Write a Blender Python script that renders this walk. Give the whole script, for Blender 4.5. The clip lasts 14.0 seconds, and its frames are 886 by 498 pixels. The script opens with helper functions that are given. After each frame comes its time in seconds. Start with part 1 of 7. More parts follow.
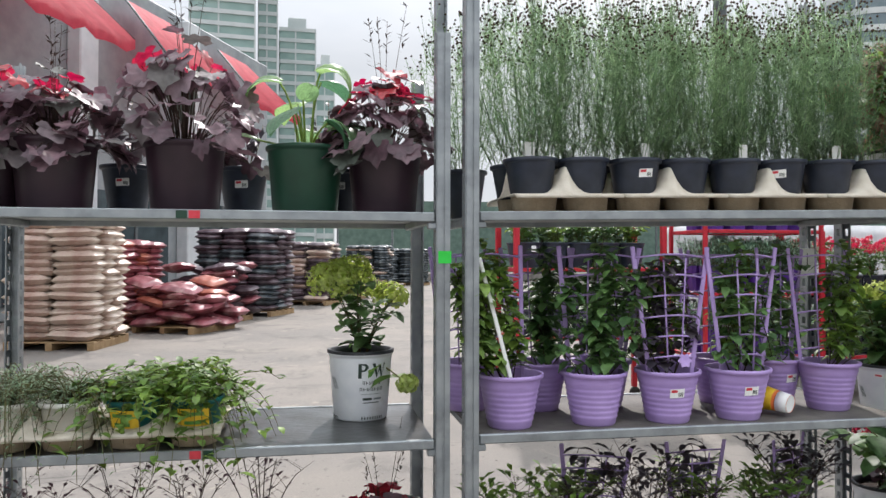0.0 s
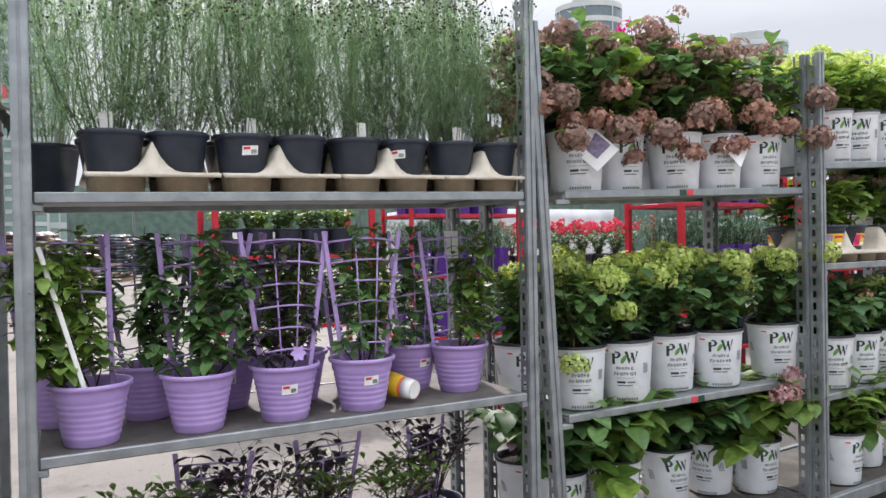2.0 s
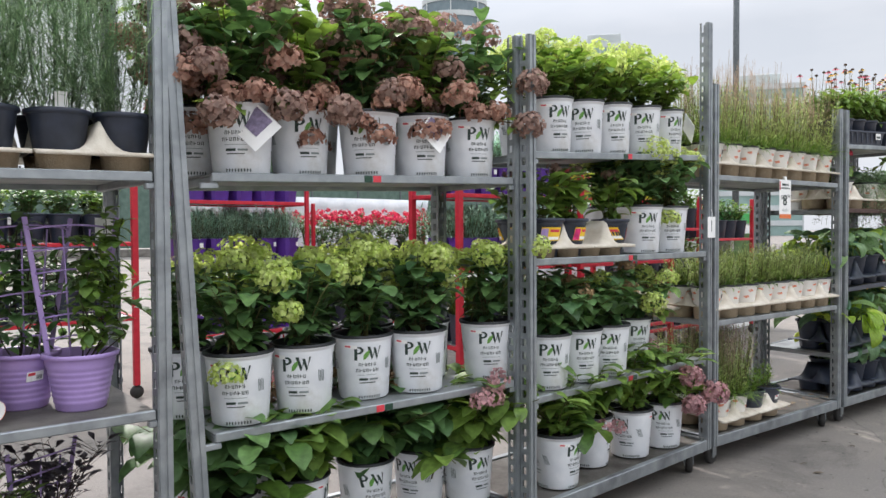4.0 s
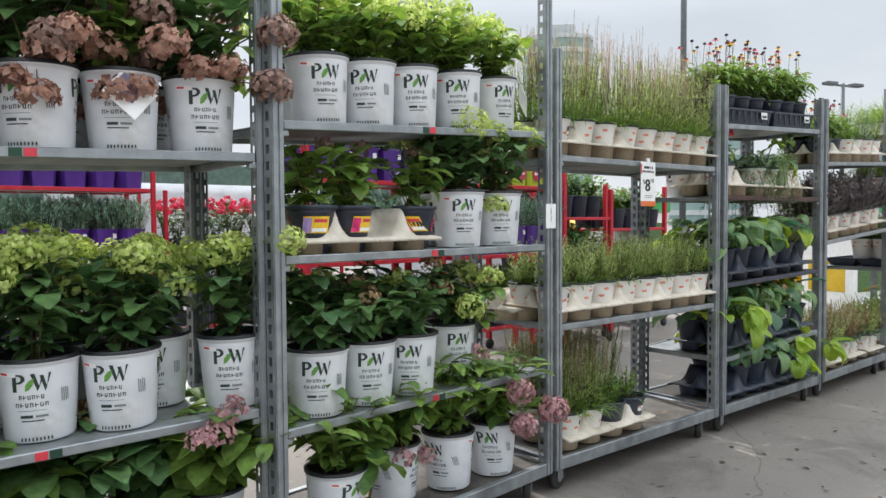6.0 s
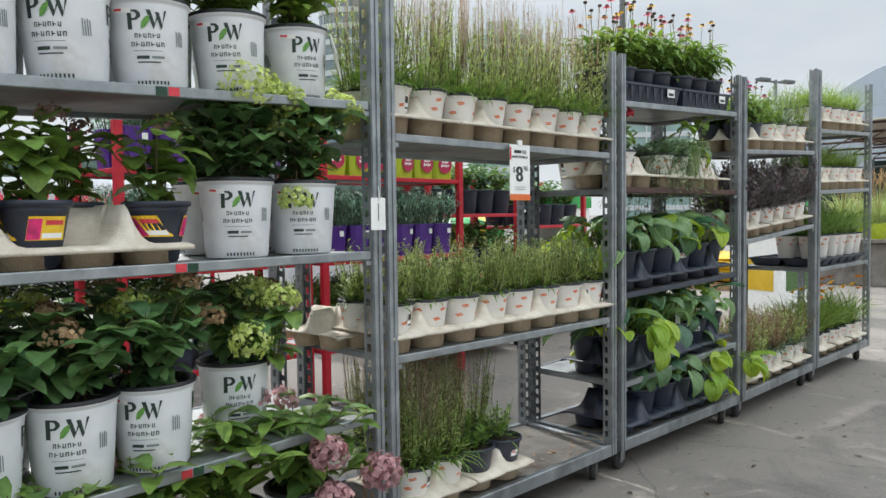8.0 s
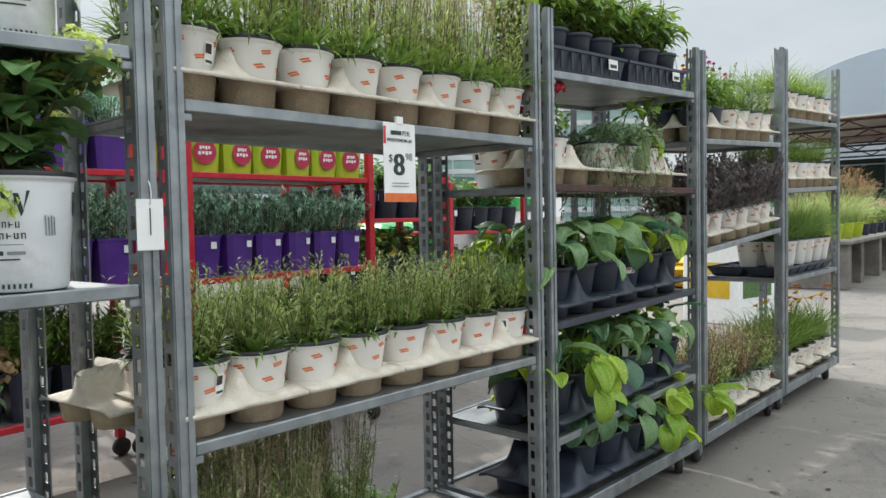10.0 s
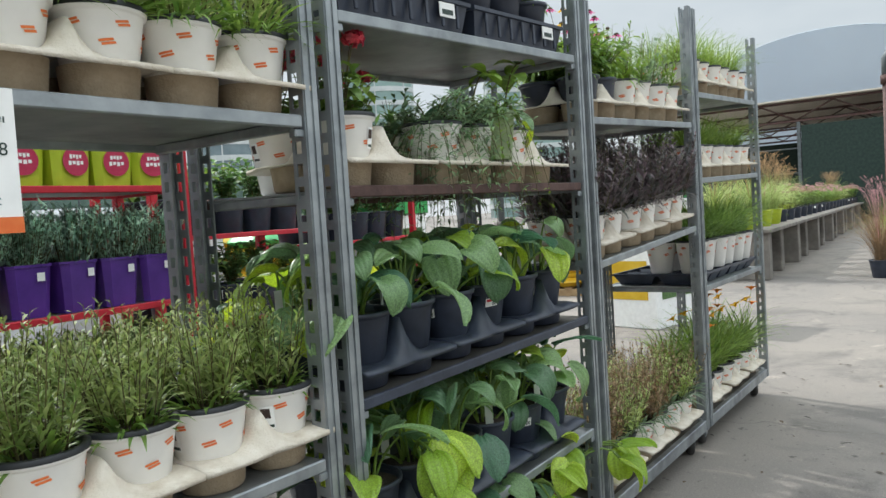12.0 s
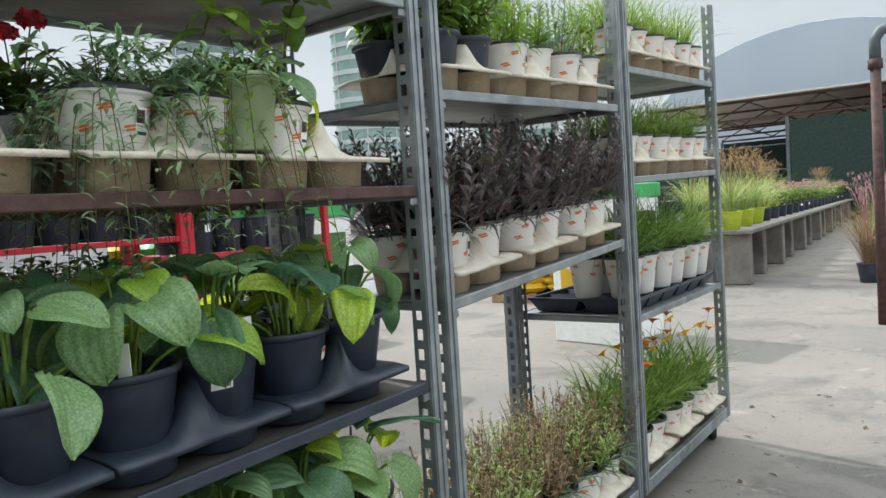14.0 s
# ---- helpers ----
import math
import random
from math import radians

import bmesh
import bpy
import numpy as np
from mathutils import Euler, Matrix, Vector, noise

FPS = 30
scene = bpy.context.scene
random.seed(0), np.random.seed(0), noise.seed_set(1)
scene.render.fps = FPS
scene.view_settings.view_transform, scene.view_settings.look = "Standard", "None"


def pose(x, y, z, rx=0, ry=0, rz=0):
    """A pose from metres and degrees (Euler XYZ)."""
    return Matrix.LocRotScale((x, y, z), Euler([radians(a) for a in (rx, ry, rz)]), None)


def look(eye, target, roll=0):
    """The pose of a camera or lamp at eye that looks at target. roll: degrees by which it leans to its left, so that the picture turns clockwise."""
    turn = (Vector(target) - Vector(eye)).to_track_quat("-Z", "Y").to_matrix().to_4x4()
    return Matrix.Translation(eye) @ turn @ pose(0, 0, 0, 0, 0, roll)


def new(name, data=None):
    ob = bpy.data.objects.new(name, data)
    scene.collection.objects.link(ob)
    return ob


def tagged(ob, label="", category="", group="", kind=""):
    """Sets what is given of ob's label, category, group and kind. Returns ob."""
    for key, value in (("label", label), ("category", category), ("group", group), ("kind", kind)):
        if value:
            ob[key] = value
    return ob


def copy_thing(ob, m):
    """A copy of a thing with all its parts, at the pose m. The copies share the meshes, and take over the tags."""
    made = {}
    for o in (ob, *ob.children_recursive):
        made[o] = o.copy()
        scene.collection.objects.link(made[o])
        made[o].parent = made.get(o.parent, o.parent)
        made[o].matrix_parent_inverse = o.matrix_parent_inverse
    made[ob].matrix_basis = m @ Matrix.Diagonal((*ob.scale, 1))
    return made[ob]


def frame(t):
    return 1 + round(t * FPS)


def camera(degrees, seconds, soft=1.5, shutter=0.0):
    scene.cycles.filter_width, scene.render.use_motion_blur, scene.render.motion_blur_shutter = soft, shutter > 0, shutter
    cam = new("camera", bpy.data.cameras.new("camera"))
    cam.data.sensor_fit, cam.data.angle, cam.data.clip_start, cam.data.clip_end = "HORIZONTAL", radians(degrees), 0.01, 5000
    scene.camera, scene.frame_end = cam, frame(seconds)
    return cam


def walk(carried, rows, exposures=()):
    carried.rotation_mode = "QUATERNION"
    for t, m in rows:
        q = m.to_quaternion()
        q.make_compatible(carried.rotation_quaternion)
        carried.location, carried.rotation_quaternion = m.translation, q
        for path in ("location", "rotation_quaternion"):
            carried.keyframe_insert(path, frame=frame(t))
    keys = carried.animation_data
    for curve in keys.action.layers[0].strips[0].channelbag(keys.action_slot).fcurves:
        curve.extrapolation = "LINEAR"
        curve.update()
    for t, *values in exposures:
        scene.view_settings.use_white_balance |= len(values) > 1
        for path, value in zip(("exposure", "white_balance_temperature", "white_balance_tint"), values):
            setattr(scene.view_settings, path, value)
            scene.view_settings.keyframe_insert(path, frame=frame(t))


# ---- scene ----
cam = camera(61.8, 14.0)
METRES, EYE, TILT, LEAN, TURN = 6.2, 1.26, 0.0, 0.0, -10.9
ROWS = [
    (0.0, 0.0, 0.0, 0.0, -0.0, 0.69, -0.11),
    (0.5, 0.0167, 0.001, -0.001, -4.31, 0.2, 0.26),
    (1.0, 0.0326, 0.0039, -0.0014, -9.17, -0.12, 0.64),
    (1.5, 0.0525, 0.017, -0.0002, -14.04, -0.31, 1.0),
    (2.0, 0.0801, 0.0228, -0.0007, -18.01, -0.51, 1.06),
    (2.5, 0.1147, 0.0151, -0.0007, -21.28, -0.61, 1.09),
    (3.0, 0.144, 0.0193, -0.0019, -24.56, -0.72, 0.92),
    (5.5, 0.3082, 0.0493, -0.0014, -30.17, -2.07, 0.15),
    (6.0, 0.3486, 0.057, -0.0022, -31.38, -2.21, 0.39),
    (6.5, 0.3835, 0.0785, -0.0007, -33.2, -2.5, 0.36),
    (7.0, 0.4209, 0.0902, 0.0001, -34.35, -2.64, 0.37),
    (7.5, 0.4547, 0.1044, -0.0014, -34.98, -2.59, 0.56),
    (10.0, 0.6055, 0.2084, 0.0005, -38.89, -2.38, 1.14),
    (10.5, 0.6406, 0.2328, 0.0035, -40.77, -2.37, 1.52),
    (11.0, 0.6715, 0.2596, 0.0042, -42.43, -2.55, 2.12),
    (11.5, 0.7129, 0.272, 0.0049, -43.61, -2.63, 2.84),
    (12.0, 0.758, 0.2794, 0.0061, -44.19, -2.63, 3.58),
    (12.5, 0.7983, 0.2929, 0.0088, -44.38, -2.54, 4.09),
    (13.0, 0.8421, 0.2944, 0.0088, -44.3, -2.35, 4.3),
    (13.5, 0.882, 0.3013, 0.0077, -44.41, -2.53, 4.23),
    (14.0, 0.9183, 0.3179, 0.0094, -44.72, -2.97, 3.65),
]
walk(cam, [(t, pose(0, 0, EYE, TILT, LEAN, TURN) @ pose(METRES * x, METRES * y, METRES * z, 90 + pitch, roll, yaw)) for t, x, y, z, yaw, pitch, roll in ROWS],
     exposures=[(0.0, 0.27, 6450, 15), (2.0, 0.44, 6450, 18), (6.5, 0.33, 6350, 13), (10.0, 0.23, 6350, 10), (14.0, 0.31, 6300, 9)])

# ---- world, sun, exposure ----
SUN_AZ, SUN_EL = 14.0, 47.0  # degrees: azimuth from +y towards +x, elevation
world = bpy.data.worlds.new("world")
scene.world = world
world.use_nodes = True
wn, wl = world.node_tree.nodes, world.node_tree.links
wn.clear()
w_out = wn.new("ShaderNodeOutputWorld")
w_bg = wn.new("ShaderNodeBackground")
w_sky = wn.new("ShaderNodeTexSky")
w_sky.sky_type = "NISHITA"
w_sky.sun_disc = False
w_sky.sun_elevation = radians(SUN_EL)
w_sky.sun_rotation = radians(SUN_AZ)
w_hsv = wn.new("ShaderNodeHueSaturation")
w_hsv.inputs["Saturation"].default_value = 0.25
w_noise = wn.new("ShaderNodeTexNoise")
w_noise.inputs["Scale"].default_value = 2.6
w_noise.inputs["Detail"].default_value = 5.0
w_tc = wn.new("ShaderNodeTexCoord")
w_map = wn.new("ShaderNodeMapping")
w_map.inputs["Scale"].default_value = (1.0, 1.0, 3.0)
w_ramp = wn.new("ShaderNodeValToRGB")
w_ramp.color_ramp.elements[0].position, w_ramp.color_ramp.elements[0].color = 0.35, (5.05, 5.6, 5.9, 1)
w_ramp.color_ramp.elements[1].position, w_ramp.color_ramp.elements[1].color = 0.7, (6.7, 7.05, 7.1, 1)
w_mix = wn.new("ShaderNodeMixRGB")
w_mix.inputs[0].default_value = 0.85
wl.new(w_tc.outputs["Generated"], w_map.inputs["Vector"])
wl.new(w_map.outputs["Vector"], w_noise.inputs["Vector"])
wl.new(w_noise.outputs["Fac"], w_ramp.inputs["Fac"])
wl.new(w_sky.outputs["Color"], w_hsv.inputs["Color"])
wl.new(w_hsv.outputs["Color"], w_mix.inputs[1])
wl.new(w_ramp.outputs["Color"], w_mix.inputs[2])
w_sep = wn.new("ShaderNodeSeparateXYZ")
w_grad = wn.new("ShaderNodeMapRange")
w_grad.inputs["From Min"].default_value, w_grad.inputs["From Max"].default_value = 0.25, 1.0
w_grad.inputs["To Min"].default_value, w_grad.inputs["To Max"].default_value = 1.0, 3.9
w_mul = wn.new("ShaderNodeVectorMath")
w_mul.operation = "SCALE"
wl.new(w_tc.outputs["Generated"], w_sep.inputs[0])
wl.new(w_sep.outputs["Z"], w_grad.inputs["Value"])
wl.new(w_mix.outputs["Color"], w_mul.inputs[0])
wl.new(w_grad.outputs["Result"], w_mul.inputs["Scale"])
wl.new(w_mul.outputs["Vector"], w_bg.inputs["Color"])
w_bg.inputs["Strength"].default_value = 0.1
wl.new(w_bg.outputs["Background"], w_out.inputs["Surface"])

sun_data = bpy.data.lights.new("sun", "SUN")
sun_data.energy, sun_data.angle, sun_data.color = 2.9, radians(1.5), (1.0, 0.965, 0.91)
sun = new("sun", sun_data)
sd = Vector((math.sin(radians(SUN_AZ)) * math.cos(radians(SUN_EL)), math.cos(radians(SUN_AZ)) * math.cos(radians(SUN_EL)), math.sin(radians(SUN_EL))))
sun.matrix_world = look(sd * 60, (0, 0, 0))


# ---- materials ----
def rgb(h):
    """Hex sRGB to linear."""
    v = [int(h[i:i + 2], 16) / 255 for i in (0, 2, 4)]
    return tuple(c / 12.92 if c <= 0.04045 else ((c + 0.055) / 1.055) ** 2.4 for c in v) + (1.0,)


def material(name, c1, c2=None, rough=0.6, metal=0.0, scale=20.0, bump=0.0, detail=4.0, per="noise", translucent=0.0, fine=0.0, stain=None, stain_at=0.62, spec=0.5):
    """Principled material whose colour varies between c1 and c2 by noise, by island or by object; with fine grain bump and stains."""
    m = bpy.data.materials.new(name)
    m.use_nodes = True
    n, l = m.node_tree.nodes, m.node_tree.links
    b = n["Principled BSDF"]
    b.inputs["Roughness"].default_value, b.inputs["Metallic"].default_value = rough, metal
    b.inputs["Specular IOR Level"].default_value = spec
    c2 = c2 or c1
    tc = n.new("ShaderNodeTexCoord")
    nz = n.new("ShaderNodeTexNoise")
    nz.inputs["Scale"].default_value, nz.inputs["Detail"].default_value = scale, detail
    l.new(tc.outputs["Object"], nz.inputs["Vector"])
    mix = n.new("ShaderNodeMixRGB")
    mix.inputs[1].default_value, mix.inputs[2].default_value = c1, c2
    if per == "island":
        g = n.new("ShaderNodeNewGeometry")
        o = n.new("ShaderNodeObjectInfo")
        add = n.new("ShaderNodeMath")
        add.operation = "MULTIPLY_ADD"
        add.inputs[1].default_value = 0.75
        mul = n.new("ShaderNodeMath")
        mul.operation = "MULTIPLY"
        mul.inputs[1].default_value = 0.25
        l.new(o.outputs["Random"], mul.inputs[0])
        l.new(g.outputs["Random Per Island"], add.inputs[0])
        l.new(mul.outputs[0], add.inputs[2])
        l.new(add.outputs[0], mix.inputs[0])
    elif per == "object":
        o = n.new("ShaderNodeObjectInfo")
        l.new(o.outputs["Random"], mix.inputs[0])
    else:
        r = n.new("ShaderNodeValToRGB")
        r.color_ramp.elements[0].position, r.color_ramp.elements[1].position = 0.35, 0.68
        l.new(nz.outputs["Fac"], r.inputs["Fac"])
        l.new(r.outputs["Color"], mix.inputs[0])
    colour = mix.outputs[0]
    if per in ("island", "object") and translucent:
        nz.inputs["Scale"].default_value, nz.inputs["Detail"].default_value = 34.0, 3.0
        mr = n.new("ShaderNodeMapRange")
        mr.inputs["From Min"].default_value, mr.inputs["From Max"].default_value = 0.3, 0.7
        mr.inputs["To Min"].default_value, mr.inputs["To Max"].default_value = 0.62, 1.3
        hv = n.new("ShaderNodeHueSaturation")
        l.new(nz.outputs["Fac"], mr.inputs["Value"])
        l.new(mr.outputs["Result"], hv.inputs["Value"])
        l.new(colour, hv.inputs["Color"])
        colour = hv.outputs["Color"]
    if stain:
        nz2 = n.new("ShaderNodeTexNoise")
        nz2.inputs["Scale"].default_value, nz2.inputs["Detail"].default_value = scale * 0.23, 8.0
        nz2.inputs["Roughness"].default_value = 0.65
        l.new(tc.outputs["Object"], nz2.inputs["Vector"])
        r2 = n.new("ShaderNodeValToRGB")
        r2.color_ramp.elements[0].position, r2.color_ramp.elements[1].position = stain_at - 0.1, stain_at + 0.1
        l.new(nz2.outputs["Fac"], r2.inputs["Fac"])
        mix2 = n.new("ShaderNodeMixRGB")
        mix2.inputs[2].default_value = stain
        l.new(colour, mix2.inputs[1])
        l.new(r2.outputs["Color"], mix2.inputs[0])
        colour = mix2.outputs[0]
    l.new(colour, b.inputs["Base Color"])
    if bump:
        bp = n.new("ShaderNodeBump")
        bp.inputs["Strength"].default_value, bp.inputs["Distance"].default_value = bump, 0.01
        nz3 = n.new("ShaderNodeTexNoise")
        nz3.inputs["Scale"].default_value, nz3.inputs["Detail"].default_value = fine or scale * 6, 6.0
        l.new(tc.outputs["Object"], nz3.inputs["Vector"])
        l.new(nz3.outputs["Fac"], bp.inputs["Height"])
        l.new(bp.outputs["Normal"], b.inputs["Normal"])
    if translucent:
        out = n["Material Output"]
        tr = n.new("ShaderNodeBsdfTranslucent")
        hs = n.new("ShaderNodeHueSaturation")
        hs.inputs["Hue"].default_value, hs.inputs["Saturation"].default_value, hs.inputs["Value"].default_value = 0.485, 1.1, 1.7
        l.new(colour, hs.inputs["Color"])
        l.new(hs.outputs["Color"], tr.inputs["Color"])
        ms = n.new("ShaderNodeMixShader")
        ms.inputs[0].default_value = translucent
        l.new(b.outputs[0], ms.inputs[1])
        l.new(tr.outputs[0], ms.inputs[2])
        l.new(ms.outputs[0], out.inputs["Surface"])
    return m




def concrete_yard():
    """Worn concrete: broad tone changes, dark damp stains, pale worn patches, grit, spots and hairline cracks."""
    m = bpy.data.materials.new("concrete_yard")
    m.use_nodes = True
    n, l = m.node_tree.nodes, m.node_tree.links
    b = n["Principled BSDF"]
    b.inputs["Roughness"].default_value = 0.88
    tc = n.new("ShaderNodeTexCoord")

    def noise(scale, detail, rough=0.6, distort=0.0):
        z = n.new("ShaderNodeTexNoise")
        z.inputs["Scale"].default_value, z.inputs["Detail"].default_value = scale, detail
        z.inputs["Roughness"].default_value, z.inputs["Distortion"].default_value = rough, distort
        l.new(tc.outputs["Object"], z.inputs["Vector"])
        return z.outputs["Fac"]

    def ramp(value, lo, hi):
        q = n.new("ShaderNodeMapRange")
        q.inputs["From Min"].default_value, q.inputs["From Max"].default_value = lo, hi
        l.new(value, q.inputs["Value"])
        return q.outputs["Result"]

    def mix(colour, other, fac, amount):
        q = n.new("ShaderNodeMath")
        q.operation = "MULTIPLY"
        q.inputs[1].default_value = amount
        l.new(fac, q.inputs[0])
        x = n.new("ShaderNodeMixRGB")
        l.new(q.outputs[0], x.inputs[0])
        l.new(colour, x.inputs[1])
        x.inputs[2].default_value = other
        return x.outputs[0]

    base = n.new("ShaderNodeRGB")
    base.outputs[0].default_value = rgb("736e69")
    c = mix(base.outputs[0], rgb("827b73"), ramp(noise(0.45, 6), 0.38, 0.62), 1.0)
    c = mix(c, rgb("5b5753"), ramp(noise(1.3, 9, 0.68, 0.6), 0.52, 0.64), 0.7)
    c = mix(c, rgb("a79d90"), ramp(noise(2.4, 9, 0.7, 0.8), 0.6, 0.68), 0.55)
    c = mix(c, rgb("4a4642"), ramp(noise(16.0, 5, 0.6), 0.63, 0.68), 0.85)
    c = mix(c, rgb("9b948b"), ramp(noise(85.0, 3), 0.55, 0.75), 0.5)
    c = mix(c, rgb("55514d"), ramp(noise(120.0, 2), 0.6, 0.72), 0.5)
    wob = n.new("ShaderNodeTexNoise")
    wob.inputs["Scale"].default_value, wob.inputs["Detail"].default_value = 1.6, 6.0
    l.new(tc.outputs["Object"], wob.inputs["Vector"])
    off = n.new("ShaderNodeVectorMath")
    off.operation = "MULTIPLY_ADD"
    off.inputs[1].default_value = (0.5, 0.5, 0.0)
    l.new(wob.outputs["Color"], off.inputs[0])
    l.new(tc.outputs["Object"], off.inputs[2])
    vor = n.new("ShaderNodeTexVoronoi")
    vor.feature = "DISTANCE_TO_EDGE"
    vor.inputs["Scale"].default_value = 0.33
    l.new(off.outputs[0], vor.inputs["Vector"])
    c = mix(c, rgb("3b3835"), ramp(vor.outputs["Distance"], 0.0016, 0.0005), 0.45)
    l.new(c, b.inputs["Base Color"])
    bp = n.new("ShaderNodeBump")
    bp.inputs["Strength"].default_value, bp.inputs["Distance"].default_value = 0.35, 0.008
    l.new(noise(70.0, 6), bp.inputs["Height"])
    l.new(bp.outputs["Normal"], b.inputs["Normal"])
    return m


CONCRETE = concrete_yard()
GALV = material("galvanised_steel", rgb("8f9598"), rgb("a7acae"), 0.48, 0.75, scale=14, bump=0.06, stain=rgb("6f7274"), stain_at=0.62)
SHELF = material("shelf_steel", rgb("8b8f90"), rgb("a3a7a6"), 0.5, 0.55, scale=9, bump=0.08, stain=rgb("5f5c57"), stain_at=0.6)
PLYWOOD = material("dirty_deck", rgb("5d5a55"), rgb("77736c"), 0.75, 0.1, scale=8, bump=0.2, stain=rgb("39342e"), stain_at=0.58)
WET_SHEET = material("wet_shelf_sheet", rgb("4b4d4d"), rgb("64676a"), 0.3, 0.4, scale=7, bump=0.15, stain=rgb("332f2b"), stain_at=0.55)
RUBBER = material("rubber", rgb("2b2a29"), rgb("3d3b38"), 0.7, scale=30, bump=0.1)
WHITE_POT = material("white_pot_plastic", rgb("dfe2e6"), rgb("eceef0"), 0.38, scale=14, bump=0.03, stain=rgb("b3aea3"), stain_at=0.66)
CREAM_POT = material("printed_pot_plastic", rgb("e6e4df"), rgb("f0eee9"), 0.4, scale=12, bump=0.03, stain=rgb("c2b9aa"), stain_at=0.7)
BLACK_POT = material("black_pot_plastic", rgb("272d3a"), rgb("363d4c"), 0.42, scale=15, bump=0.05, stain=rgb("4a463f"), stain_at=0.72)
MAROON_POT = material("maroon_pot_plastic", rgb("2b1a25"), rgb("38242f"), 0.4, scale=10, bump=0.05)
GREEN_POT = material("green_pot_plastic", rgb("163a2a"), rgb("1f4735"), 0.4, scale=10, bump=0.05)
TEAL_POT = material("teal_pot_plastic", rgb("13605e"), rgb("1c7573"), 0.4, scale=10, bump=0.05)
PURPLE_POT = material("purple_pot_plastic", rgb("4d2a80"), rgb("5d3693"), 0.4, scale=10, bump=0.05)
LILAC = material("lilac_plastic", rgb("ab90ca"), rgb("bfa3dc"), 0.42, scale=10, bump=0.04, stain=rgb("8d74a8"), stain_at=0.7)
LIME_POT = material("lime_pot_plastic", rgb("a9b92a"), rgb("bccb3a"), 0.4, scale=10, bump=0.04)
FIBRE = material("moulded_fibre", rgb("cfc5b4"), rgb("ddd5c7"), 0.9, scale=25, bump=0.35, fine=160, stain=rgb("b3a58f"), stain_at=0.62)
FIBRE_TAN = material("moulded_fibre_tan", rgb("a8967c"), rgb("bfae95"), 0.9, scale=25, bump=0.35, fine=160, stain=rgb("8a7860"), stain_at=0.6)
CARD_PRINT = material("card_print", rgb("5f566e"), rgb("8d7f9c"), 0.5, scale=60)
RIM = material("dark_rim_plastic", rgb("1a1c1f"), rgb("24262a"), 0.5, scale=15)
SOIL = material("potting_soil", rgb("2a211a"), rgb("3f332a"), 0.95, scale=60, bump=0.8, fine=150)
INK = material("dark_ink", rgb("24352f"), rgb("2d3f38"), 0.5, scale=40)
INK_GREY = material("grey_ink", rgb("6f7a7a"), rgb("848d8c"), 0.5, scale=40)
INK_GREEN = material("green_ink", rgb("4f8a3a"), rgb("6fa04a"), 0.5, scale=40)
INK_ORANGE = material("orange_ink", rgb("d9682c"), rgb("e07a3c"), 0.5, scale=40)
INK_RED = material("red_ink", rgb("cc3340"), rgb("d6454f"), 0.5, scale=40)
INK_YELLOW = material("yellow_ink", rgb("e3b81f"), rgb("efc933"), 0.5, scale=40)
LABEL_CRIMSON = material("crimson_label", rgb("ad2748"), rgb("bb3557"), 0.45, scale=30)
PAPER = material("white_card", rgb("e9e9e6"), rgb("f3f3f0"), 0.6, scale=20)
RED_STEEL = material("red_painted_steel", rgb("b3202f"), rgb("c62b3a"), 0.45, scale=14, bump=0.05, stain=rgb("8a1c26"), stain_at=0.68)
RUST_STEEL = material("rusty_pipe", rgb("47332f"), rgb("5f4741"), 0.7, 0.2, scale=20, bump=0.2)
LEAF_MID = material("leaf_mid_green", rgb("4c6f38"), rgb("84a04c"), 0.5, per="island", translucent=0.3)
LEAF_DARK = material("leaf_dark_green", rgb("42653f"), rgb("6a8c50"), 0.5, per="island", translucent=0.25)
LEAF_BRIGHT = material("leaf_bright_green", rgb("527733"), rgb("86a348"), 0.5, per="island", translucent=0.26)
LEAF_HOSTA = material("leaf_hosta", rgb("4b7059"), rgb("8cab72"), 0.34, per="object", translucent=0.4)
LEAF_HOSTA_LIME = material("leaf_hosta_lime", rgb("86a83e"), rgb("bccf55"), 0.42, per="object", translucent=0.4)
LEAF_BURGUNDY = material("leaf_burgundy", rgb("4a3640"), rgb("84696f"), 0.42, per="island", translucent=0.22)
LEAF_RED = material("leaf_red", rgb("8f2530"), rgb("c04a4c"), 0.5, per="island", translucent=0.35)
LEAF_PURPLE = material("leaf_dark_purple", rgb("35303a"), rgb("544c52"), 0.5, per="island", translucent=0.15)
LEAF_ROSEMARY = material("leaf_rosemary", rgb("86ab97"), rgb("bcd3be"), 0.8, per="island", translucent=0.28)
LEAF_GREY = material("leaf_grey_green", rgb("5a7458"), rgb("8c9f80"), 0.6, per="island", translucent=0.3)
LEAF_FERN = material("leaf_thread", rgb("5f7d5e"), rgb("9cb28c"), 0.6, per="island", translucent=0.46)
LEAF_GRASS = material("leaf_grass", rgb("527533"), rgb("8fa552"), 0.55, per="island", translucent=0.3)
LEAF_PEN = material("leaf_penstemon", rgb("74904a"), rgb("b6c084"), 0.55, per="island", translucent=0.35)
LEAF_DUSK = material("leaf_dusky", rgb("4a574b"), rgb("857078"), 0.55, per="island", translucent=0.2)
LEAF_BROWN = material("leaf_brown", rgb("6e5a45"), rgb("a08a68"), 0.7, per="island", translucent=0.2)
STEM = material("stem", rgb("4a4028"), rgb("6b6a38"), 0.7, scale=40)
TWIG = material("dark_twig", rgb("30241f"), rgb("4b3a30"), 0.8, scale=40)
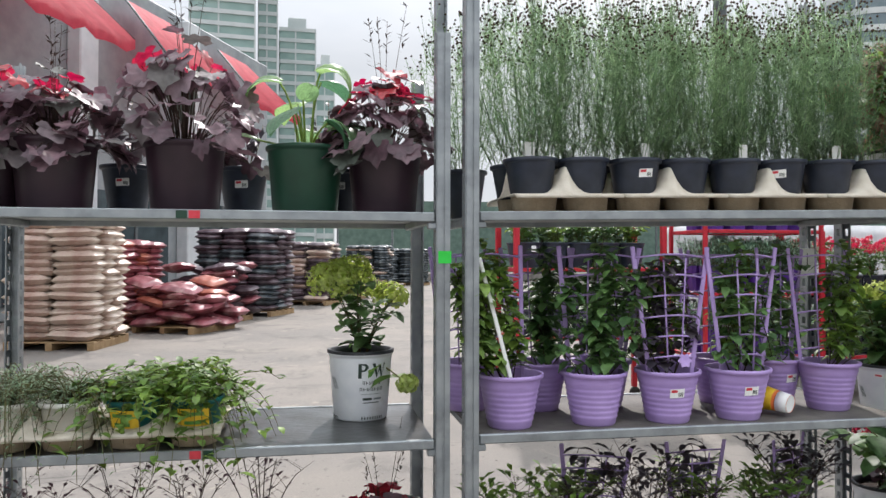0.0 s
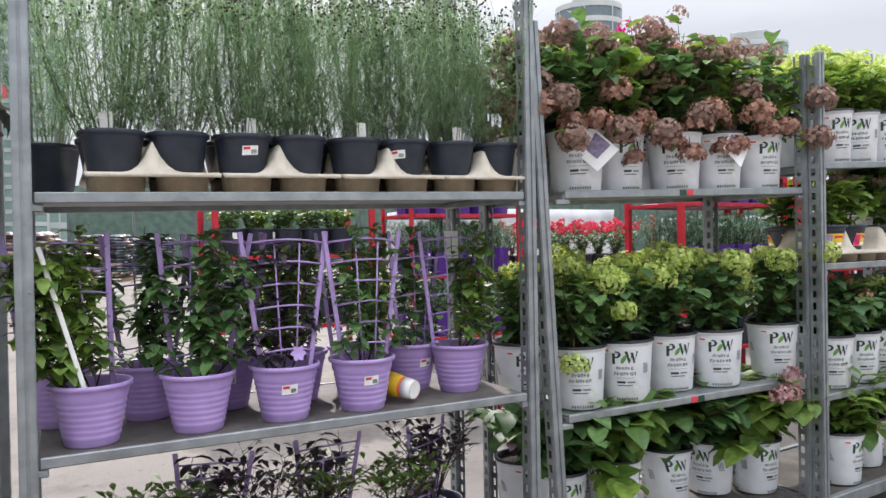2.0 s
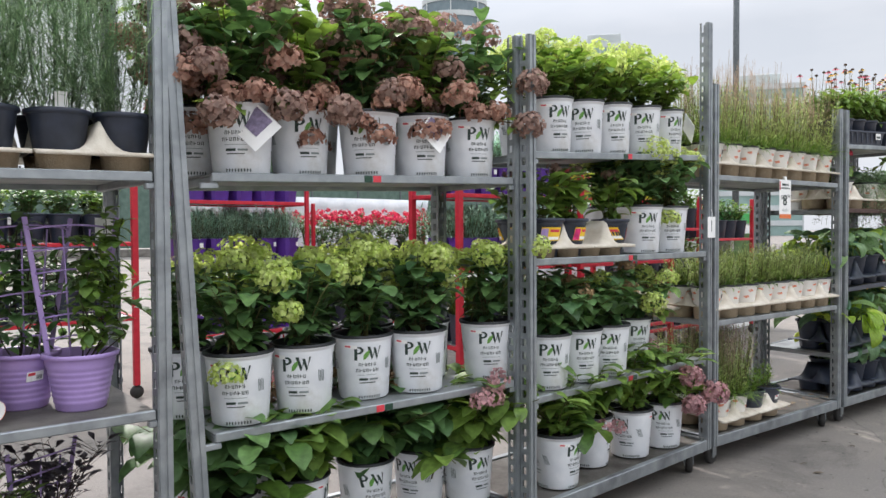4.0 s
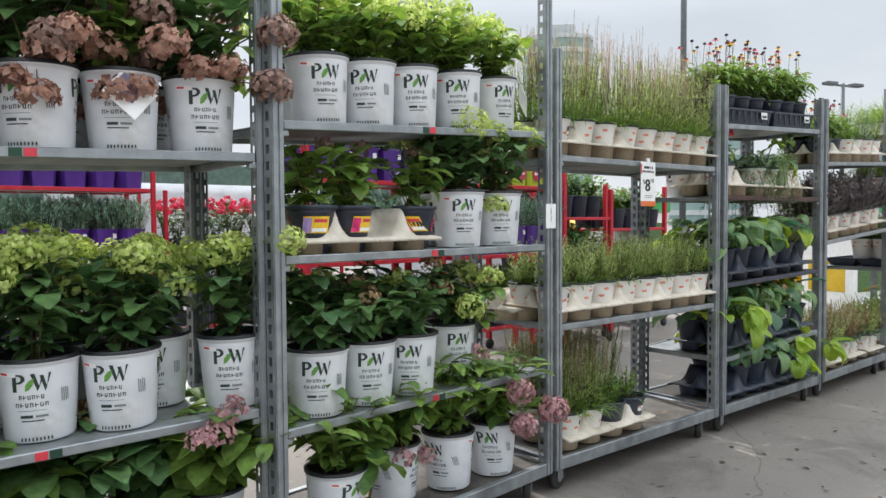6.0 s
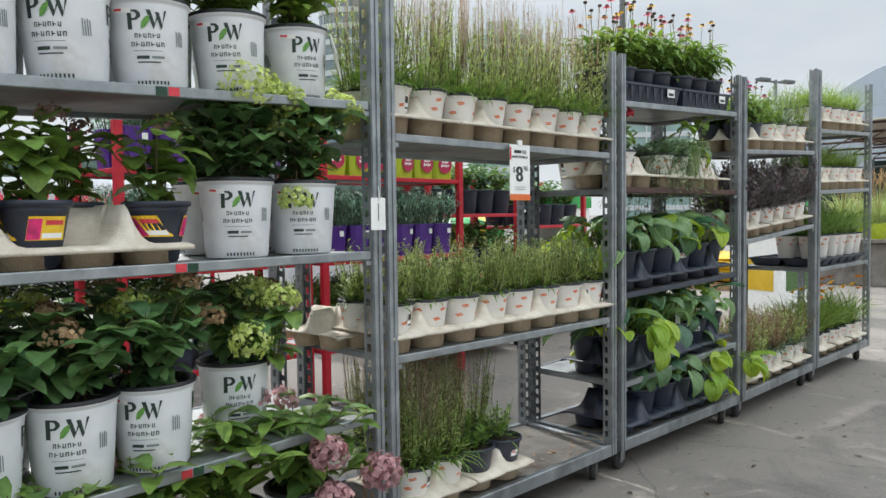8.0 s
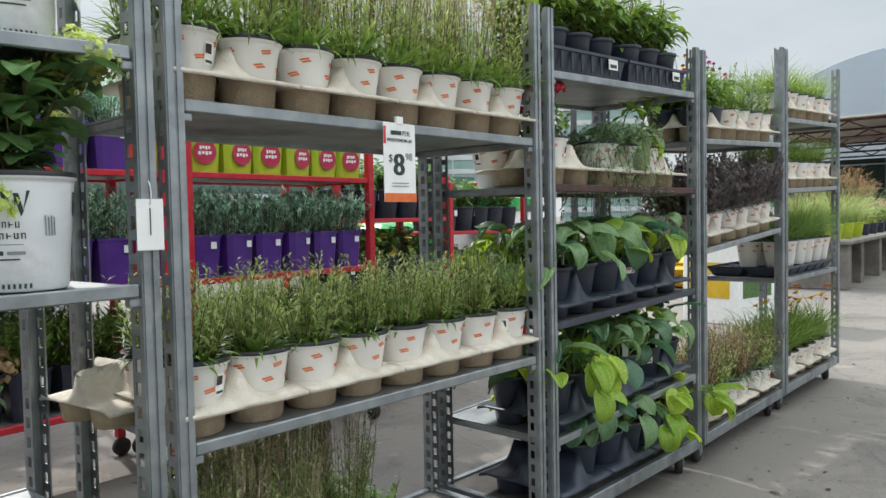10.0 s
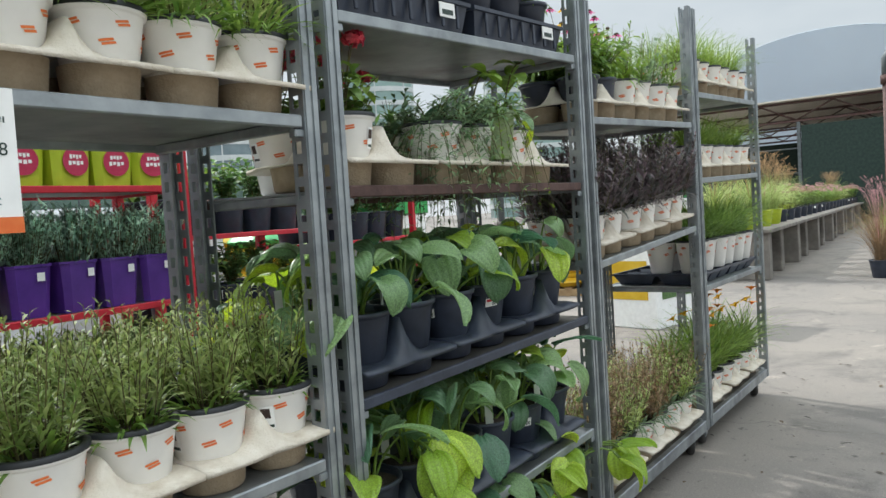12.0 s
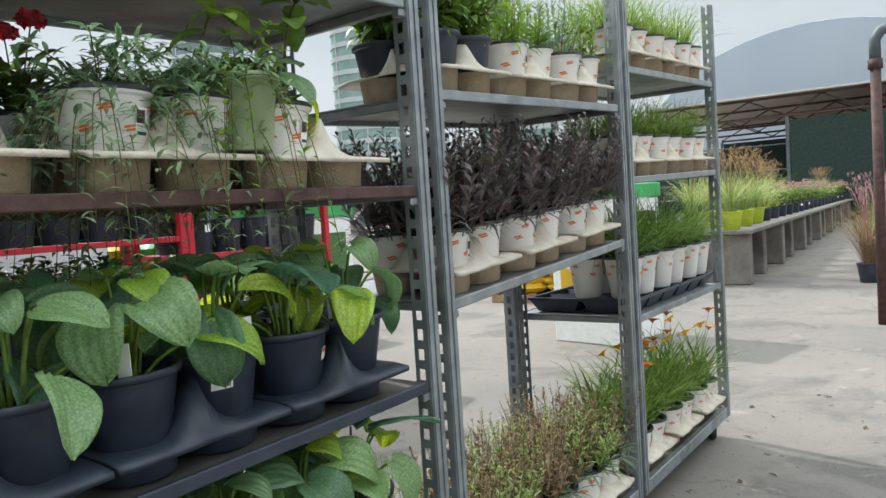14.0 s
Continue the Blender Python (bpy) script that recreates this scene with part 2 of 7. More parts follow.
SPIKE = material("dried_spike", rgb("8a7a5e"), rgb("b5a08c"), 0.8, per="island", translucent=0.25)
SEED = material("seed_head", rgb("2b211b"), rgb("54402e"), 0.8, per="island")
FL_LIME = material("hydrangea_lime", rgb("a2b856"), rgb("d3dd96"), 0.7, per="island", translucent=0.35)
FL_PINK = material("hydrangea_dry_pink", rgb("836a5f"), rgb("b89c8e"), 0.75, per="island", translucent=0.3)
FL_ROSE = material("hydrangea_rose", rgb("a67c80"), rgb("cda6a4"), 0.7, per="island", translucent=0.3)
FL_TAN = material("hydrangea_tan_pink", rgb("97705f"), rgb("c7a28e"), 0.75, per="island", translucent=0.28)
FL_BROWN = material("hydrangea_brown", rgb("8e7553"), rgb("b79d77"), 0.75, per="island", translucent=0.2)
FL_MAGENTA = material("magenta_petal", rgb("c2256f"), rgb("dd4c8f"), 0.6, per="island", translucent=0.3)
FL_RED = material("red_petal", rgb("b92f40"), rgb("de6068"), 0.6, per="island", translucent=0.3)
FL_YELLOW = material("yellow_petal", rgb("e8b01c"), rgb("f3c93a"), 0.6, per="island", translucent=0.3)
FL_ORANGE = material("orange_petal", rgb("d8772a"), rgb("e89b3d"), 0.6, per="island", translucent=0.3)


# ---- mesh helpers ----
class Geo:
    """Vertices and faces of one part."""

    def __init__(self):
        self.v, self.f = [], []

    def add(self, verts, faces):
        k = len(self.v)
        self.v.extend(verts)
        self.f.extend(tuple(k + i for i in f) for f in faces)
        return self

    def box(self, x0, y0, z0, x1, y1, z1):
        return self.add([(x, y, z) for z in (z0, z1) for y in (y0, y1) for x in (x0, x1)],
                        [(0, 2, 3, 1), (4, 5, 7, 6), (0, 1, 5, 4), (2, 6, 7, 3), (0, 4, 6, 2), (1, 3, 7, 5)])

    def lathe(self, prof, n=24, cx=0.0, cy=0.0):
        v, f, k = [], [], len(prof)
        for i in range(n):
            a = 2 * math.pi * i / n
            v += [(cx + r * math.cos(a), cy + r * math.sin(a), z) for r, z in prof]
        for i in range(n):
            j = (i + 1) % n
            f += [(i * k + s, j * k + s, j * k + s + 1, i * k + s + 1) for s in range(k - 1)]
        return self.add(v, f)

    def tube(self, pts, r0, r1=None, n=5):
        r1 = r0 if r1 is None else r1
        v, f, m = [], [], len(pts)
        for i, p in enumerate(pts):
            a, b = Vector(pts[max(i - 1, 0)]), Vector(pts[min(i + 1, m - 1)])
            d = (b - a).normalized()
            s = d.cross(Vector((0.31, 0.9, 0.2))).normalized()
            t = d.cross(s)
            r = r0 + (r1 - r0) * i / max(m - 1, 1)
            for j in range(n):
                c = 2 * math.pi * j / n
                q = Vector(p) + s * (r * math.cos(c)) + t * (r * math.sin(c))
                v.append((q.x, q.y, q.z))
        for i in range(m - 1):
            f += [(i * n + j, i * n + (j + 1) % n, (i + 1) * n + (j + 1) % n, (i + 1) * n + j) for j in range(n)]
        f += [tuple(range(n - 1, -1, -1)), tuple((m - 1) * n + j for j in range(n))]
        return self.add(v, f)

    def leaf(self, base, heading, pitch, length, width, droop=0.6, segs=4, fold=0.25, shape="ovate", twist=0.0):
        """A folded, drooping blade from base; heading and pitch in radians."""
        v, f = [], []
        ch, sh = math.cos(heading), math.sin(heading)
        x = z = 0.0
        p = pitch
        for i in range(segs + 1):
            u = i / segs
            if shape == "ovate":
                w = math.sin(math.pi * min(u * 0.92 + 0.06, 1)) ** 0.8
            elif shape == "heart":
                w = (1 - u) ** 0.75 * (1.25 if u > 0.05 else 0.75) * min(1, 0.8 + 3 * u)
            elif shape == "lance":
                w = math.sin(math.pi * (u ** 0.75 * 0.96 + 0.03))
            else:
                w = 1 - u ** 2
            w = max(w, 0.02) * width / 2
            tw = twist * u
            for s in (-1, 0, 1):
                lift = abs(s) * w * fold * math.cos(p)
                sx = s * w * math.cos(tw)
                v.append((base[0] + ch * (x - abs(s) * w * fold * math.sin(p)) - sh * sx, base[1] + sh * (x - abs(s) * w * fold * math.sin(p)) + ch * sx, base[2] + z + lift + s * w * math.sin(tw)))
            x += math.cos(p) * length / segs
            z += math.sin(p) * length / segs
            p -= droop / segs
        for i in range(segs):
            for s in (0, 1):
                a = i * 3 + s
                f.append((a, a + 1, a + 4, a + 3))
        return self.add(v, f)

    def lobed(self, base, heading, pitch, size, cup=0.2, droop=0.5, lobes=5, seed=0.0):
        """A palmate, scalloped leaf: a fan round its stalk's end, cupped, drooping towards the tip."""
        ch, sh, cp, sp = math.cos(heading), math.sin(heading), math.cos(pitch), math.sin(pitch)
        v, n = [tuple(base)], lobes * 4
        for ring in (0.55, 1.0):
            for i in range(n + 1):
                a = (i / n - 0.5) * 5.3
                k = 1.0 - (0.26 if ring > 0.9 else 0.05) * (0.5 + 0.5 * math.cos(2 * math.pi * i / 4)) + 0.05 * math.sin(3 * i + seed)
                rad = ring * size * 0.56 * k
                x, y = rad * math.cos(a) + size * 0.12, rad * math.sin(a)
                z = cup * rad * (0.6 * ring) - droop * x * abs(x) / size + 0.04 * size * math.sin(2.2 * i + seed) * ring
                xx, zz = x * cp - z * sp, x * sp + z * cp
                v.append((base[0] + ch * xx - sh * y, base[1] + sh * xx + ch * y, base[2] + zz))
        f = []
        for i in range(n):
            f.append((0, 1 + i, 2 + i))
            f.append((1 + i, n + 2 + i, n + 3 + i, 2 + i))
        return self.add(v, f)

    def mesh(self, name, mat, smooth=True):
        d = bpy.data.meshes.new(name)
        d.from_pydata(self.v, [], self.f)
        d.materials.append(mat)
        if smooth:
            d.shade_smooth()
        return d


def part(name, geo, mat, parent=None, label="", smooth=True, at=None, kind=""):
    """One mesh object under a thing, a part or the setting."""
    d = geo if isinstance(geo, bpy.types.Mesh) else geo.mesh(name, mat, smooth)
    ob = new(name, d)
    if parent:
        ob.parent = parent
    if at is not None:
        ob.matrix_basis = at
    return tagged(ob, label, kind=kind)


def thing(name, label, category, m=None, group="", kind=""):
    ob = new(name)
    ob.empty_display_size = 0.05
    ob.matrix_basis = m or Matrix()
    return tagged(ob, label, category, group, kind)


def bevelled(x0, y0, z0, x1, y1, z1, r=0.004):
    """Box with chamfered long edges."""
    bm = bmesh.new()
    bmesh.ops.create_cube(bm, size=1.0, matrix=Matrix.LocRotScale(((x0 + x1) / 2, (y0 + y1) / 2, (z0 + z1) / 2), None, (x1 - x0, y1 - y0, z1 - z0)))
    bmesh.ops.bevel(bm, geom=bm.edges[:], offset=r, segments=1, affect="EDGES")
    g = Geo()
    bm.verts.index_update()
    g.add([tuple(v.co) for v in bm.verts], [[v.index for v in f.verts] for f in bm.faces])
    bm.free()
    return g


# ---- ground ----
def build_ground():
    g = Geo()
    n, half = 40, 900.0
    xs = [half * (abs(i / n * 2 - 1) ** 3) * (1 if i * 2 > n else -1) for i in range(n + 1)]
    g.add([(x, y, 0.0) for y in xs for x in xs], [(j * (n + 1) + i, j * (n + 1) + i + 1, (j + 1) * (n + 1) + i + 1, (j + 1) * (n + 1) + i) for j in range(n) for i in range(n)])
    part("ground", g, CONCRETE, kind="structure", label="worn grey concrete yard with stains and joints", smooth=False)


build_ground()


# ---- carts ----
DEPTH = 0.565


def shelf_tilt(length, z, d0, d1):
    """Turns a level shelf of nominal height z into one raised by d0 at its start and d1 at its end."""
    return Matrix.Translation((0, 0, z + d0)) @ Matrix.Rotation(-math.atan2(d1 - d0, length), 4, "Y") @ Matrix.Translation((0, 0, -z))


def cart(x0, y0, x1, y1, shelves, label, posts=(2.0, 2.0), deck=0.17, lean=0.0, deck_mat=None, lips=(), shifts=(), sheets=()):
    """A galvanised plant cart: base on casters, four slotted posts, removable shelves. Returns the cart's frame matrix and length."""
    ang = math.degrees(math.atan2(y1 - y0, x1 - x0))
    length = math.hypot(x1 - x0, y1 - y0)
    m = pose(x0, y0, 0, 0, 0, ang)
    root = thing("plant_cart", label, "plant cart", m, "plant carts in a row")
    # posts: folded channel with slot flanges
    w, d, t = 0.042, 0.05, 0.004
    for ix, px in enumerate((0.0, length - w)):
        for iy, py in enumerate((0.0, DEPTH - d)):
            h = posts[ix] + (0.0 if iy == 0 else -0.02)
            g = Geo()
            back = py if iy == 0 else py + d - t
            g.box(px, back, 0.12, px + w, back + t, h)
            for fx in (px, px + w - t):
                # slotted side flanges: three long strips and rungs between the slots
                g.box(fx, py + t, 0.12, fx + t, py + 0.016, h)
                g.box(fx, py + d - 0.014, 0.12, fx + t, py + d - t, h)
                k = int((h - 0.14) / 0.05)
                for s in range(k):
                    z = 0.13 + s * 0.05
                    g.box(fx, py + 0.016, z, fx + t, py + d - 0.014, z + 0.022)
            g.box(px + 0.003, back - 0.004 if iy == 0 else back + t, 0.12, px + 0.017, back if iy == 0 else back + t + 0.004, h)
            g.box(px + 0.025, back - 0.004 if iy == 0 else back + t, 0.12, px + 0.039, back if iy == 0 else back + t + 0.004, h)
            post = part("post", g, GALV, root, smooth=False)
            if lean and ix == 0 and iy == 0:
                post.matrix_basis = Matrix.Translation((px, 0, 0.1)) @ Matrix.Rotation(radians(lean), 4, "Y") @ Matrix.Translation((-px, 0, -0.1))
    # base
    g = bevelled(0, 0, deck - 0.055, length, 0.03, deck, 0.003)
    g2 = bevelled(0, DEPTH - 0.03, deck - 0.055, length, DEPTH, deck, 0.003)
    g.add(g2.v, g2.f)
    for px in (0.0, length - 0.03):
        g3 = bevelled(px, 0.03, deck - 0.055, px + 0.03, DEPTH - 0.03, deck, 0.003)
        g.add(g3.v, g3.f)
    part("base_frame", g, GALV, root, smooth=False)
    part("base_deck", bevelled(0.03, 0.03, deck - 0.022, length - 0.03, DEPTH - 0.03, deck - 0.008, 0.002), deck_mat or PLYWOOD, root, smooth=False)
    for px in (0.09, length - 0.09):
        for py in (0.075, DEPTH - 0.075):
            g = Geo().lathe([(0.0, -0.016), (0.044, -0.016), (0.05, -0.01), (0.05, 0.01), (0.044, 0.016), (0.0, 0.016)], 20)
            wheel = part("wheel", g, RUBBER, root, at=pose(px, py, 0.05, 90, 0, 25 * (px + py)))
            part("hub", Geo().lathe([(0.0, -0.019), (0.018, -0.019), (0.018, 0.019), (0.0, 0.019)], 12), GALV, wheel)
            g = Geo().box(-0.03, -0.03, 0.05, 0.03, 0.03, 0.056).box(-0.02, -0.024, -0.012, 0.02, -0.02, 0.052).box(-0.02, 0.02, -0.012, 0.02, 0.024, 0.052)
            part("caster_fork", g, GALV, root, smooth=False, at=pose(px, py, deck - 0.056 - 0.056, 0, 0, 25 * (px + py)))
    for k, z in enumerate(shelves):
        d0, d1 = shifts[k] if k < len(shifts) else (0.0, 0.0)
        shelf_on(root, length, z, lips[k] if k < len(lips) else None, d0, d1, sheets[k] if k < len(sheets) and sheets[k] else SHELF)
    return m, length, tuple((z,) + (tuple(shifts[k]) if k < len(shifts) else (0.0, 0.0)) for k, z in enumerate(shelves))


def shelf_on(root, length, z, lip=None, d0=0.0, d1=0.0, sheet=None):
    """A removable steel shelf: sheet, front and back lip, end rails with hooks; d0 and d1 raise its two ends in the slots."""
    a, b = 0.045, length - 0.045
    g = Geo().box(a, 0.015, z - 0.006, b, DEPTH - 0.015, z)
    shelf = part("shelf", g, sheet or SHELF, root, smooth=False, at=shelf_tilt(length, z, d0, d1))
    for y in (0.003, DEPTH - 0.018):
        part("shelf_lip", bevelled(a, y, z - 0.024, b, y + 0.015, z + 0.004, 0.003), lip or GALV, shelf, smooth=False)
    mid, flip = length / 2 - 0.02, 1 if int(z * 100) % 2 else -1
    for k, mt in ((0, INK_RED), (1, GREEN_POT)) if lip is None else ():
        x = mid + flip * 0.02 + (-0.032 if (k == 0) == (flip > 0) else 0.002)
        part("colour_mark", Geo().box(x, 0.0012, z - 0.021, x + 0.03, 0.0029, z + 0.001), mt, shelf, "painted shelf mark", smooth=False)
    for x in (a, b - 0.02):
        part("end_rail", bevelled(x, 0.018, z - 0.03, x + 0.02, DEPTH - 0.018, z - 0.0065, 0.003), GALV, shelf, smooth=False)
    for x in (a - 0.035, b - 0.02):
        part("hook", bevelled(x, 0.006, z - 0.045, x + 0.055, 0.03, z - 0.026, 0.003), GALV, shelf, smooth=False)


GAL = "galvanised steel plant cart with slotted posts"
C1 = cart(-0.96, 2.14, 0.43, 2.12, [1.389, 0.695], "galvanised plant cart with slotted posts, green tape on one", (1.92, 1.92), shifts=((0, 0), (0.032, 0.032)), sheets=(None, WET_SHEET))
C2 = cart(0.47, 2.10, 2.00, 2.08, [1.388, 0.736], GAL + " and extended posts", (2.3, 2.3), lips=(GALV, GALV), shifts=((0.004, 0.03), (0.005, 0.005)), sheets=(None, PLYWOOD))
C3 = cart(2.08, 2.08, 3.335, 1.99, [1.44, 0.656], GAL + ", one post bent", (2.0, 2.0), lean=-3.0, shifts=((-0.018, 0.013), (-0.014, 0.011)))
C4 = cart(3.315, 1.94, 4.735, 2.025, [1.548, 1.136, 0.595], GAL + ", three crowded shelves", (2.0, 2.3), shifts=((0.002, 0.078),))
C5 = cart(4.765, 2.03, 6.155, 1.98, [1.531, 0.741], GAL + ", debris on the base deck", (2.0, 2.0), lips=(GALV, GALV), shifts=((0, 0), (0.029, 0.027)))
C6 = cart(6.19, 1.975, 7.46, 1.92, [1.84, 1.39, 0.865, 0.49], GAL + ", four shelves of perennials", (2.0, 2.05), lips=(GALV, RUST_STEEL, BLACK_POT, GALV), shifts=((-0.06, -0.006), (-0.014, -0.01), (0.005, 0.035), (-0.05, -0.002)), sheets=(None, None, PLYWOOD, None))
C7 = cart(7.50, 1.92, 8.77, 1.90, [1.70, 1.17], GAL + " and tall posts", (2.05, 2.26), lips=(GALV, GALV), shifts=((-0.078, -0.02), (-0.09, -0.006)))
C8 = cart(8.80, 1.90, 10.06, 1.87, [1.93, 1.44, 0.84], "galvanised plant cart with tall posts, last in the row", (2.26, 2.3), lips=(GALV, GALV, GALV), shifts=((-0.09, -0.03), (-0.04, 0.0)))
CARTS = [C1, C2, C3, C4, C5, C6, C7, C8]


def on(c, u, v, z, turn=0.0, scale=1.0):
    """Pose at length u, depth v and height z of a cart."""
    m, length, levels = CARTS[c - 1]
    tilt = Matrix()
    for nominal, d0, d1 in levels:
        if -0.01 <= z - nominal < 0.25:
            tilt = shelf_tilt(length, nominal, d0, d1)
    return m @ tilt @ pose(u, v, z, 0, 0, turn) @ Matrix.Scale(scale, 4)


# ---- pots, carriers and labels ----
PROTO = {}


def place(key, build, m, label, category, group="", name=None):
    """Build a thing once for each key; later calls copy it with all its parts."""
    if key in PROTO:
        ob = copy_thing(PROTO[key], m)
        tagged(ob, label, category, group)
        return ob
    root = thing(name or key.split("/")[0], label, category, m, group)
    build(root)
    PROTO[key] = root
    return root


def decal(geo, r0, r1, h, s, z, pts, up=0.0012):
    """Flat outline pts (metres, round the centre s, z) laid on a cone of radius r0 (foot) to r1 (top)."""
    v = []
    for a, b in pts:
        zz = z + b
        r = r0 + (r1 - r0) * zz / h
        ang = -math.pi / 2 + (s + a) / r
        v.append(((r + up) * math.cos(ang), (r + up) * math.sin(ang), zz))
    geo.add(v, [tuple(range(len(v)))])


def decal_bar(geo, r0, r1, h, s, z, w, t, tilt=0.0, up=0.0012):
    n = max(1, int(w / 0.012))
    for i in range(n):
        a, b = -w / 2 + w * i / n, -w / 2 + w * (i + 1) / n
        decal(geo, r0, r1, h, s, z, [(a, a * tilt - t / 2), (b, b * tilt - t / 2), (b, b * tilt + t / 2), (a, a * tilt + t / 2)], up)


def pot_shell(root, r0, r1, h, mat, n=28, ribs=0, lip=0.005, label="", notches=False, soil=0.025, rim_mat=None):
    prof = [(0.0, 0.004), (r0 * 0.6, 0.002), (r0 - 0.004, 0.0), (r0, 0.005)]
    if ribs:
        for i in range(ribs):
            z = 0.02 + (h - 0.05) * i / ribs
            r = r0 + (r1 - r0) * z / h
            prof += [(r - 0.0015, z), (r + 0.002, z + 0.004), (r + 0.0015, z + 0.010)]
    prof += [(r0 + (r1 - r0) * 0.9, h * 0.9), (r1, h - 0.014), (r1 + lip, h - 0.013), (r1 + lip + 0.001, h - 0.002), (r1 + lip - 0.002, h), (r1 - 0.002, h - 0.001), (r1 - 0.004, h - soil - 0.004)]
    g = Geo().lathe(prof, n)
    pot = part("pot", g, mat, root, label)
    if rim_mat:
        part("rim", Geo().lathe([(r1 + lip + 0.0015, h - 0.008), (r1 + lip + 0.002, h + 0.001), (r1 + lip - 0.002, h + 0.003), (r1 - 0.006, h + 0.002), (r1 - 0.009, h - soil + 0.002)], n), rim_mat, pot, "dark inner rim")
    g = Geo()
    rs = r1 - 0.006
    g.lathe([(0.0, h - soil + 0.008), (rs * 0.5, h - soil + 0.005), (rs, h - soil)], n)
    part("soil", g, SOIL, root)
    return pot


def sticker(pot, r0, r1, h, s, z, w, t, bar=INK_RED):
    g = Geo()
    decal_bar(g, r0, r1, h, s, z, w, t, 0.06, 0.0016)
    st = part("price_sticker", g, PAPER, pot, "white price sticker", smooth=False)
    g = Geo()
    decal_bar(g, r0, r1, h, s - w * 0.22, z + t * 0.22, w * 0.4, t * 0.3, 0.06, 0.0022)
    part("red_band", g, bar, st, smooth=False)
    g = Geo()
    for i in range(5):
        decal(g, r0, r1, h, s + w * (0.08 + i * 0.07), z - t * 0.12, [(-0.0009, -t * 0.22), (0.0009, -t * 0.22), (0.0009, t * 0.22), (-0.0009, t * 0.22)], 0.0022)
    part("bar_code", g, INK, st, smooth=False, kind="stuff")


PWR0, PWR1, PWH = 0.089, 0.106, 0.226


def branded_pot(root, stick=True):
    """White nursery pot with dark crest, green leaf mark and lines of small print, three times round."""
    r0, r1, h = PWR0, PWR1, PWH
    pot = pot_shell(root, r0, r1, h, WHITE_POT, 32, lip=0.004, rim_mat=RIM)
    dark, leaf, grey = Geo(), Geo(), Geo()
    for k in range(3):
        s = (k * 2 * math.pi / 3) * 0.095
        # crest: a bar with a half disc, four slanted wedges, a leaf between
        q = 1.2

        def mark(geo, z, pts, up=0.0012):
            decal(geo, r0, r1, h, s, z, [(a * q, b * q) for a, b in pts], up)
        mark(dark, 0.166, [(-0.038, -0.020), (-0.029, -0.020), (-0.029, 0.020), (-0.038, 0.020)])
        mark(dark, 0.166, [(-0.029, -0.002), (-0.019, -0.001), (-0.011, 0.006), (-0.011, 0.013), (-0.018, 0.0195), (-0.029, 0.020), (-0.029, 0.016), (-0.022, 0.015), (-0.019, 0.011), (-0.020, 0.006), (-0.024, 0.003), (-0.029, 0.003)])
        mark(dark, 0.166, [(0.000, 0.020), (0.009, 0.020), (0.017, -0.010), (0.013, -0.020)])
        mark(dark, 0.166, [(0.013, -0.020), (0.016, -0.010), (0.022, 0.014), (0.025, 0.009)])
        mark(dark, 0.166, [(0.018, 0.016), (0.026, 0.016), (0.032, -0.012), (0.028, -0.020)])
        mark(dark, 0.166, [(0.028, -0.020), (0.031, -0.012), (0.037, 0.020), (0.042, 0.020)])
        mark(leaf, 0.159, [(-0.012, -0.013), (-0.004, -0.010), (0.005, 0.002), (0.007, 0.016), (-0.004, 0.010), (-0.011, 0.0)], 0.0018)
        for zz, w in ((0.127, 0.064), (0.106, 0.083)):
            n = 6 if zz > 0.12 else 7
            for i in range(n):
                decal(dark, r0, r1, h, s - w / 2 + w * (i + 0.5) / n, zz, [(-w / n * 0.36, -0.0055), (-w / n * 0.16, -0.0055), (-w / n * 0.16, 0.0055), (-w / n * 0.36, 0.0055)])
                if i % 3 != 1:
                    decal(dark, r0, r1, h, s - w / 2 + w * (i + 0.5) / n, zz, [(w / n * 0.12, -0.0055), (w / n * 0.3, -0.0055), (w / n * 0.3, 0.0055), (w / n * 0.12, 0.0055)])
                t0 = (0.0035, -0.0012, -0.0055)[i % 3]
                decal(dark, r0, r1, h, s - w / 2 + w * (i + 0.5) / n, zz, [(-w / n * 0.16, t0), (w / n * 0.3, t0), (w / n * 0.3, t0 + 0.002), (-w / n * 0.16, t0 + 0.002)])
        decal_bar(grey, r0, r1, h, s, 0.090, 0.07, 0.0014)
        decal_bar(dark, r0, r1, h, s - 0.014, 0.074, 0.03, 0.008)
        decal_bar(grey, r0, r1, h, s + 0.022, 0.074, 0.03, 0.006)
        decal_bar(dark, r0, r1, h, s, 0.062, 0.055, 0.003)
        for j in range(4):
            decal(grey, r0, r1, h, s + 0.075 + j * 0.006, 0.125, [(-0.0014, -0.02), (0.0014, -0.02), (0.0014, 0.02 - 0.006 * (j % 2)), (-0.0014, 0.018)])
        for j in range(9):
            decal(dark, r0, r1, h, s - 0.03 + j * 0.009, 0.012, [(-0.002, -0.004), (0.002, -0.006), (0.003, 0.003), (-0.001, 0.005)])
    part("crest", dark, INK, pot, "dark green printed crest and lettering bars", smooth=False, kind="stuff")
    part("leaf_mark", leaf, INK_GREEN, pot, "green printed leaf", smooth=False, kind="stuff")
    part("small_print", grey, INK_GREY, pot, smooth=False, kind="stuff")
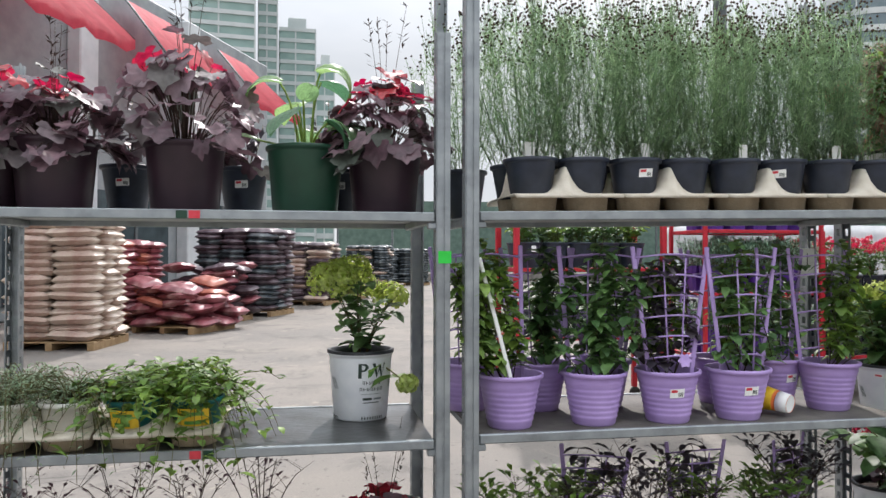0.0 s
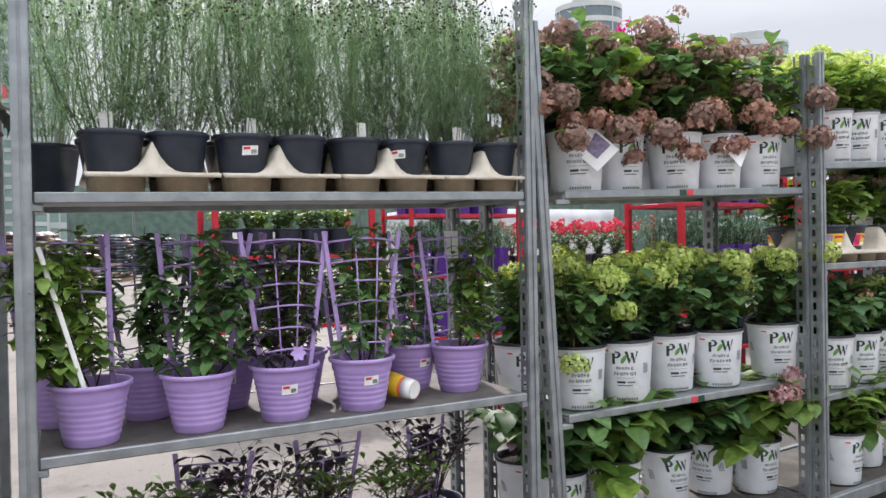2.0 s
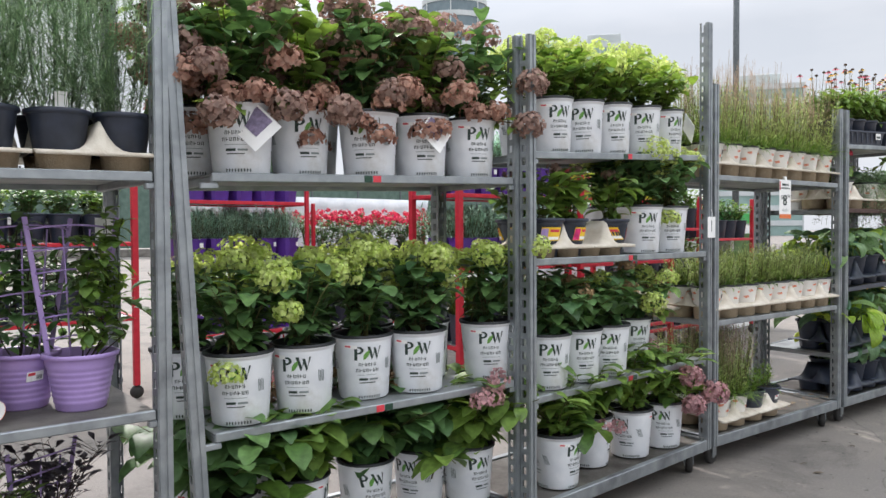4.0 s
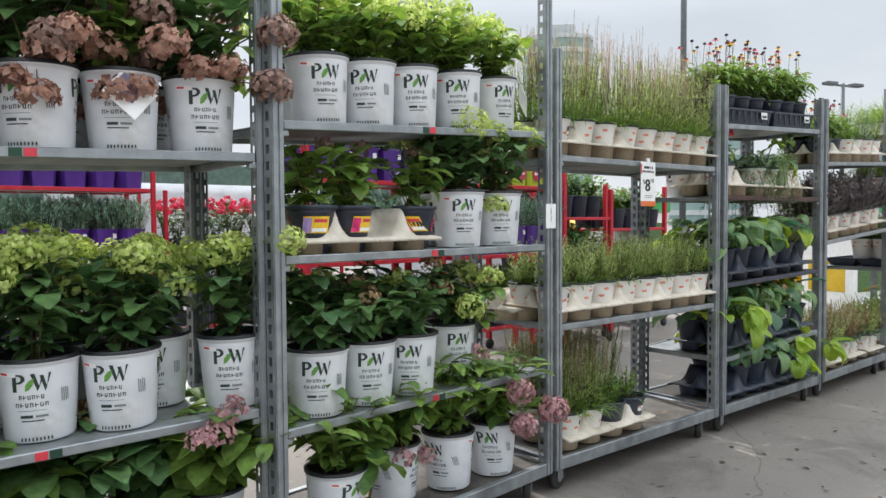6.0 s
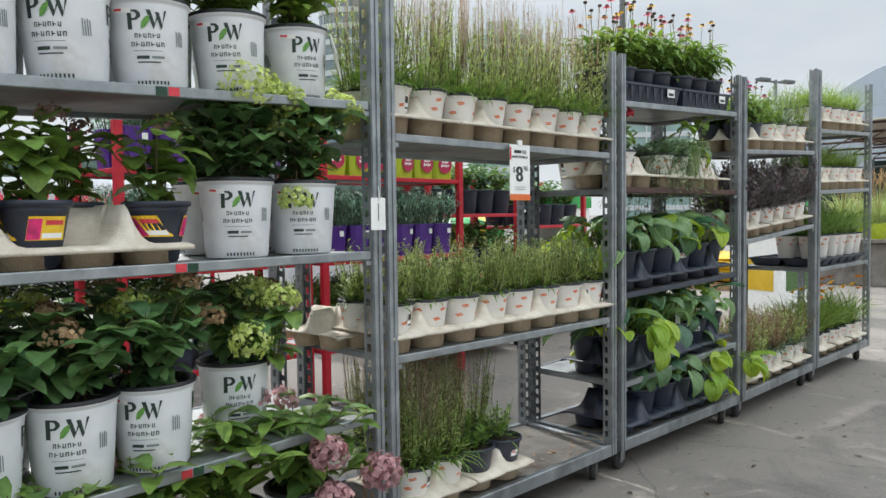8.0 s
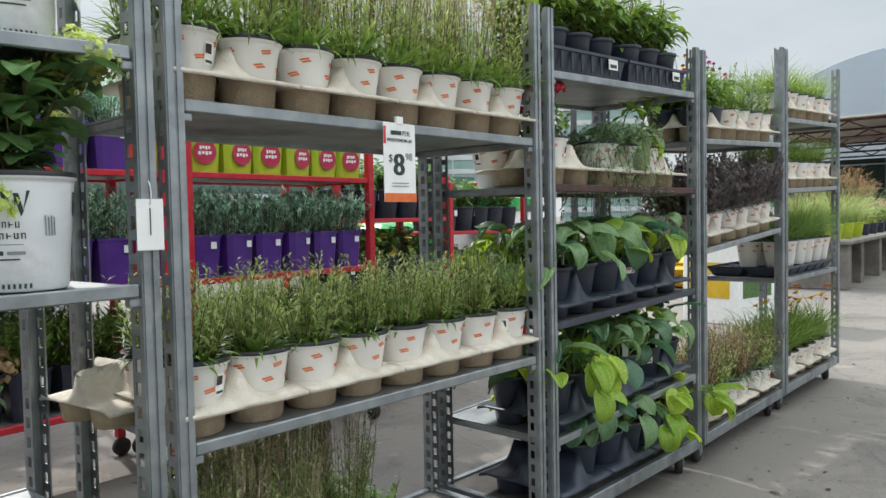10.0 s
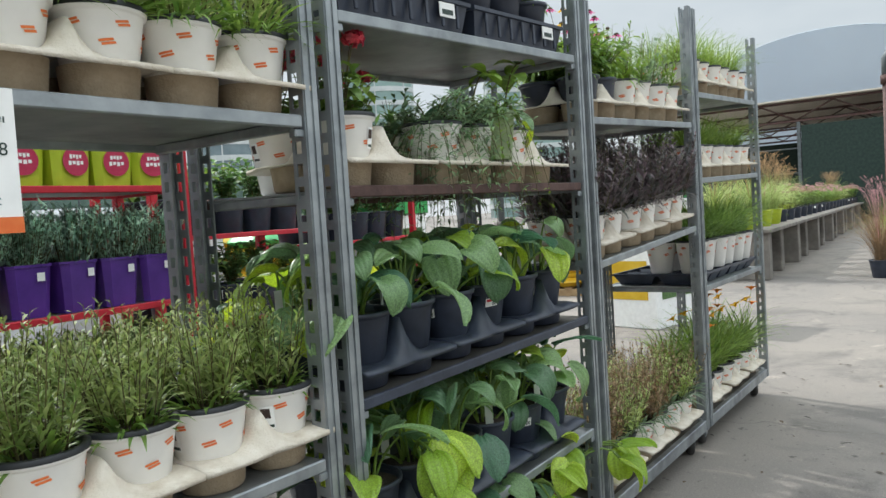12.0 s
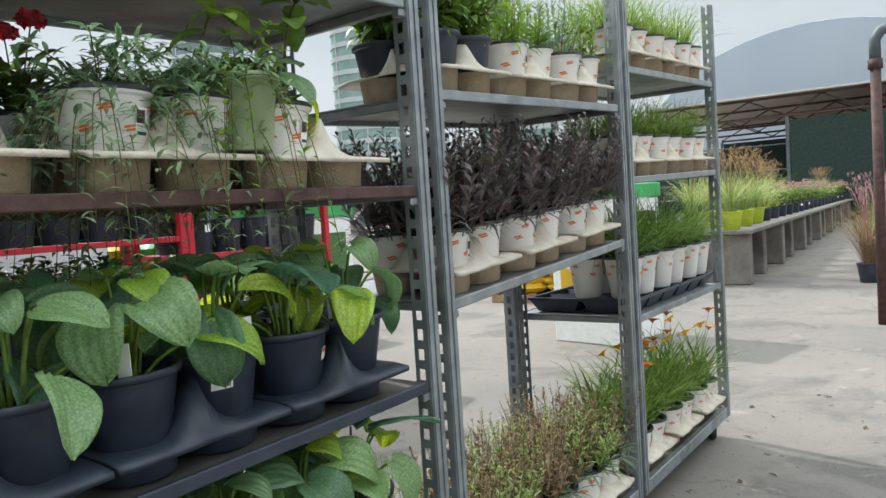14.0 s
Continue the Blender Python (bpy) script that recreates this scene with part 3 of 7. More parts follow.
    if stick:
        g = Geo()
        decal_bar(g, r0, r1, h, -0.06, 0.19, 0.05, 0.013, -0.06, 0.002)
        part("price_sticker", g, PAPER, pot, smooth=False)
        g = Geo()
        decal_bar(g, r0, r1, h, -0.07, 0.191, 0.022, 0.006, -0.06, 0.0026)
        part("red_band", g, INK_RED, pot, smooth=False)
    return pot


def printed_pot(root, seed=0):
    """Off-white pot with scattered orange printed marks and a care label."""
    rnd = random.Random(seed)
    r0, r1, h = 0.057, 0.083, 0.175
    pot = pot_shell(root, r0, r1, h, CREAM_POT, 26, lip=0.004, soil=0.02, rim_mat=RIM)
    red, yel = Geo(), Geo()
    k = 0
    for z in (0.142, 0.108):
        for i in range(5):
            s = (i + 0.5 * (k % 2)) * 0.096 + rnd.uniform(-0.008, 0.008) - 0.04
            w = 0.027
            decal_bar(red, r0, r1, h, s, z, w, 0.0042, 0.16)
            decal_bar(yel, r0, r1, h, s + 0.002, z - 0.0055, w * 0.95, 0.0042, 0.16)
        k += 1
    part("orange_print", yel, INK_ORANGE, pot, "orange printed marks", smooth=False, kind="stuff")
    part("red_print", red, INK_ORANGE, pot, "red-orange printed bands", smooth=False, kind="stuff")
    g = Geo()
    decal_bar(g, r0, r1, h, 0.03, 0.115, 0.03, 0.052, 0.0, 0.002)
    lab = part("care_label", g, PAPER, pot, smooth=False)
    g = Geo()
    decal_bar(g, r0, r1, h, 0.027, 0.125, 0.02, 0.022, 0.0, 0.0026)
    part("label_picture", g, TWIG, lab, smooth=False)
    g = Geo()
    decal_bar(g, r0, r1, h, 0.03, 0.097, 0.024, 0.006, 0.0, 0.0026)
    part("bar_code", g, INK, lab, smooth=False, kind="stuff")
    return pot


def carrier_geo(nx=2, ny=2, pitch=0.165, plate=0.07, peak=0.075):
    """Moulded-fibre pot carrier: plate with cusped ridges between the wells, wells hanging below."""
    g = Geo()
    w, d = nx * pitch / 2, ny * pitch / 2
    n, m = nx * 9, ny * 9
    top = []
    for j in range(m + 1):
        for i in range(n + 1):
            x, y = -w + 2 * w * i / n, -d + 2 * d * j / m
            # distance to the nearest inner well boundary
            z = plate
            for k in range(1, nx):
                q = abs(x - (-w + k * pitch)) / (pitch * 0.5)
                z = max(z, plate + peak * max(0.0, 1 - q) ** 2.6)
            for k in range(1, ny):
                q = abs(y - (-d + k * pitch)) / (pitch * 0.5)
                z = max(z, plate + peak * max(0.0, 1 - q) ** 2.6)
            edge = min(x + w, w - x, y + d, d - y)
            z = plate + (z - plate) * min(1.0, max(0.0, edge) / 0.02) if ny > 0 else z
            # scalloped outline
            sc = 0.006 * abs(math.sin(math.pi * (x + w) / pitch))
            top.append((x, y - (sc + 0.024 if j == 0 else 0) + (sc + 0.024 if j == m else 0), z - (0.006 if j in (0, m) else 0.0)))
    k = len(top)
    low = [(x, y, z - (0.011 if i < n + 1 or i >= k - n - 1 else 0.005)) for i, (x, y, z) in enumerate(top)]
    f = []
    for j in range(m):
        for i in range(n):
            a = j * (n + 1) + i
            f.append((a, a + 1, a + n + 2, a + n + 1))
            f.append((k + a, k + a + n + 1, k + a + n + 2, k + a + 1))
    for i in range(n):
        f.append((i, k + i, k + i + 1, i + 1))
        a = m * (n + 1) + i
        f.append((a, a + 1, k + a + 1, k + a))
    for j in range(m):
        a = j * (n + 1)
        f.append((a, a + n + 1, k + a + n + 1, k + a))
        a += n
        f.append((a, k + a, k + a + n + 1, a + n + 1))
    g.add(top + low, f)
    return g


def carrier_parts(root, nx, ny, pitch, plate, peak, mat=None):
    mat = mat or FIBRE
    part("tray", carrier_geo(nx, ny, pitch, plate, peak), mat, root)
    for iy in range(ny):
        for ix in range(nx):
            # wells of a cream carrier get a darker tan than its tray
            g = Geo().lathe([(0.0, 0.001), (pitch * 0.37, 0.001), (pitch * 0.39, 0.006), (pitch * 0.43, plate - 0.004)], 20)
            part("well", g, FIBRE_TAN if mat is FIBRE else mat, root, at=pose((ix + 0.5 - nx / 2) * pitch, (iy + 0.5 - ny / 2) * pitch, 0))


def carrier(m, nx=2, ny=2, pitch=0.165, plate=0.07, peak=0.075, label="cream moulded-fibre pot carrier holding pots on the shelf", mat=None):
    def build(root):
        carrier_parts(root, nx, ny, pitch, plate, peak, mat)
    return place("pot_carrier/%d%d%.3f%.3f%s" % (nx, ny, plate, peak, "dark" if mat else ""), build, m, label, "pot carrier", "pot carriers")


# ---- plants ----
def curve(p0, p1, p2, n=5):
    a, b, c = Vector(p0), Vector(p1), Vector(p2)
    return [tuple(a * (1 - t) ** 2 + b * 2 * t * (1 - t) + c * t * t) for t in (i / (n - 1) for i in range(n))]


def bush(seed, z0, h, r, stems, per, ll, lw, shape="ovate", droop=0.9, base=0.03, low=0.1, segs=4, lean=1.0, thick=0.0028):
    """Stems rising from the soil to a dome, with leaves along them. Returns stems, leaves and tips."""
    rnd = random.Random(seed)
    sg, lg, tips = Geo(), Geo(), []
    for i in range(stems):
        a = 2 * math.pi * (i + rnd.random()) / stems
        rr = r * math.sqrt(rnd.random()) * lean
        b = (base * math.cos(a) * rnd.random(), base * math.sin(a) * rnd.random(), z0)
        tip = (rr * math.cos(a), rr * math.sin(a), z0 + h * rnd.uniform(0.72, 1.0) * (1 - 0.3 * (rr / max(r, 0.01)) ** 2))
        mid = (rr * 0.35 * math.cos(a), rr * 0.35 * math.sin(a), z0 + (tip[2] - z0) * 0.6)
        pts = curve(b, mid, tip, 6)
        sg.tube(pts, thick, thick * 0.5, 4)
        tips.append((tip, a))
        for k in range(per):
            u = low + (1 - low) * (k + rnd.random() * 0.6) / per
            q = Vector(pts[min(int(u * 5), 4)]).lerp(Vector(pts[min(int(u * 5) + 1, 5)]), u * 5 % 1)
            hd = rnd.uniform(0, 2 * math.pi)
            s = rnd.uniform(0.65, 1.15) * (1.05 - 0.35 * abs(u - 0.6))
            lg.leaf(tuple(q), hd, rnd.uniform(-0.2, 0.75), ll * s, lw * s, droop * rnd.uniform(0.6, 1.4), segs, rnd.uniform(0.1, 0.4), shape)
    return sg, lg, tips


def florets(g, c, radius, n, size, rnd, squash=0.85, low=-0.45):
    """A rounded flower head of small four-petalled florets."""
    for i in range(n):
        z = low + (1 - low) * rnd.random()
        a = rnd.uniform(0, 2 * math.pi)
        k = math.sqrt(max(0, 1 - z * z))
        nrm = Vector((k * math.cos(a), k * math.sin(a), z))
        p = Vector(c) + Vector((nrm.x, nrm.y, nrm.z * squash)) * radius * (rnd.uniform(0.86, 1.06) if i % 3 else rnd.uniform(0.55, 0.85))
        t = nrm.cross(Vector((0.2, 0.35, 0.9))).normalized()
        b = nrm.cross(t)
        ro = rnd.uniform(0, 1.6)
        v = [tuple(p - nrm * size * 0.15)]
        s = size * rnd.uniform(0.75, 1.2)
        for j in range(8):
            q = ro + j * math.pi / 4
            rr = s if j % 2 == 0 else s * 0.62
            v.append(tuple(p + (t * math.cos(q) + b * math.sin(q)) * rr + nrm * rnd.uniform(-0.35, 0.5) * s))
        g.add(v, [(0, 8, 1, 2), (0, 2, 3, 4), (0, 4, 5, 6), (0, 6, 7, 8)])
    return g


def hydrangea(seed, h, r, heads, head_r, leaf_mat, fl_mat, pot="branded", stems=9, per=9, ll=0.085, lw=0.055, droop_heads=0, fl_n=70, fl_size=0.009, second=None, stick=True, tiers=1):
    """A potted hydrangea: stems, ovate leaves, rounded heads at stem tips and some hanging over the pot's side."""
    def build(root):
        rnd = random.Random(seed)
        z0 = PWH - 0.02
        if pot == "branded":
            branded_pot(root, stick)
        sg, lg, tips = bush(seed, z0, h, r, stems, per, ll, lw)
        part("stemwork", sg, STEM, root, kind="stuff")
        part("foliage", lg, leaf_mat, root, kind="stuff")
        for i in range(heads):
            tip, a = tips[i % len(tips)]
            drop = 0.24 * h * (i % tiers)
            tip = (tip[0] * (1 + 0.1 * (i % tiers)), tip[1] * (1 + 0.1 * (i % tiers)), tip[2] - drop)
            g = florets(Geo(), (0, 0, 0), head_r * rnd.uniform(0.75, 1.1), fl_n, fl_size, rnd)
            mat = second if second and i % 4 == 3 else fl_mat
            part("flower_head", g, mat, root, at=pose(tip[0], tip[1], tip[2] + 0.01, rnd.uniform(-20, 20), rnd.uniform(-20, 20), 0))
        for i in range(droop_heads):
            a = -math.pi / 2 + rnd.uniform(-0.9, 0.9)
            rr, z = rnd.uniform(0.09, 0.13), z0 + rnd.uniform(-0.09, 0.08)
            g = Geo().tube(curve((0, 0, z0), (rr * 0.8 * math.cos(a), rr * 0.8 * math.sin(a), z0 + 0.14), (rr * math.cos(a), rr * math.sin(a), z), 6), 0.0025, 0.0015, 4)
            part("drooping_stem", g, STEM, root)
            g = florets(Geo(), (0, 0, 0), head_r * rnd.uniform(0.6, 0.9), int(fl_n * 0.8), fl_size, rnd)
            part("flower_head", g, second or fl_mat, root, at=pose(rr * math.cos(a), rr * math.sin(a), z))
    return build


def thread_plant(seed, z0, h, r, stems=33, per=52):
    """Tall airy thread-leaved perennial with dark seed heads."""
    def build(root):
        rnd = random.Random(seed)
        pot_shell(root, 0.055, 0.081, 0.168, BLACK_POT, 22, soil=0.02)
        sg, lg, hg = Geo(), Geo(), Geo()
        for i in range(stems):
            a, rr = rnd.uniform(0, 6.28), r * math.sqrt(rnd.random())
            tip = Vector((rr * math.cos(a), rr * math.sin(a), z0 + h * rnd.uniform(0.72, 1.04)))
            pts = curve((rr * 0.4 * math.cos(a), rr * 0.4 * math.sin(a), z0), (rr * 0.95 * math.cos(a) + rnd.uniform(-0.07, 0.07), rr * 0.95 * math.sin(a) + rnd.uniform(-0.04, 0.04), z0 + h * 0.45), tip, 5)
            sg.tube(pts, 0.0013, 0.0007, 3)
            for k in range(per):
                u = 0.1 + 0.86 * (k + rnd.random()) / per
                q = Vector(pts[min(int(u * 4), 3)]).lerp(Vector(pts[min(int(u * 4) + 1, 4)]), u * 4 % 1)
                lg.leaf(tuple(q), rnd.uniform(0, 6.28), rnd.uniform(-0.6, 0.9), rnd.uniform(0.045, 0.1) * (1.2 - 0.6 * u), 0.0038, 0.5, 1, 0.0, "grass")
            for k in range(7):
                q = tip + Vector((rnd.uniform(-0.035, 0.035), rnd.uniform(-0.035, 0.035), rnd.uniform(-0.05, 0.05)))
                sg.tube([tuple(tip - Vector((0, 0, 0.06))), tuple(q)], 0.0006, 0.0006, 3)
                hg.lathe([(0.0, q.z - 0.003), (0.0045, q.z), (0.003, q.z + 0.004), (0.0, q.z + 0.005)], 5, q.x, q.y)
        part("stemwork", sg, LEAF_FERN, root, kind="stuff")
        part("foliage", lg, LEAF_FERN, root, kind="stuff")
        part("seed_growth", hg, SEED, root, kind="stuff")
        if seed % 3 == 0:
            sticker(root.children[0], 0.055, 0.081, 0.168, -0.02, 0.12, 0.045, 0.026)
        if seed % 2 == 0:
            part("plant_tag", Geo().box(-0.016, -0.05, 0.14, 0.016, -0.049, 0.215), PAPER, root, "white plastic plant tag", smooth=False)
    return build


def spike_plant(seed, z0, h, r, stems, per, mat, ll=0.045, lw=0.008, pot="printed", spikes=0.0, tuft=40, tl=0.11, tw=0.008, tuft_mat=None):
    """Upright perennial: a tuft of narrow leaves below and leafy spikes above."""
    def build(root):
        rnd = random.Random(seed)
        if pot == "printed":
            printed_pot(root, seed)
        elif pot == "black":
            p = pot_shell(root, 0.055, 0.081, 0.168, BLACK_POT, 22, soil=0.02)
            sticker(p, 0.055, 0.081, 0.168, 0.0, 0.11, 0.04, 0.024)
        sg, lg, tg = Geo(), Geo(), Geo()
        for i in range(stems):
            a, rr = rnd.uniform(0, 6.28), r * math.sqrt(rnd.random())
            hh = h * rnd.uniform(0.6, 1.05)
            pts = curve((rr * 0.5 * math.cos(a), rr * 0.5 * math.sin(a), z0), (rr * 0.8 * math.cos(a), rr * 0.8 * math.sin(a), z0 + hh * 0.5), (rr * math.cos(a) + rnd.uniform(-0.02, 0.02), rr * math.sin(a) + rnd.uniform(-0.02, 0.02), z0 + hh), 5)
            sg.tube(pts, 0.0018, 0.0008, 3)
            for k in range(per):
                u = 0.12 + 0.88 * (k + rnd.random() * 0.5) / per
                q = Vector(pts[min(int(u * 4), 3)]).lerp(Vector(pts[min(int(u * 4) + 1, 4)]), min(u * 4 - min(int(u * 4), 3), 1))
                s = 1.15 - 0.75 * u
                lg.leaf(tuple(q), rnd.uniform(0, 6.28), rnd.uniform(0.3, 1.1), ll * s * rnd.uniform(0.8, 1.2), lw * max(s, 0.6), 0.7, 2, 0.15, "lance")
        for i in range(tuft):
            a = rnd.uniform(0, 6.28)
            tg.leaf((r * 0.4 * math.cos(a), r * 0.4 * math.sin(a), z0), a + rnd.uniform(-0.5, 0.5), rnd.uniform(0.35, 1.3), tl * rnd.uniform(0.6, 1.2), tw, rnd.uniform(0.7, 2.0), 4, 0.2, "lance")
        part("stemwork", sg, STEM, root, kind="stuff")
        part("foliage", lg, mat, root, kind="stuff")
        part("basal_growth", tg, tuft_mat or mat, root, kind="stuff")
        if spikes:
            cg = Geo()
            for i in range(int(stems * 0.8)):
                a, rr = rnd.uniform(0, 6.28), r * 1.05 * math.sqrt(rnd.random())
                top = z0 + h * rnd.uniform(0.9, 1.0 + spikes)
                x, y = rr * math.cos(a), rr * math.sin(a)
                cg.tube([(x * 0.8, y * 0.8, z0 + h * 0.3), (x, y, top)], 0.0011, 0.0007, 3)
                for k in range(24):
                    u = 0.35 + 0.65 * k / 23
                    zz = z0 + h * 0.3 + (top - z0 - h * 0.3) * u
                    cg.leaf((x * (0.8 + 0.2 * u), y * (0.8 + 0.2 * u), zz), rnd.uniform(0, 6.28), 0.7, rnd.uniform(0.014, 0.028) * (1.3 - 0.6 * u), 0.008, 0.2, 1, 0.3, "ovate")
            part("seed_spikes", cg, SPIKE, root, "brownish dried flower spikes", kind="stuff")
    return build


def grass_plant(seed, z0, h, n, mat, spread=0.6, w=0.005, pot="printed", droop=1.4, flowers=0, fl_mat=None):
    """Tuft of arching blades, with a few lily flowers on stalks where asked."""
    def build(root):
        rnd = random.Random(seed)
        if pot == "printed":
            printed_pot(root, seed)
        elif pot == "black":
            pot_shell(root, 0.055, 0.081, 0.168, BLACK_POT, 22, soil=0.02)
        elif pot == "lime":
            pot_shell(root, 0.09, 0.115, 0.2, LIME_POT, 22, soil=0.02)
        g = Geo()
        for i in range(n):
            a, b = rnd.uniform(0, 6.28), rnd.uniform(0, 0.045)
            g.leaf((b * math.cos(a), b * math.sin(a), z0), a + rnd.uniform(-0.6, 0.6), rnd.uniform(1.5 - spread, 1.55), h * rnd.uniform(0.6, 1.2), w * rnd.uniform(0.7, 1.2), droop * rnd.uniform(0.5, 1.4), 5, 0.25, "grass", rnd.uniform(-0.6, 0.6))
        part("foliage", g, mat, root, kind="stuff")
        for i in range(flowers):
            a = rnd.uniform(3.4, 6.0)
            x, y, z = 0.07 * math.cos(a), 0.07 * math.sin(a), z0 + h * rnd.uniform(0.75, 1.05)
            part("flower_stalk", Geo().tube(curve((0, 0, z0), (x * 0.4, y * 0.4, z0 + h * 0.6), (x, y, z), 5), 0.0018, 0.0012, 4), LEAF_GRASS, root)
            pg = Geo()
            for k in range(6):
                pg.leaf((0, 0, 0), k * 1.047, 0.9, 0.05, 0.022, 1.3, 4, 0.2, "ovate")
            part("flower", pg, fl_mat or FL_YELLOW, root, at=pose(x, y, z, rnd.uniform(-40, 10), rnd.uniform(-20, 20), 0))
    return build


def big_leaf(length, width, cup=0.25, droop=1.1, seed=0, rows=9, cols=20):
    """One broad heart-shaped ribbed leaf along +x from its stalk."""
    rnd = random.Random(seed)
    g, v, f = Geo(), [], []
    x = z = 0.0
    p = rnd.uniform(0.15, 0.5)
    for i in range(rows + 1):
        u = i / rows
        w = width / 2 * (math.sin(math.pi * min(1, u ** 0.74 * 0.95 + 0.05)) ** 0.62)
        back = 0.10 * length * (1 - min(u * 3, 1))
        for j in range(cols + 1):
            s = j / cols * 2 - 1
            rib = 0.017 * math.cos(s * 15.7) * (1 - u * 0.7)
            lift = cup * abs(s) ** 1.5 * w - 0.5 * cup * w * s ** 4 + rib + 0.03 * math.sin(5 * u + 3 * s + seed)
            v.append((x - back * abs(s) ** 1.3 - lift * math.sin(p), s * w, z + lift * math.cos(p)))
        x += math.cos(p) * length / rows
        z += math.sin(p) * length / rows
        p -= droop / rows * rnd.uniform(0.8, 1.2)
    for i in range(rows):
        for j in range(cols):
            a = i * (cols + 1) + j
            f.append((a, a + 1, a + cols + 2, a + cols + 1))
    return g.add(v, f)


HOSTA_MESH = {}


def hosta(seed, z0, n=11, size=0.15, lime=0.2, pot="square", mat=None, reach=0.13):
    """Potted hosta: each broad leaf on its own stalk."""
    def build(root):
        rnd = random.Random(seed)
        if pot == "square":
            g = Geo()
            ring = []
            for z, w in ((0.0, 0.056), (0.145, 0.074), (0.147, 0.08), (0.16, 0.081), (0.16, 0.077), (0.135, 0.073)):
                c = 0.25 * w
                ring.append([(sx * w - (sx * c if k else 0), sy * w - (0 if k else sy * c), z) for sx, sy, ks in ((1, 1, (0, 1)), (-1, 1, (1, 0)), (-1, -1, (0, 1)), (1, -1, (1, 0))) for k in ks])
            v = [p for r in ring for p in r]
            f = [(i * 8 + j, i * 8 + (j + 1) % 8, (i + 1) * 8 + (j + 1) % 8, (i + 1) * 8 + j) for i in range(5) for j in range(8)]
            p = part("pot", g.add(v, f + [tuple(range(7, -1, -1))]), BLACK_POT, root, smooth=False)
            part("soil", Geo().lathe([(0.0, 0.142), (0.066, 0.137)], 10), SOIL, root)
            gg = Geo().box(-0.018, -0.0795, 0.095, 0.022, -0.0755, 0.12)
            st = part("price_sticker", gg, PAPER, p, smooth=False)
            part("bar_code", Geo().box(-0.013, -0.0805, 0.1, 0.017, -0.0796, 0.109), INK, st, smooth=False, kind="stuff")
        elif pot == "round":
            p = pot_shell(root, 0.059, 0.089, 0.182, BLACK_POT, 24, soil=0.02)
            sticker(p, 0.059, 0.089, 0.182, -0.03, 0.125, 0.04, 0.026)
            part("plant_tag", Geo().box(0.03, -0.062, 0.15, 0.055, -0.0605, 0.235), PAPER, root, "clear white plant tag", smooth=False)
        elif pot == "printed":
            printed_pot(root, seed)
        elif pot == "teal":
            pot_shell(root, 0.055, 0.081, 0.168, TEAL_POT, 22, soil=0.02)
        elif pot == "green":
            pot_shell(root, 0.098, 0.115, 0.21, GREEN_POT, 26, soil=0.03)
        for i in range(n):
            a = 2 * math.pi * i * 0.382 + rnd.uniform(-0.3, 0.3)
            q = (i + 0.5) / n
            rr = reach * (0.25 + 0.75 * q) * rnd.uniform(0.8, 1.15)
            z = z0 + size * (1.35 - 0.95 * q) * rnd.uniform(0.45, 1.3)
            x, y = rr * math.cos(a), rr * math.sin(a)
            st = part("leaf_stalk", Geo().tube(curve((0.02 * math.cos(a), 0.02 * math.sin(a), z0 - 0.01), (x * 0.4, y * 0.4, z0 + (z - z0) * 0.75), (x, y, z), 6), 0.0045, 0.003, 5), LEAF_GRASS, root)
            k = rnd.randrange(6)
            s = size * rnd.uniform(0.55, 1.15)
            is_lime = rnd.random() < lime
            key = (k, is_lime, mat)
            if key not in HOSTA_MESH:
                HOSTA_MESH[key] = big_leaf(1.0, (0.6, 0.72, 0.56, 0.8, 0.64, 0.7)[k], 0.2 + 0.1 * (k % 3), 0.7 + 0.35 * k, k).mesh("leaf", mat or (LEAF_HOSTA_LIME if is_lime else LEAF_HOSTA))
            part("leaf", HOSTA_MESH[key], None, root, at=pose(x, y, z, rnd.uniform(-28, 28), rnd.uniform(-15, 75) * q, math.degrees(a) + rnd.uniform(-25, 25)) @ Matrix.Scale(s, 4))
    return build


def coneflower(seed, z0, h, n=9, colour=0):
    """Leafy perennial with upright stalks and drooping-petalled daisies."""
    def build(root):
        rnd = random.Random(seed)
        pot_shell(root, 0.055, 0.081, 0.168, BLACK_POT, 22, soil=0.02)
        sg, lg, tips = bush(seed, z0, h * 0.72, 0.15, 16, 13, 0.1, 0.027, "lance", 1.2)
        part("stemwork", sg, STEM, root, kind="stuff")
        part("foliage", lg, LEAF_MID, root, kind="stuff")
        for i in range(n):
            a, rr = rnd.uniform(0, 6.28), rnd.uniform(0.02, 0.12)
            x, y, z = rr * math.cos(a), rr * math.sin(a), z0 + h * rnd.uniform(0.6, 1.0)
            part("flower_stalk", Geo().tube(curve((x * 0.3, y * 0.3, z0), (x * 0.7, y * 0.7, z0 + h * 0.4), (x, y, z), 4), 0.002, 0.0015, 4), STEM, root)
            fl = part("flower_centre", Geo().lathe([(0.0, -0.004), (0.009, -0.002), (0.011, 0.004), (0.007, 0.01), (0.0, 0.012)], 9), SEED, root, at=pose(x, y, z))
            if rnd.random() < 0.65:
                pg = Geo()
                for k in range(10):
                    pg.leaf((0, 0, 0), k * 0.628, 0.0, 0.026, 0.009, 1.0, 2, 0.1, "ovate")
                part("petals", pg, (FL_ORANGE, FL_RED, FL_YELLOW, FL_MAGENTA)[(colour + rnd.randrange(2)) % 4], fl)
    return build


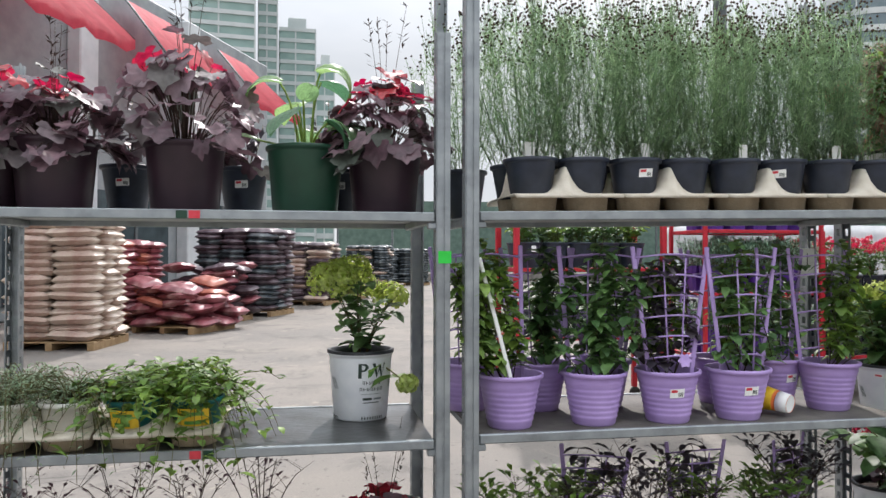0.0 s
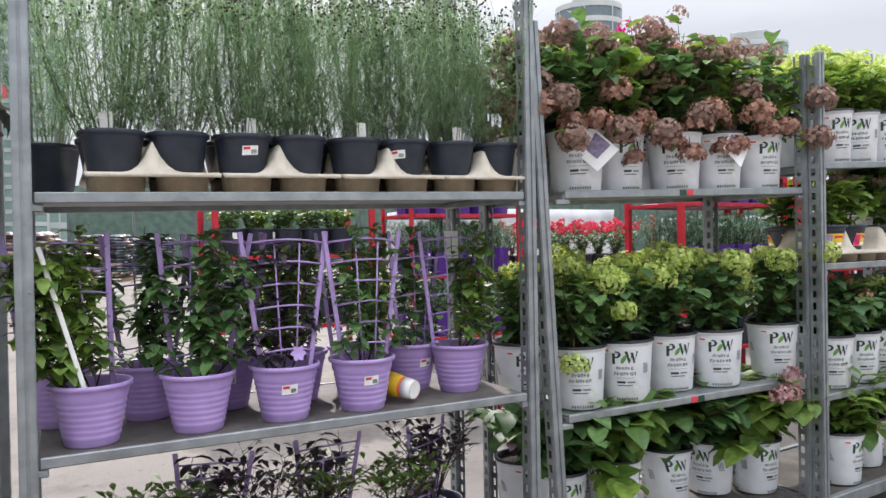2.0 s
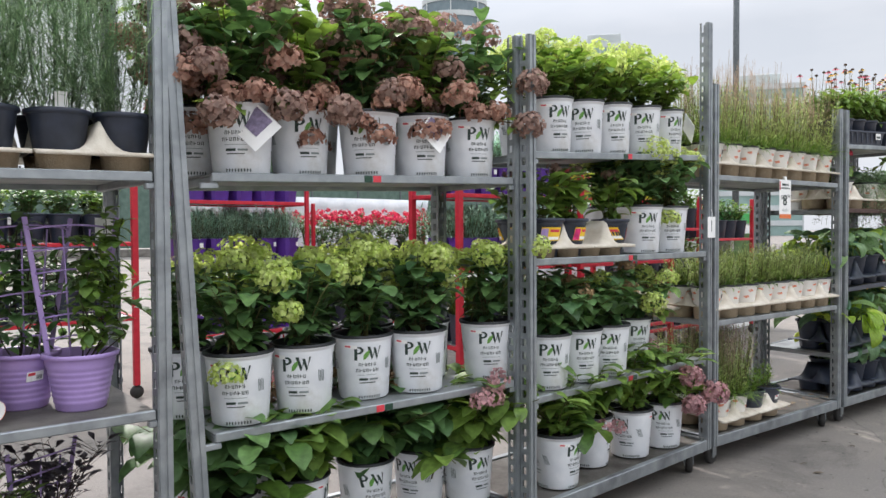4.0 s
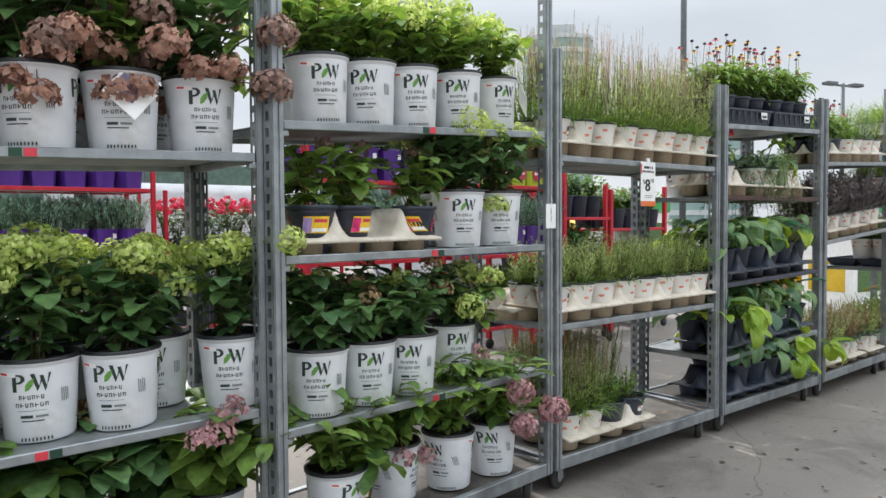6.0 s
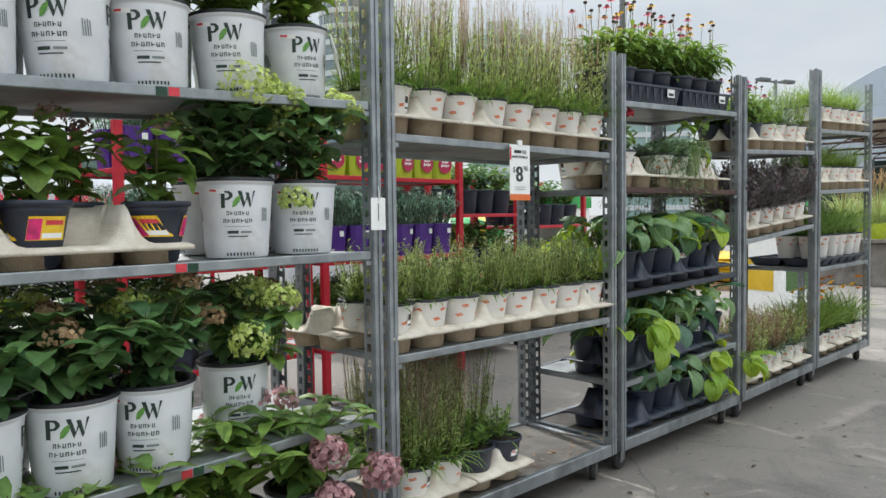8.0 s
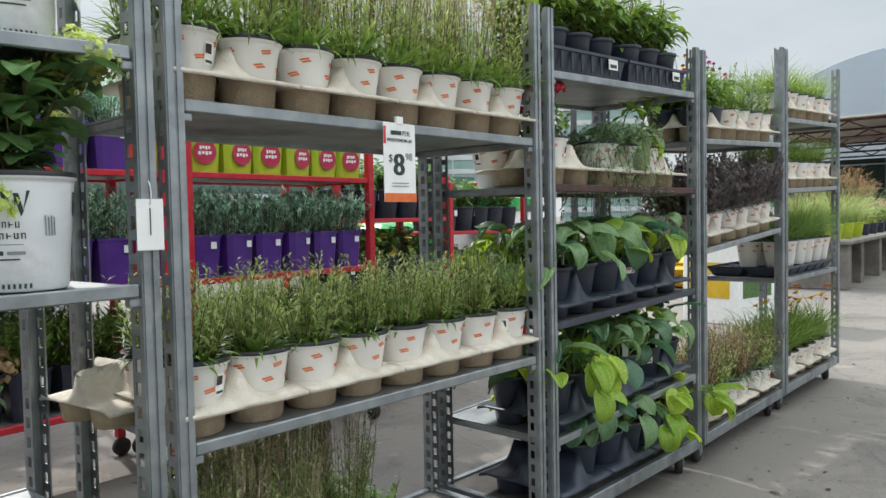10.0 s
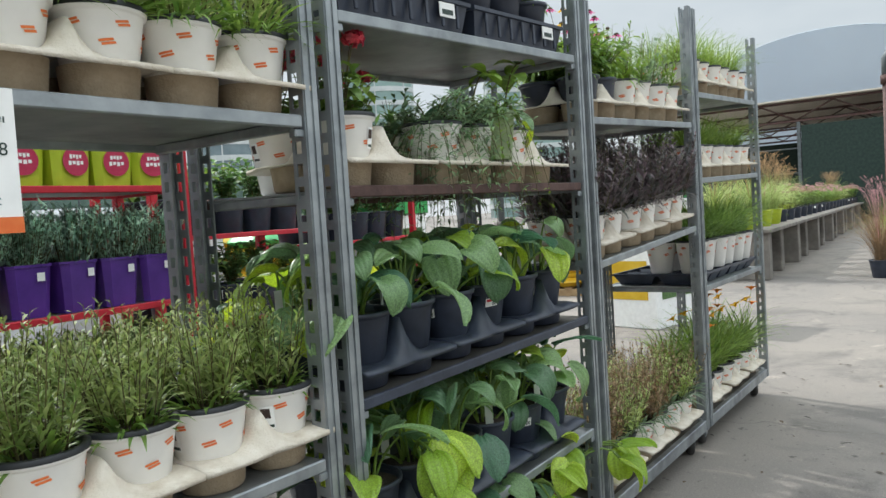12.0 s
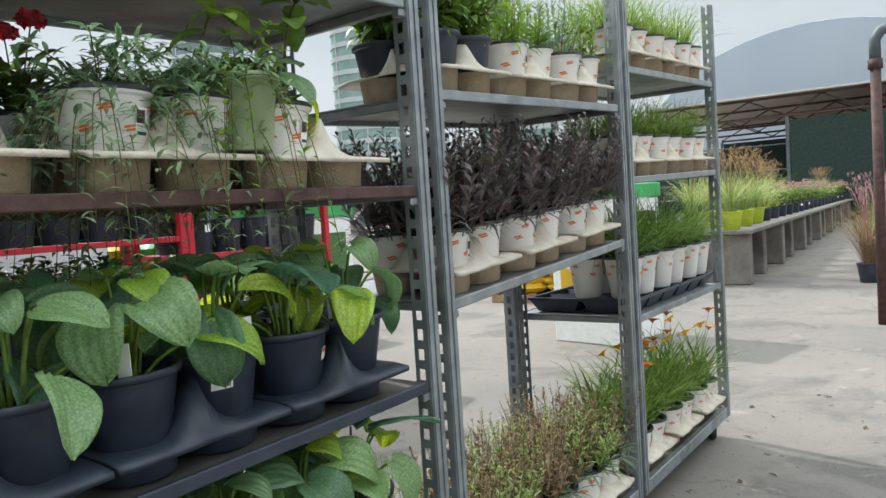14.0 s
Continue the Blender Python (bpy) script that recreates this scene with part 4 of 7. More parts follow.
def trailing(seed, z0, n, length, mat, ll, lw, per, fall=0.2, up=0.08):
    """Vines that rise a little from the pot and hang over its side."""
    rnd = random.Random(seed)
    sg, lg = Geo(), Geo()
    for i in range(n):
        a = rnd.uniform(0, 6.28)
        L = length * rnd.uniform(0.4, 1.0)
        pts = curve((0, 0, z0), (L * 0.7 * math.cos(a), L * 0.7 * math.sin(a), z0 + up * rnd.uniform(0.8, 2.0)), (L * math.cos(a), L * math.sin(a), z0 - fall * rnd.uniform(-0.3, 1.0)), 7)
        sg.tube(pts, 0.0014, 0.0009, 3)
        for k in range(per):
            u = (k + rnd.random()) / per
            j = min(int(u * 6), 5)
            q = Vector(pts[j]).lerp(Vector(pts[j + 1]), u * 6 - j)
            lg.leaf(tuple(q), rnd.uniform(0, 6.28), rnd.uniform(-0.3, 0.9), ll * rnd.uniform(0.7, 1.2), lw, 0.9, 3, 0.2, "ovate" if lw > 0.01 else "lance")
    return sg, lg

# ---- cart one: coral bells above, vines and a lone hydrangea below ----
def coral_bells(seed, h, r, red=0.25):
    def build(root):
        rnd = random.Random(seed)
        pot_shell(root, 0.098, 0.115, 0.21, MAROON_POT, 26, soil=0.03)
        sg, lg, yg, og = Geo(), Geo(), Geo(), Geo()
        for i in range(95):
            a, q = rnd.uniform(0, 6.28), math.sqrt(rnd.random())
            rr = r * 1.15 * q
            z = 0.2 + h * (1 - 0.85 * q * q) * rnd.uniform(0.55, 1.0) - (0.10 * rnd.random() if q > 0.75 else 0.0)
            tip = (rr * math.cos(a), rr * math.sin(a), z)
            sg.tube(curve((0.03 * math.cos(a), 0.03 * math.sin(a), 0.18), (rr * 0.5 * math.cos(a), rr * 0.5 * math.sin(a), z * 0.6 + 0.12), tip, 5), 0.0018, 0.0012, 3)
            which = yg if z > 0.2 + h * 0.62 and rnd.random() < 0.5 else (og if rnd.random() < 0.22 else lg)
            which.lobed(tip, a + rnd.uniform(-0.9, 0.9), rnd.uniform(-0.6, 0.5) - 0.5 * q, rnd.uniform(0.06, 0.105), rnd.uniform(0.0, 0.4), rnd.uniform(0.3, 1.1), 5, i * 1.7)
        part("stemwork", sg, TWIG, root, kind="stuff")
        part("foliage", lg, LEAF_BURGUNDY, root, kind="stuff")
        part("young_growth", yg, LEAF_RED, root, kind="stuff")
        part("old_growth", og, LEAF_DUSK, root, "grey-green older leaves", kind="stuff")
        fg = Geo()
        for i in range(4):
            a = rnd.uniform(0, 6.28)
            x, y, z = 0.07 * math.cos(a), 0.07 * math.sin(a), 0.19 + h + rnd.uniform(0.10, 0.24)
            fg.tube(curve((0, 0, 0.19), (x * 0.3, y * 0.3, 0.2 + h * 0.8), (x, y, z), 6), 0.0014, 0.0008, 3)
            for k in range(16):
                zz = z - rnd.uniform(0, 0.16)
                b = rnd.uniform(0, 6.28)
                fg.leaf((x * (zz / z), y * (zz / z), zz), b, 0.5, rnd.uniform(0.015, 0.03), 0.006, 0.3, 2, 0.1, "ovate")
        part("flower_spray", fg, TWIG, root, "thin dried flower sprays")
    return build


for i, (uu, vv, hh, rr) in enumerate(((0.252, 0.2, 0.22, 0.17), (0.617, 0.2, 0.38, 0.2), (1.216, 0.2, 0.26, 0.17), (0.06, 0.24, 0.25, 0.18))):
    place("coral_bells/%d" % i, coral_bells(11 + i, hh, rr), on(1, uu, vv, 1.389, 40 * i), "burgundy coral bells in a maroon plastic pot", "potted plant", "coral bells on the top shelf", "potted_coral_bells")
for i, uu in enumerate((0.40, 0.765, 1.08)):
    place("dark_leaved/%d" % i, spike_plant(300 + i, 0.19, 0.2, 0.1, 8, 8, LEAF_PURPLE, 0.06, 0.03, "black", tuft=10), on(1, uu, 0.43, 1.389), "dark-leaved plant in a black pot at the shelf's back", "potted plant", "", "potted_dark_foliage")
place("broad_hosta", hosta(5, 0.19, 11, 0.175, 0.0, "green", None, 0.15), on(1, 0.971, 0.2, 1.389), "green broad-leaved hosta in a dark green pot", "potted plant", "", "potted_hosta")

place("lone_hydrangea", hydrangea(21, 0.29, 0.14, 5, 0.078, LEAF_DARK, FL_LIME, stems=9, per=8, ll=0.075, lw=0.058, droop_heads=0, stick=False, fl_n=260, fl_size=0.0095), on(1, 1.155, 0.38, 0.695, 18), "green hydrangea in a white printed pot, alone on the shelf", "potted plant", "", "potted_hydrangea")


def vine_pot(seed, mat, ll, lw, label_mat, n=34, length=0.24):
    def build(root):
        p = pot_shell(root, 0.06, 0.075, 0.13, CREAM_POT if label_mat is None else TEAL_POT, 22, soil=0.02)
        if label_mat:
            g = Geo()
            decal_bar(g, 0.06, 0.075, 0.13, 0.0, 0.07, 0.09, 0.07, 0.0, 0.0015)
            part("pot_label", g, label_mat, p, "yellow printed label", smooth=False)
            g = Geo()
            for k, (w, z) in enumerate(((0.06, 0.09), (0.045, 0.065), (0.07, 0.045))):
                decal_bar(g, 0.06, 0.075, 0.13, 0.0, z, w, 0.010, 0.0, 0.0024)
            part("label_print", g, INK_GREEN, p, smooth=False, kind="stuff")
        sg, lg = trailing(seed, 0.12, n, length, mat, ll, lw, 14, 0.2, 0.09)
        part("stemwork", sg, STEM, root, kind="stuff")
        part("foliage", lg, mat, root, kind="stuff")
    return build


for k, uu in enumerate((0.16, 0.50)):
    carrier(on(1, uu + 0.08, 0.19, 0.695), 2, 2, 0.165, 0.06, 0.04, "cream moulded-fibre pot carrier under trailing vines")
for k, (uu, vv) in enumerate(((0.16, 0.11), (0.325, 0.11), (0.16, 0.27))):
    place("grey_vine/%d" % (k % 2), vine_pot(41 + k % 2, LEAF_GREY, 0.022, 0.006, None, 84, 0.24), on(1, uu, vv, 0.70, 50 * k), "grey-green wispy trailing plant in a pale pot", "potted plant", "trailing plants on the cart", "potted_trailing_plant")
for k, (uu, vv) in enumerate(((0.50, 0.11), (0.665, 0.11), (0.58, 0.28))):
    place("periwinkle/%d" % (k % 2), vine_pot(51 + k % 2, LEAF_BRIGHT if k == 2 else LEAF_MID, 0.042, 0.022, INK_YELLOW, 46, 0.28), on(1, uu, vv, 0.70, 20 * k - 20), "glossy green periwinkle vine with a yellow pot label", "potted plant", "trailing plants on the cart", "potted_vine")


def bare_twigs(seed, h, n=7, leaves=LEAF_BURGUNDY, per=10, size=0.03):
    def build(root):
        rnd = random.Random(seed)
        pot_shell(root, 0.075, 0.095, 0.18, BLACK_POT, 22, soil=0.03)
        sg, lg = Geo(), Geo()
        for i in range(n):
            a, rr = rnd.uniform(0, 6.28), rnd.uniform(0.05, 0.17)
            pts = curve((0, 0, 0.15), (rr * 0.5 * math.cos(a), rr * 0.5 * math.sin(a), 0.15 + h * 0.7), (rr * math.cos(a), rr * math.sin(a), 0.15 + h * rnd.uniform(0.7, 1.0)), 6)
            sg.tube(pts, 0.0024, 0.001, 4)
            for k in range(per):
                u = 0.3 + 0.7 * rnd.random()
                j = min(int(u * 5), 4)
                q = Vector(pts[j]).lerp(Vector(pts[j + 1]), u * 5 - j)
                b = rnd.uniform(0, 6.28)
                e = q + Vector((0.04 * math.cos(b), 0.04 * math.sin(b), 0.03))
                sg.tube([tuple(q), tuple(e)], 0.0009, 0.0006, 3)
                lg.leaf(tuple(e), b, 0.5, rnd.uniform(0.4, 1.0) * size, size * 0.42, 0.6, 2, 0.2)
        part("stemwork", sg, TWIG, root, kind="stuff")
        part("foliage", lg, leaves, root, kind="stuff")
    return build


for k, uu in enumerate((0.2, 0.42, 0.62, 0.84)):
    place("twiggy/%d" % (k % 2), bare_twigs(61 + k % 2, 0.34), on(1, uu, 0.2 + 0.1 * (k % 2), 0.17, 70 * k), "nearly bare twiggy shrub with dried dark leaves", "potted plant", "twiggy shrubs on the base", "potted_shrub")
place("coral_bells/low", coral_bells(71, 0.16, 0.14), on(1, 1.22, 0.25, 0.17), "burgundy coral bells in a maroon pot on the base", "potted plant", "", "potted_coral_bells")


# ---- cart two: thread-leaved perennials above lilac pots ----
PITCH2 = 0.1725
for k in range(4):
    carrier(on(2, 0.235 + 0.083 + k * 2 * PITCH2 + 0.01, 0.20, 1.388), 2, 2, 0.168, 0.06, 0.085)
for j in range(2):
    for k in range(8):
        v = (k * 5 + j * 3) % 6
        place("thread_leaf/%d" % v, thread_plant(80 + v, 0.15, 0.52, 0.185), on(2, 0.235 + (k // 2) * 2 * PITCH2 + (k % 2) * 0.168, 0.118 + j * 0.168, 1.392, 10 * ((k * 7) % 5) - 20), "airy thread-leaved perennial with dark seed heads, black pot", "potted plant", "thread-leaved perennials", "potted_perennial")
for k in range(3):
    place("thread_leaf/%d" % k, None, on(2, 0.09 + 0.02 * k if k == 0 else 1.42 - 0.3 * k, 0.455, 1.392, 30), "airy thread-leaved perennial with dark seed heads, black pot", "potted plant", "thread-leaved perennials", "potted_perennial")


def trellis_pot(seed, h=0.44, tilt=0.0, flower=False, leaves=26, leafmat=LEAF_DARK, sticky=True, ty=-0.02):
    """Ribbed lilac pot with a lilac fan trellis and a climber on it."""
    def build(root):
        rnd = random.Random(seed)
        p = pot_shell(root, 0.068, 0.098, 0.165, LILAC, 30, ribs=7, lip=0.006, soil=0.03, label="ribbed lilac plastic pot")
        if sticky:
            sticker(p, 0.068, 0.098, 0.165, -0.01, 0.1, 0.045, 0.028)
        tr = part("trellis", Geo().box(-0.004, -0.004, 0.10, 0.004, 0.004, 0.10 + 0.02), LILAC, root, "lilac plastic fan trellis", smooth=False)
        for sx in (-1, 1):
            g = bevelled(-0.0075, -0.003, 0.0, 0.0075, 0.003, h, 0.002)
            part("stake", g, LILAC, tr, smooth=False, at=pose(sx * 0.068, ty, 0.12, 0, sx * 8 + tilt, 0))
        for k in range(6):
            z = 0.2 + k * (h - 0.12) / 5
            w = 0.068 + (z - 0.12) * math.tan(radians(8))
            ox = (z - 0.12) * math.tan(radians(tilt))
            pts = [(ox - w + 2 * w * i / 8, ty - 0.035 * math.sin(math.pi * i / 8), z + 0.012 * math.sin(math.pi * i / 8)) for i in range(9)]
            part("rung", Geo().tube(pts, 0.003, 0.003, 5), LILAC, tr)
        for k in (-0.33, 0.33):
            pts = [(k * (0.062 + u * h * 0.12) * 1.0 + u * h * math.tan(radians(tilt)), ty - 0.03, 0.14 + u * (h - 0.06)) for u in (0, 0.5, 1)]
            part("upright", Geo().tube(pts, 0.0028, 0.0028, 5), LILAC, tr)
        sg, lg = Geo(), Geo()
        for i in range(7):
            x = rnd.uniform(-0.115, 0.115)
            top = 0.14 + h * rnd.uniform(0.6, 1.02)
            pts = [(x * 0.3, 0.0, 0.13)] + [(x + 0.025 * math.sin(k * 2.1 + i) + (k / 6) * h * math.tan(radians(tilt)), -0.012 + 0.045 * math.cos(k * 1.7 + i), 0.14 + (top - 0.14) * k / 6) for k in range(1, 7)]
            sg.tube(pts, 0.002, 0.001, 4)
            for k in range(leaves):
                u = 0.12 + 0.88 * rnd.random()
                j = min(int(u * 6), 5)
                q = Vector(pts[j]).lerp(Vector(pts[j + 1]), u * 6 - j)
                lg.leaf(tuple(q), rnd.uniform(0, 6.28), rnd.uniform(-0.5, 0.7), rnd.uniform(0.035, 0.072), rnd.uniform(0.022, 0.042), 0.9, 3, 0.25)
        part("stemwork", sg, TWIG, root, kind="stuff")
        part("foliage", lg, leafmat, root, kind="stuff")
        if flower:
            pg = Geo()
            for k in range(6):
                pg.leaf((0, 0, 0), k * 1.047, 0.15, 0.024, 0.018, 0.3, 3, 0.1)
            part("flower", pg, LILAC, root, "pale lilac clematis flower", at=pose(0.02, -0.075, 0.2, 80, 0, 0))
    return build


LIL = "climber on a lilac fan trellis in a ribbed lilac pot"
TREL = [(0.167, 0.12, 0, -9), (0.441, 0.12, 1, 3), (0.689, 0.115, 2, 0), (0.936, 0.115, 3, 0), (1.332, 0.20, 4, 0), (1.20, 0.32, 3, 2), (0.336, 0.36, 1, 0), (0.09, 0.40, 4, 0), (0.57, 0.37, 3, 0), (0.80, 0.36, 0, 4), (1.02, 0.37, 4, 0)]
for k, (uu, vv, s, tl) in enumerate(TREL):
    mats = (LEAF_MID, LEAF_DARK, LEAF_PURPLE, LEAF_DARK, LEAF_MID)
    place("trellis_pot/%d%d" % (s, int(tl)), trellis_pot(90 + s, 0.44, tl, s == 2, (60, 56, 20, 34, 42)[s], mats[s], k in (2, 3, 5), 0.045 if s in (0, 1, 4) else -0.02), on(2, uu, vv, 0.736, (12, -14, 0, 4, 8, 20, -8, 30, 0, 15, 5)[k]), LIL, "potted climber", "climbers in lilac pots", "potted_climber")


def paper_cup(root):
    part("cup", Geo().lathe([(0.0, 0.004), (0.028, 0.003), (0.029, 0.0), (0.041, 0.112), (0.0435, 0.114), (0.0435, 0.117), (0.040, 0.117), (0.0285, 0.012), (0.0, 0.011)], 28), INK_ORANGE, root)
    part("sleeve", Geo().lathe([(0.0345, 0.05), (0.0351, 0.051), (0.0425, 0.111), (0.0419, 0.111)], 28), INK_YELLOW, root)
    part("cup_base", Geo().lathe([(0.0, 0.0015), (0.0285, 0.0015), (0.0297, 0.001), (0.0345, 0.038), (0.0335, 0.038)], 28), PAPER, root)


place("paper_cup", paper_cup, on(2, 1.10, 0.075, 0.736 + 0.0445) @ pose(0, 0, 0, 0, 0, 28) @ pose(0, 0, 0, -84, 0, 0), "orange and white paper cup lying on its side", "cup", "", "paper_cup")
for k in range(6):
    uu = 0.22 + k * 0.21
    s = k % 3
    place("dark_climber/%d" % s, bare_twigs(95 + s, (0.21, 0.23, 0.30)[s], 11, (LEAF_BRIGHT, LEAF_MID, LEAF_PURPLE)[s], (18, 20, 15)[s], 0.05), on(2, uu, 0.16 + 0.12 * (k % 2), 0.17, 40 * k), "sparse dark-leaved climber in a black pot", "potted plant", "climbers on the base", "potted_climber")
for k in range(3):
    place("trellis_pot/low", trellis_pot(99, 0.34, 3, False, 14, LEAF_PURPLE, False), on(2, 0.5 + 0.36 * k, 0.3, 0.17, 25 * k - 20), LIL, "potted climber", "climbers in lilac pots", "potted_climber")

# ---- cart three: dried pink hydrangeas, lime hydrangeas, leafy shrubs ----
PINKL = "hydrangea with dried pink heads in a white printed pot"
for k, (uu, vv) in enumerate(((0.07, 0.30), (0.181, 0.13), (0.40, 0.17), (0.648, 0.13), (0.866, 0.13), (1.10, 0.14), (0.55, 0.40), (0.80, 0.40), (1.02, 0.40), (0.28, 0.42))):
    s = k % 4
    place("pink_hydrangea/%d" % s, hydrangea(110 + s, 0.45, 0.20, 12, 0.068, LEAF_DARK if s % 2 else LEAF_MID, FL_PINK, stems=17, per=11, tiers=3, droop_heads=(3 if k < 6 else 0), fl_n=110, fl_size=0.0135, second=FL_TAN, ll=0.1, lw=0.06), on(3, uu, vv, 1.444, (-14, -30, -5, -40, -22, -12)[k % 6]), PINKL, "potted plant", "pink hydrangeas", "potted_hydrangea")
for k, (uu, z) in enumerate(((0.62, 0.62), (1.05, 0.5), (0.86, 0.6))):
    place("magenta_hydrangea/%d" % k, hydrangea(116 + k, z, 0.08, 1, 0.045, LEAF_MID, FL_MAGENTA if k < 2 else FL_PINK, None, stems=3, per=8, fl_n=50), on(3, uu, 0.28, 1.46), "tall leafy hydrangea shoot with one bright pink head", "plant shoot", "", "hydrangea_shoot")
place("care_card", lambda root: (part("card", Geo().box(-0.055, -0.001, -0.055, 0.055, 0.001, 0.055), PAPER, root, smooth=False, at=pose(0, 0, 0, 0, 45, 0)), part("card_picture", Geo().box(-0.048, -0.0025, -0.022, 0.022, -0.0012, 0.048), CARD_PRINT, root, "purple flower picture", smooth=False, at=pose(0, 0, 0, 0, 45, 0))), on(3, 0.86, 0.015, 1.444 + 0.155, 8) @ pose(0, 0, 0, -14, 0, 0), "diamond-shaped plant care card with a purple picture", "label", "care cards", "care_card")
place("care_card", None, on(3, 0.19, 0.012, 1.444 + 0.14, -35) @ pose(0, 0, 0, -14, 0, 0), "diamond-shaped plant care card with a purple picture", "label", "care cards", "care_card")
LIMEL = "hydrangea with lime-green heads in a white printed pot"
for k, (uu, vv) in enumerate(((0.05, 0.32), (0.165, 0.12), (0.39, 0.13), (0.641, 0.17), (0.85, 0.13), (1.0, 0.32), (1.19, 0.14), (0.27, 0.37), (0.55, 0.40), (0.78, 0.40))):
    s = k % 4
    place("lime_hydrangea/%d" % s, hydrangea(120 + s, 0.32, 0.18, 5, 0.078, LEAF_DARK, FL_LIME, stems=15, per=11, ll=0.09, lw=0.06, fl_n=150, fl_size=0.0105, droop_heads=1 if s == 1 else 0), on(3, uu, vv, 0.66, (-16, -28, -38, -20, -33, -25, -30)[k % 7]), LIMEL, "potted plant", "lime hydrangeas", "potted_hydrangea")
SHRUB = "broad-leaved hydrangea shrub in a white printed pot"
for k, (uu, vv, z) in enumerate(((0.14, 0.22, 0.3), (0.42, 0.25, 0.32), (0.70, 0.27, 0.32), (0.95, 0.28, 0.33), (1.13, 0.2, 0.2))):
    s = k % 3
    place("leafy_hydrangea/%d" % s, hydrangea(130 + s, 0.36, 0.31, 3, 0.055, LEAF_MID if s == 1 else LEAF_DARK, (FL_BROWN, FL_ROSE, FL_BROWN)[s], stems=28, per=12, ll=0.125, lw=0.085, fl_n=60, fl_size=0.011), on(3, uu, vv, 0.17, 60 * k), SHRUB + " on the base", "potted plant", "leafy hydrangeas", "potted_hydrangea")
for k, (uu, z) in enumerate(((0.1, 0.42), (0.35, 0.44))):
    place("red_bloom/%d" % k, hydrangea(140 + k, 0.32, 0.1, 3, 0.04, LEAF_BURGUNDY, FL_RED, stems=6, per=8, fl_n=40), on(3, uu, z, 0.17), "red-flowered shrub in a white printed pot", "potted plant", "", "potted_shrub")

# ---- cart four ----
for k, (uu, vv) in enumerate(((0.236, 0.12), (0.451, 0.12), (0.665, 0.12), (0.911, 0.12), (1.171, 0.15), (0.34, 0.36), (0.58, 0.36), (0.82, 0.36), (1.06, 0.37))):
    s = k % 3
    place("bright_hydrangea/%d" % s, hydrangea(150 + s, 0.29, 0.18, 7, 0.068, LEAF_BRIGHT if s == 1 else LEAF_MID, FL_LIME, stems=15, per=11, ll=0.075, lw=0.05, fl_n=120, fl_size=0.0105), on(4, uu + 0.03, vv, 1.552, (-20, -45, -30, -40, -15)[k % 5]), "bright green hydrangea in a white printed pot", "potted plant", "bright hydrangeas", "potted_hydrangea")
place("care_card", None, on(4, 1.29, 0.05, 1.69, 50) @ pose(0, 0, 0, -10, 0, 0), "diamond-shaped plant care card", "label", "care cards", "care_card")
for k, uu in enumerate((0.272, 0.58)):
    carrier(on(4, uu, 0.19, 1.136), 2, 2, 0.158, 0.055, 0.10)


def picture_pot(seed, col):
    def build(root):
        p = pot_shell(root, 0.052, 0.082, 0.16, BLACK_POT, 24, soil=0.02)
        for j in range(3):
            for mat, s, z, w, t in ((INK_YELLOW, 0, 0.095, 0.09, 0.055), (col, -0.03, 0.093, 0.028, 0.048), (INK_RED, 0.014, 0.108, 0.045, 0.011), (PAPER, 0.012, 0.078, 0.05, 0.012)):
                g = Geo()
                decal_bar(g, 0.052, 0.082, 0.16, s + j * 0.15 - 0.03, z, w, t, 0.0, 0.0014 + (0.0 if mat is INK_YELLOW else 0.0008))
                part("pot_label", g, mat, p, smooth=False)
        sg, lg, tips = bush(seed, 0.14, 0.24, 0.15, 8, 6, 0.10, 0.07, "ovate", 1.0)
        part("stemwork", sg, STEM, root, kind="stuff")
        part("foliage", lg, LEAF_MID, root, kind="stuff")
        part("flower_head", florets(Geo(), (0, 0, 0), 0.035, 40, 0.009, random.Random(seed)), FL_PINK, root, at=pose(0.03, -0.03, 0.36))
    return build


for k, (uu, vv) in enumerate(((0.193, 0.11), (0.351, 0.11), (0.50, 0.27), (0.66, 0.11), (0.30, 0.37))):
    place("picture_pot/%d" % (k % 2), picture_pot(160 + k % 2, (LILAC, FL_MAGENTA)[k % 2]), on(4, uu + 0.03, vv, 1.14, 30 * k), "young hydrangea in a black pot with picture label", "potted plant", "hydrangeas with picture labels", "potted_hydrangea")
for k, (uu, vv) in enumerate(((0.914, 0.12), (1.167, 0.13), (0.98, 0.37), (1.18, 0.38))):
    place("lime_hydrangea/%d" % (k % 4), None, on(4, uu + 0.03, vv, 1.14, (-32, -38, -10, -40)[k]), LIMEL, "potted plant", "lime hydrangeas", "potted_hydrangea")
for k, (uu, vv) in enumerate(((0.211, 0.12), (0.428, 0.12), (0.64, 0.12), (0.946, 0.2), (0.32, 0.36), (0.56, 0.38))):
    s = k % 3
    place("shade_hydrangea/%d" % s, hydrangea(170 + s, 0.29, 0.19, 2, 0.05, LEAF_DARK, FL_LIME if s == 1 else FL_BROWN, stems=14, per=11, ll=0.095, lw=0.06, fl_n=100, fl_size=0.0085, stick=s == 2), on(4, uu + 0.03, vv, 0.599, (-38, -30, -44, -25, 0, 0)[k]), "dark-leaved hydrangea in a white printed pot", "potted plant", "hydrangeas on the third shelf", "potted_hydrangea")
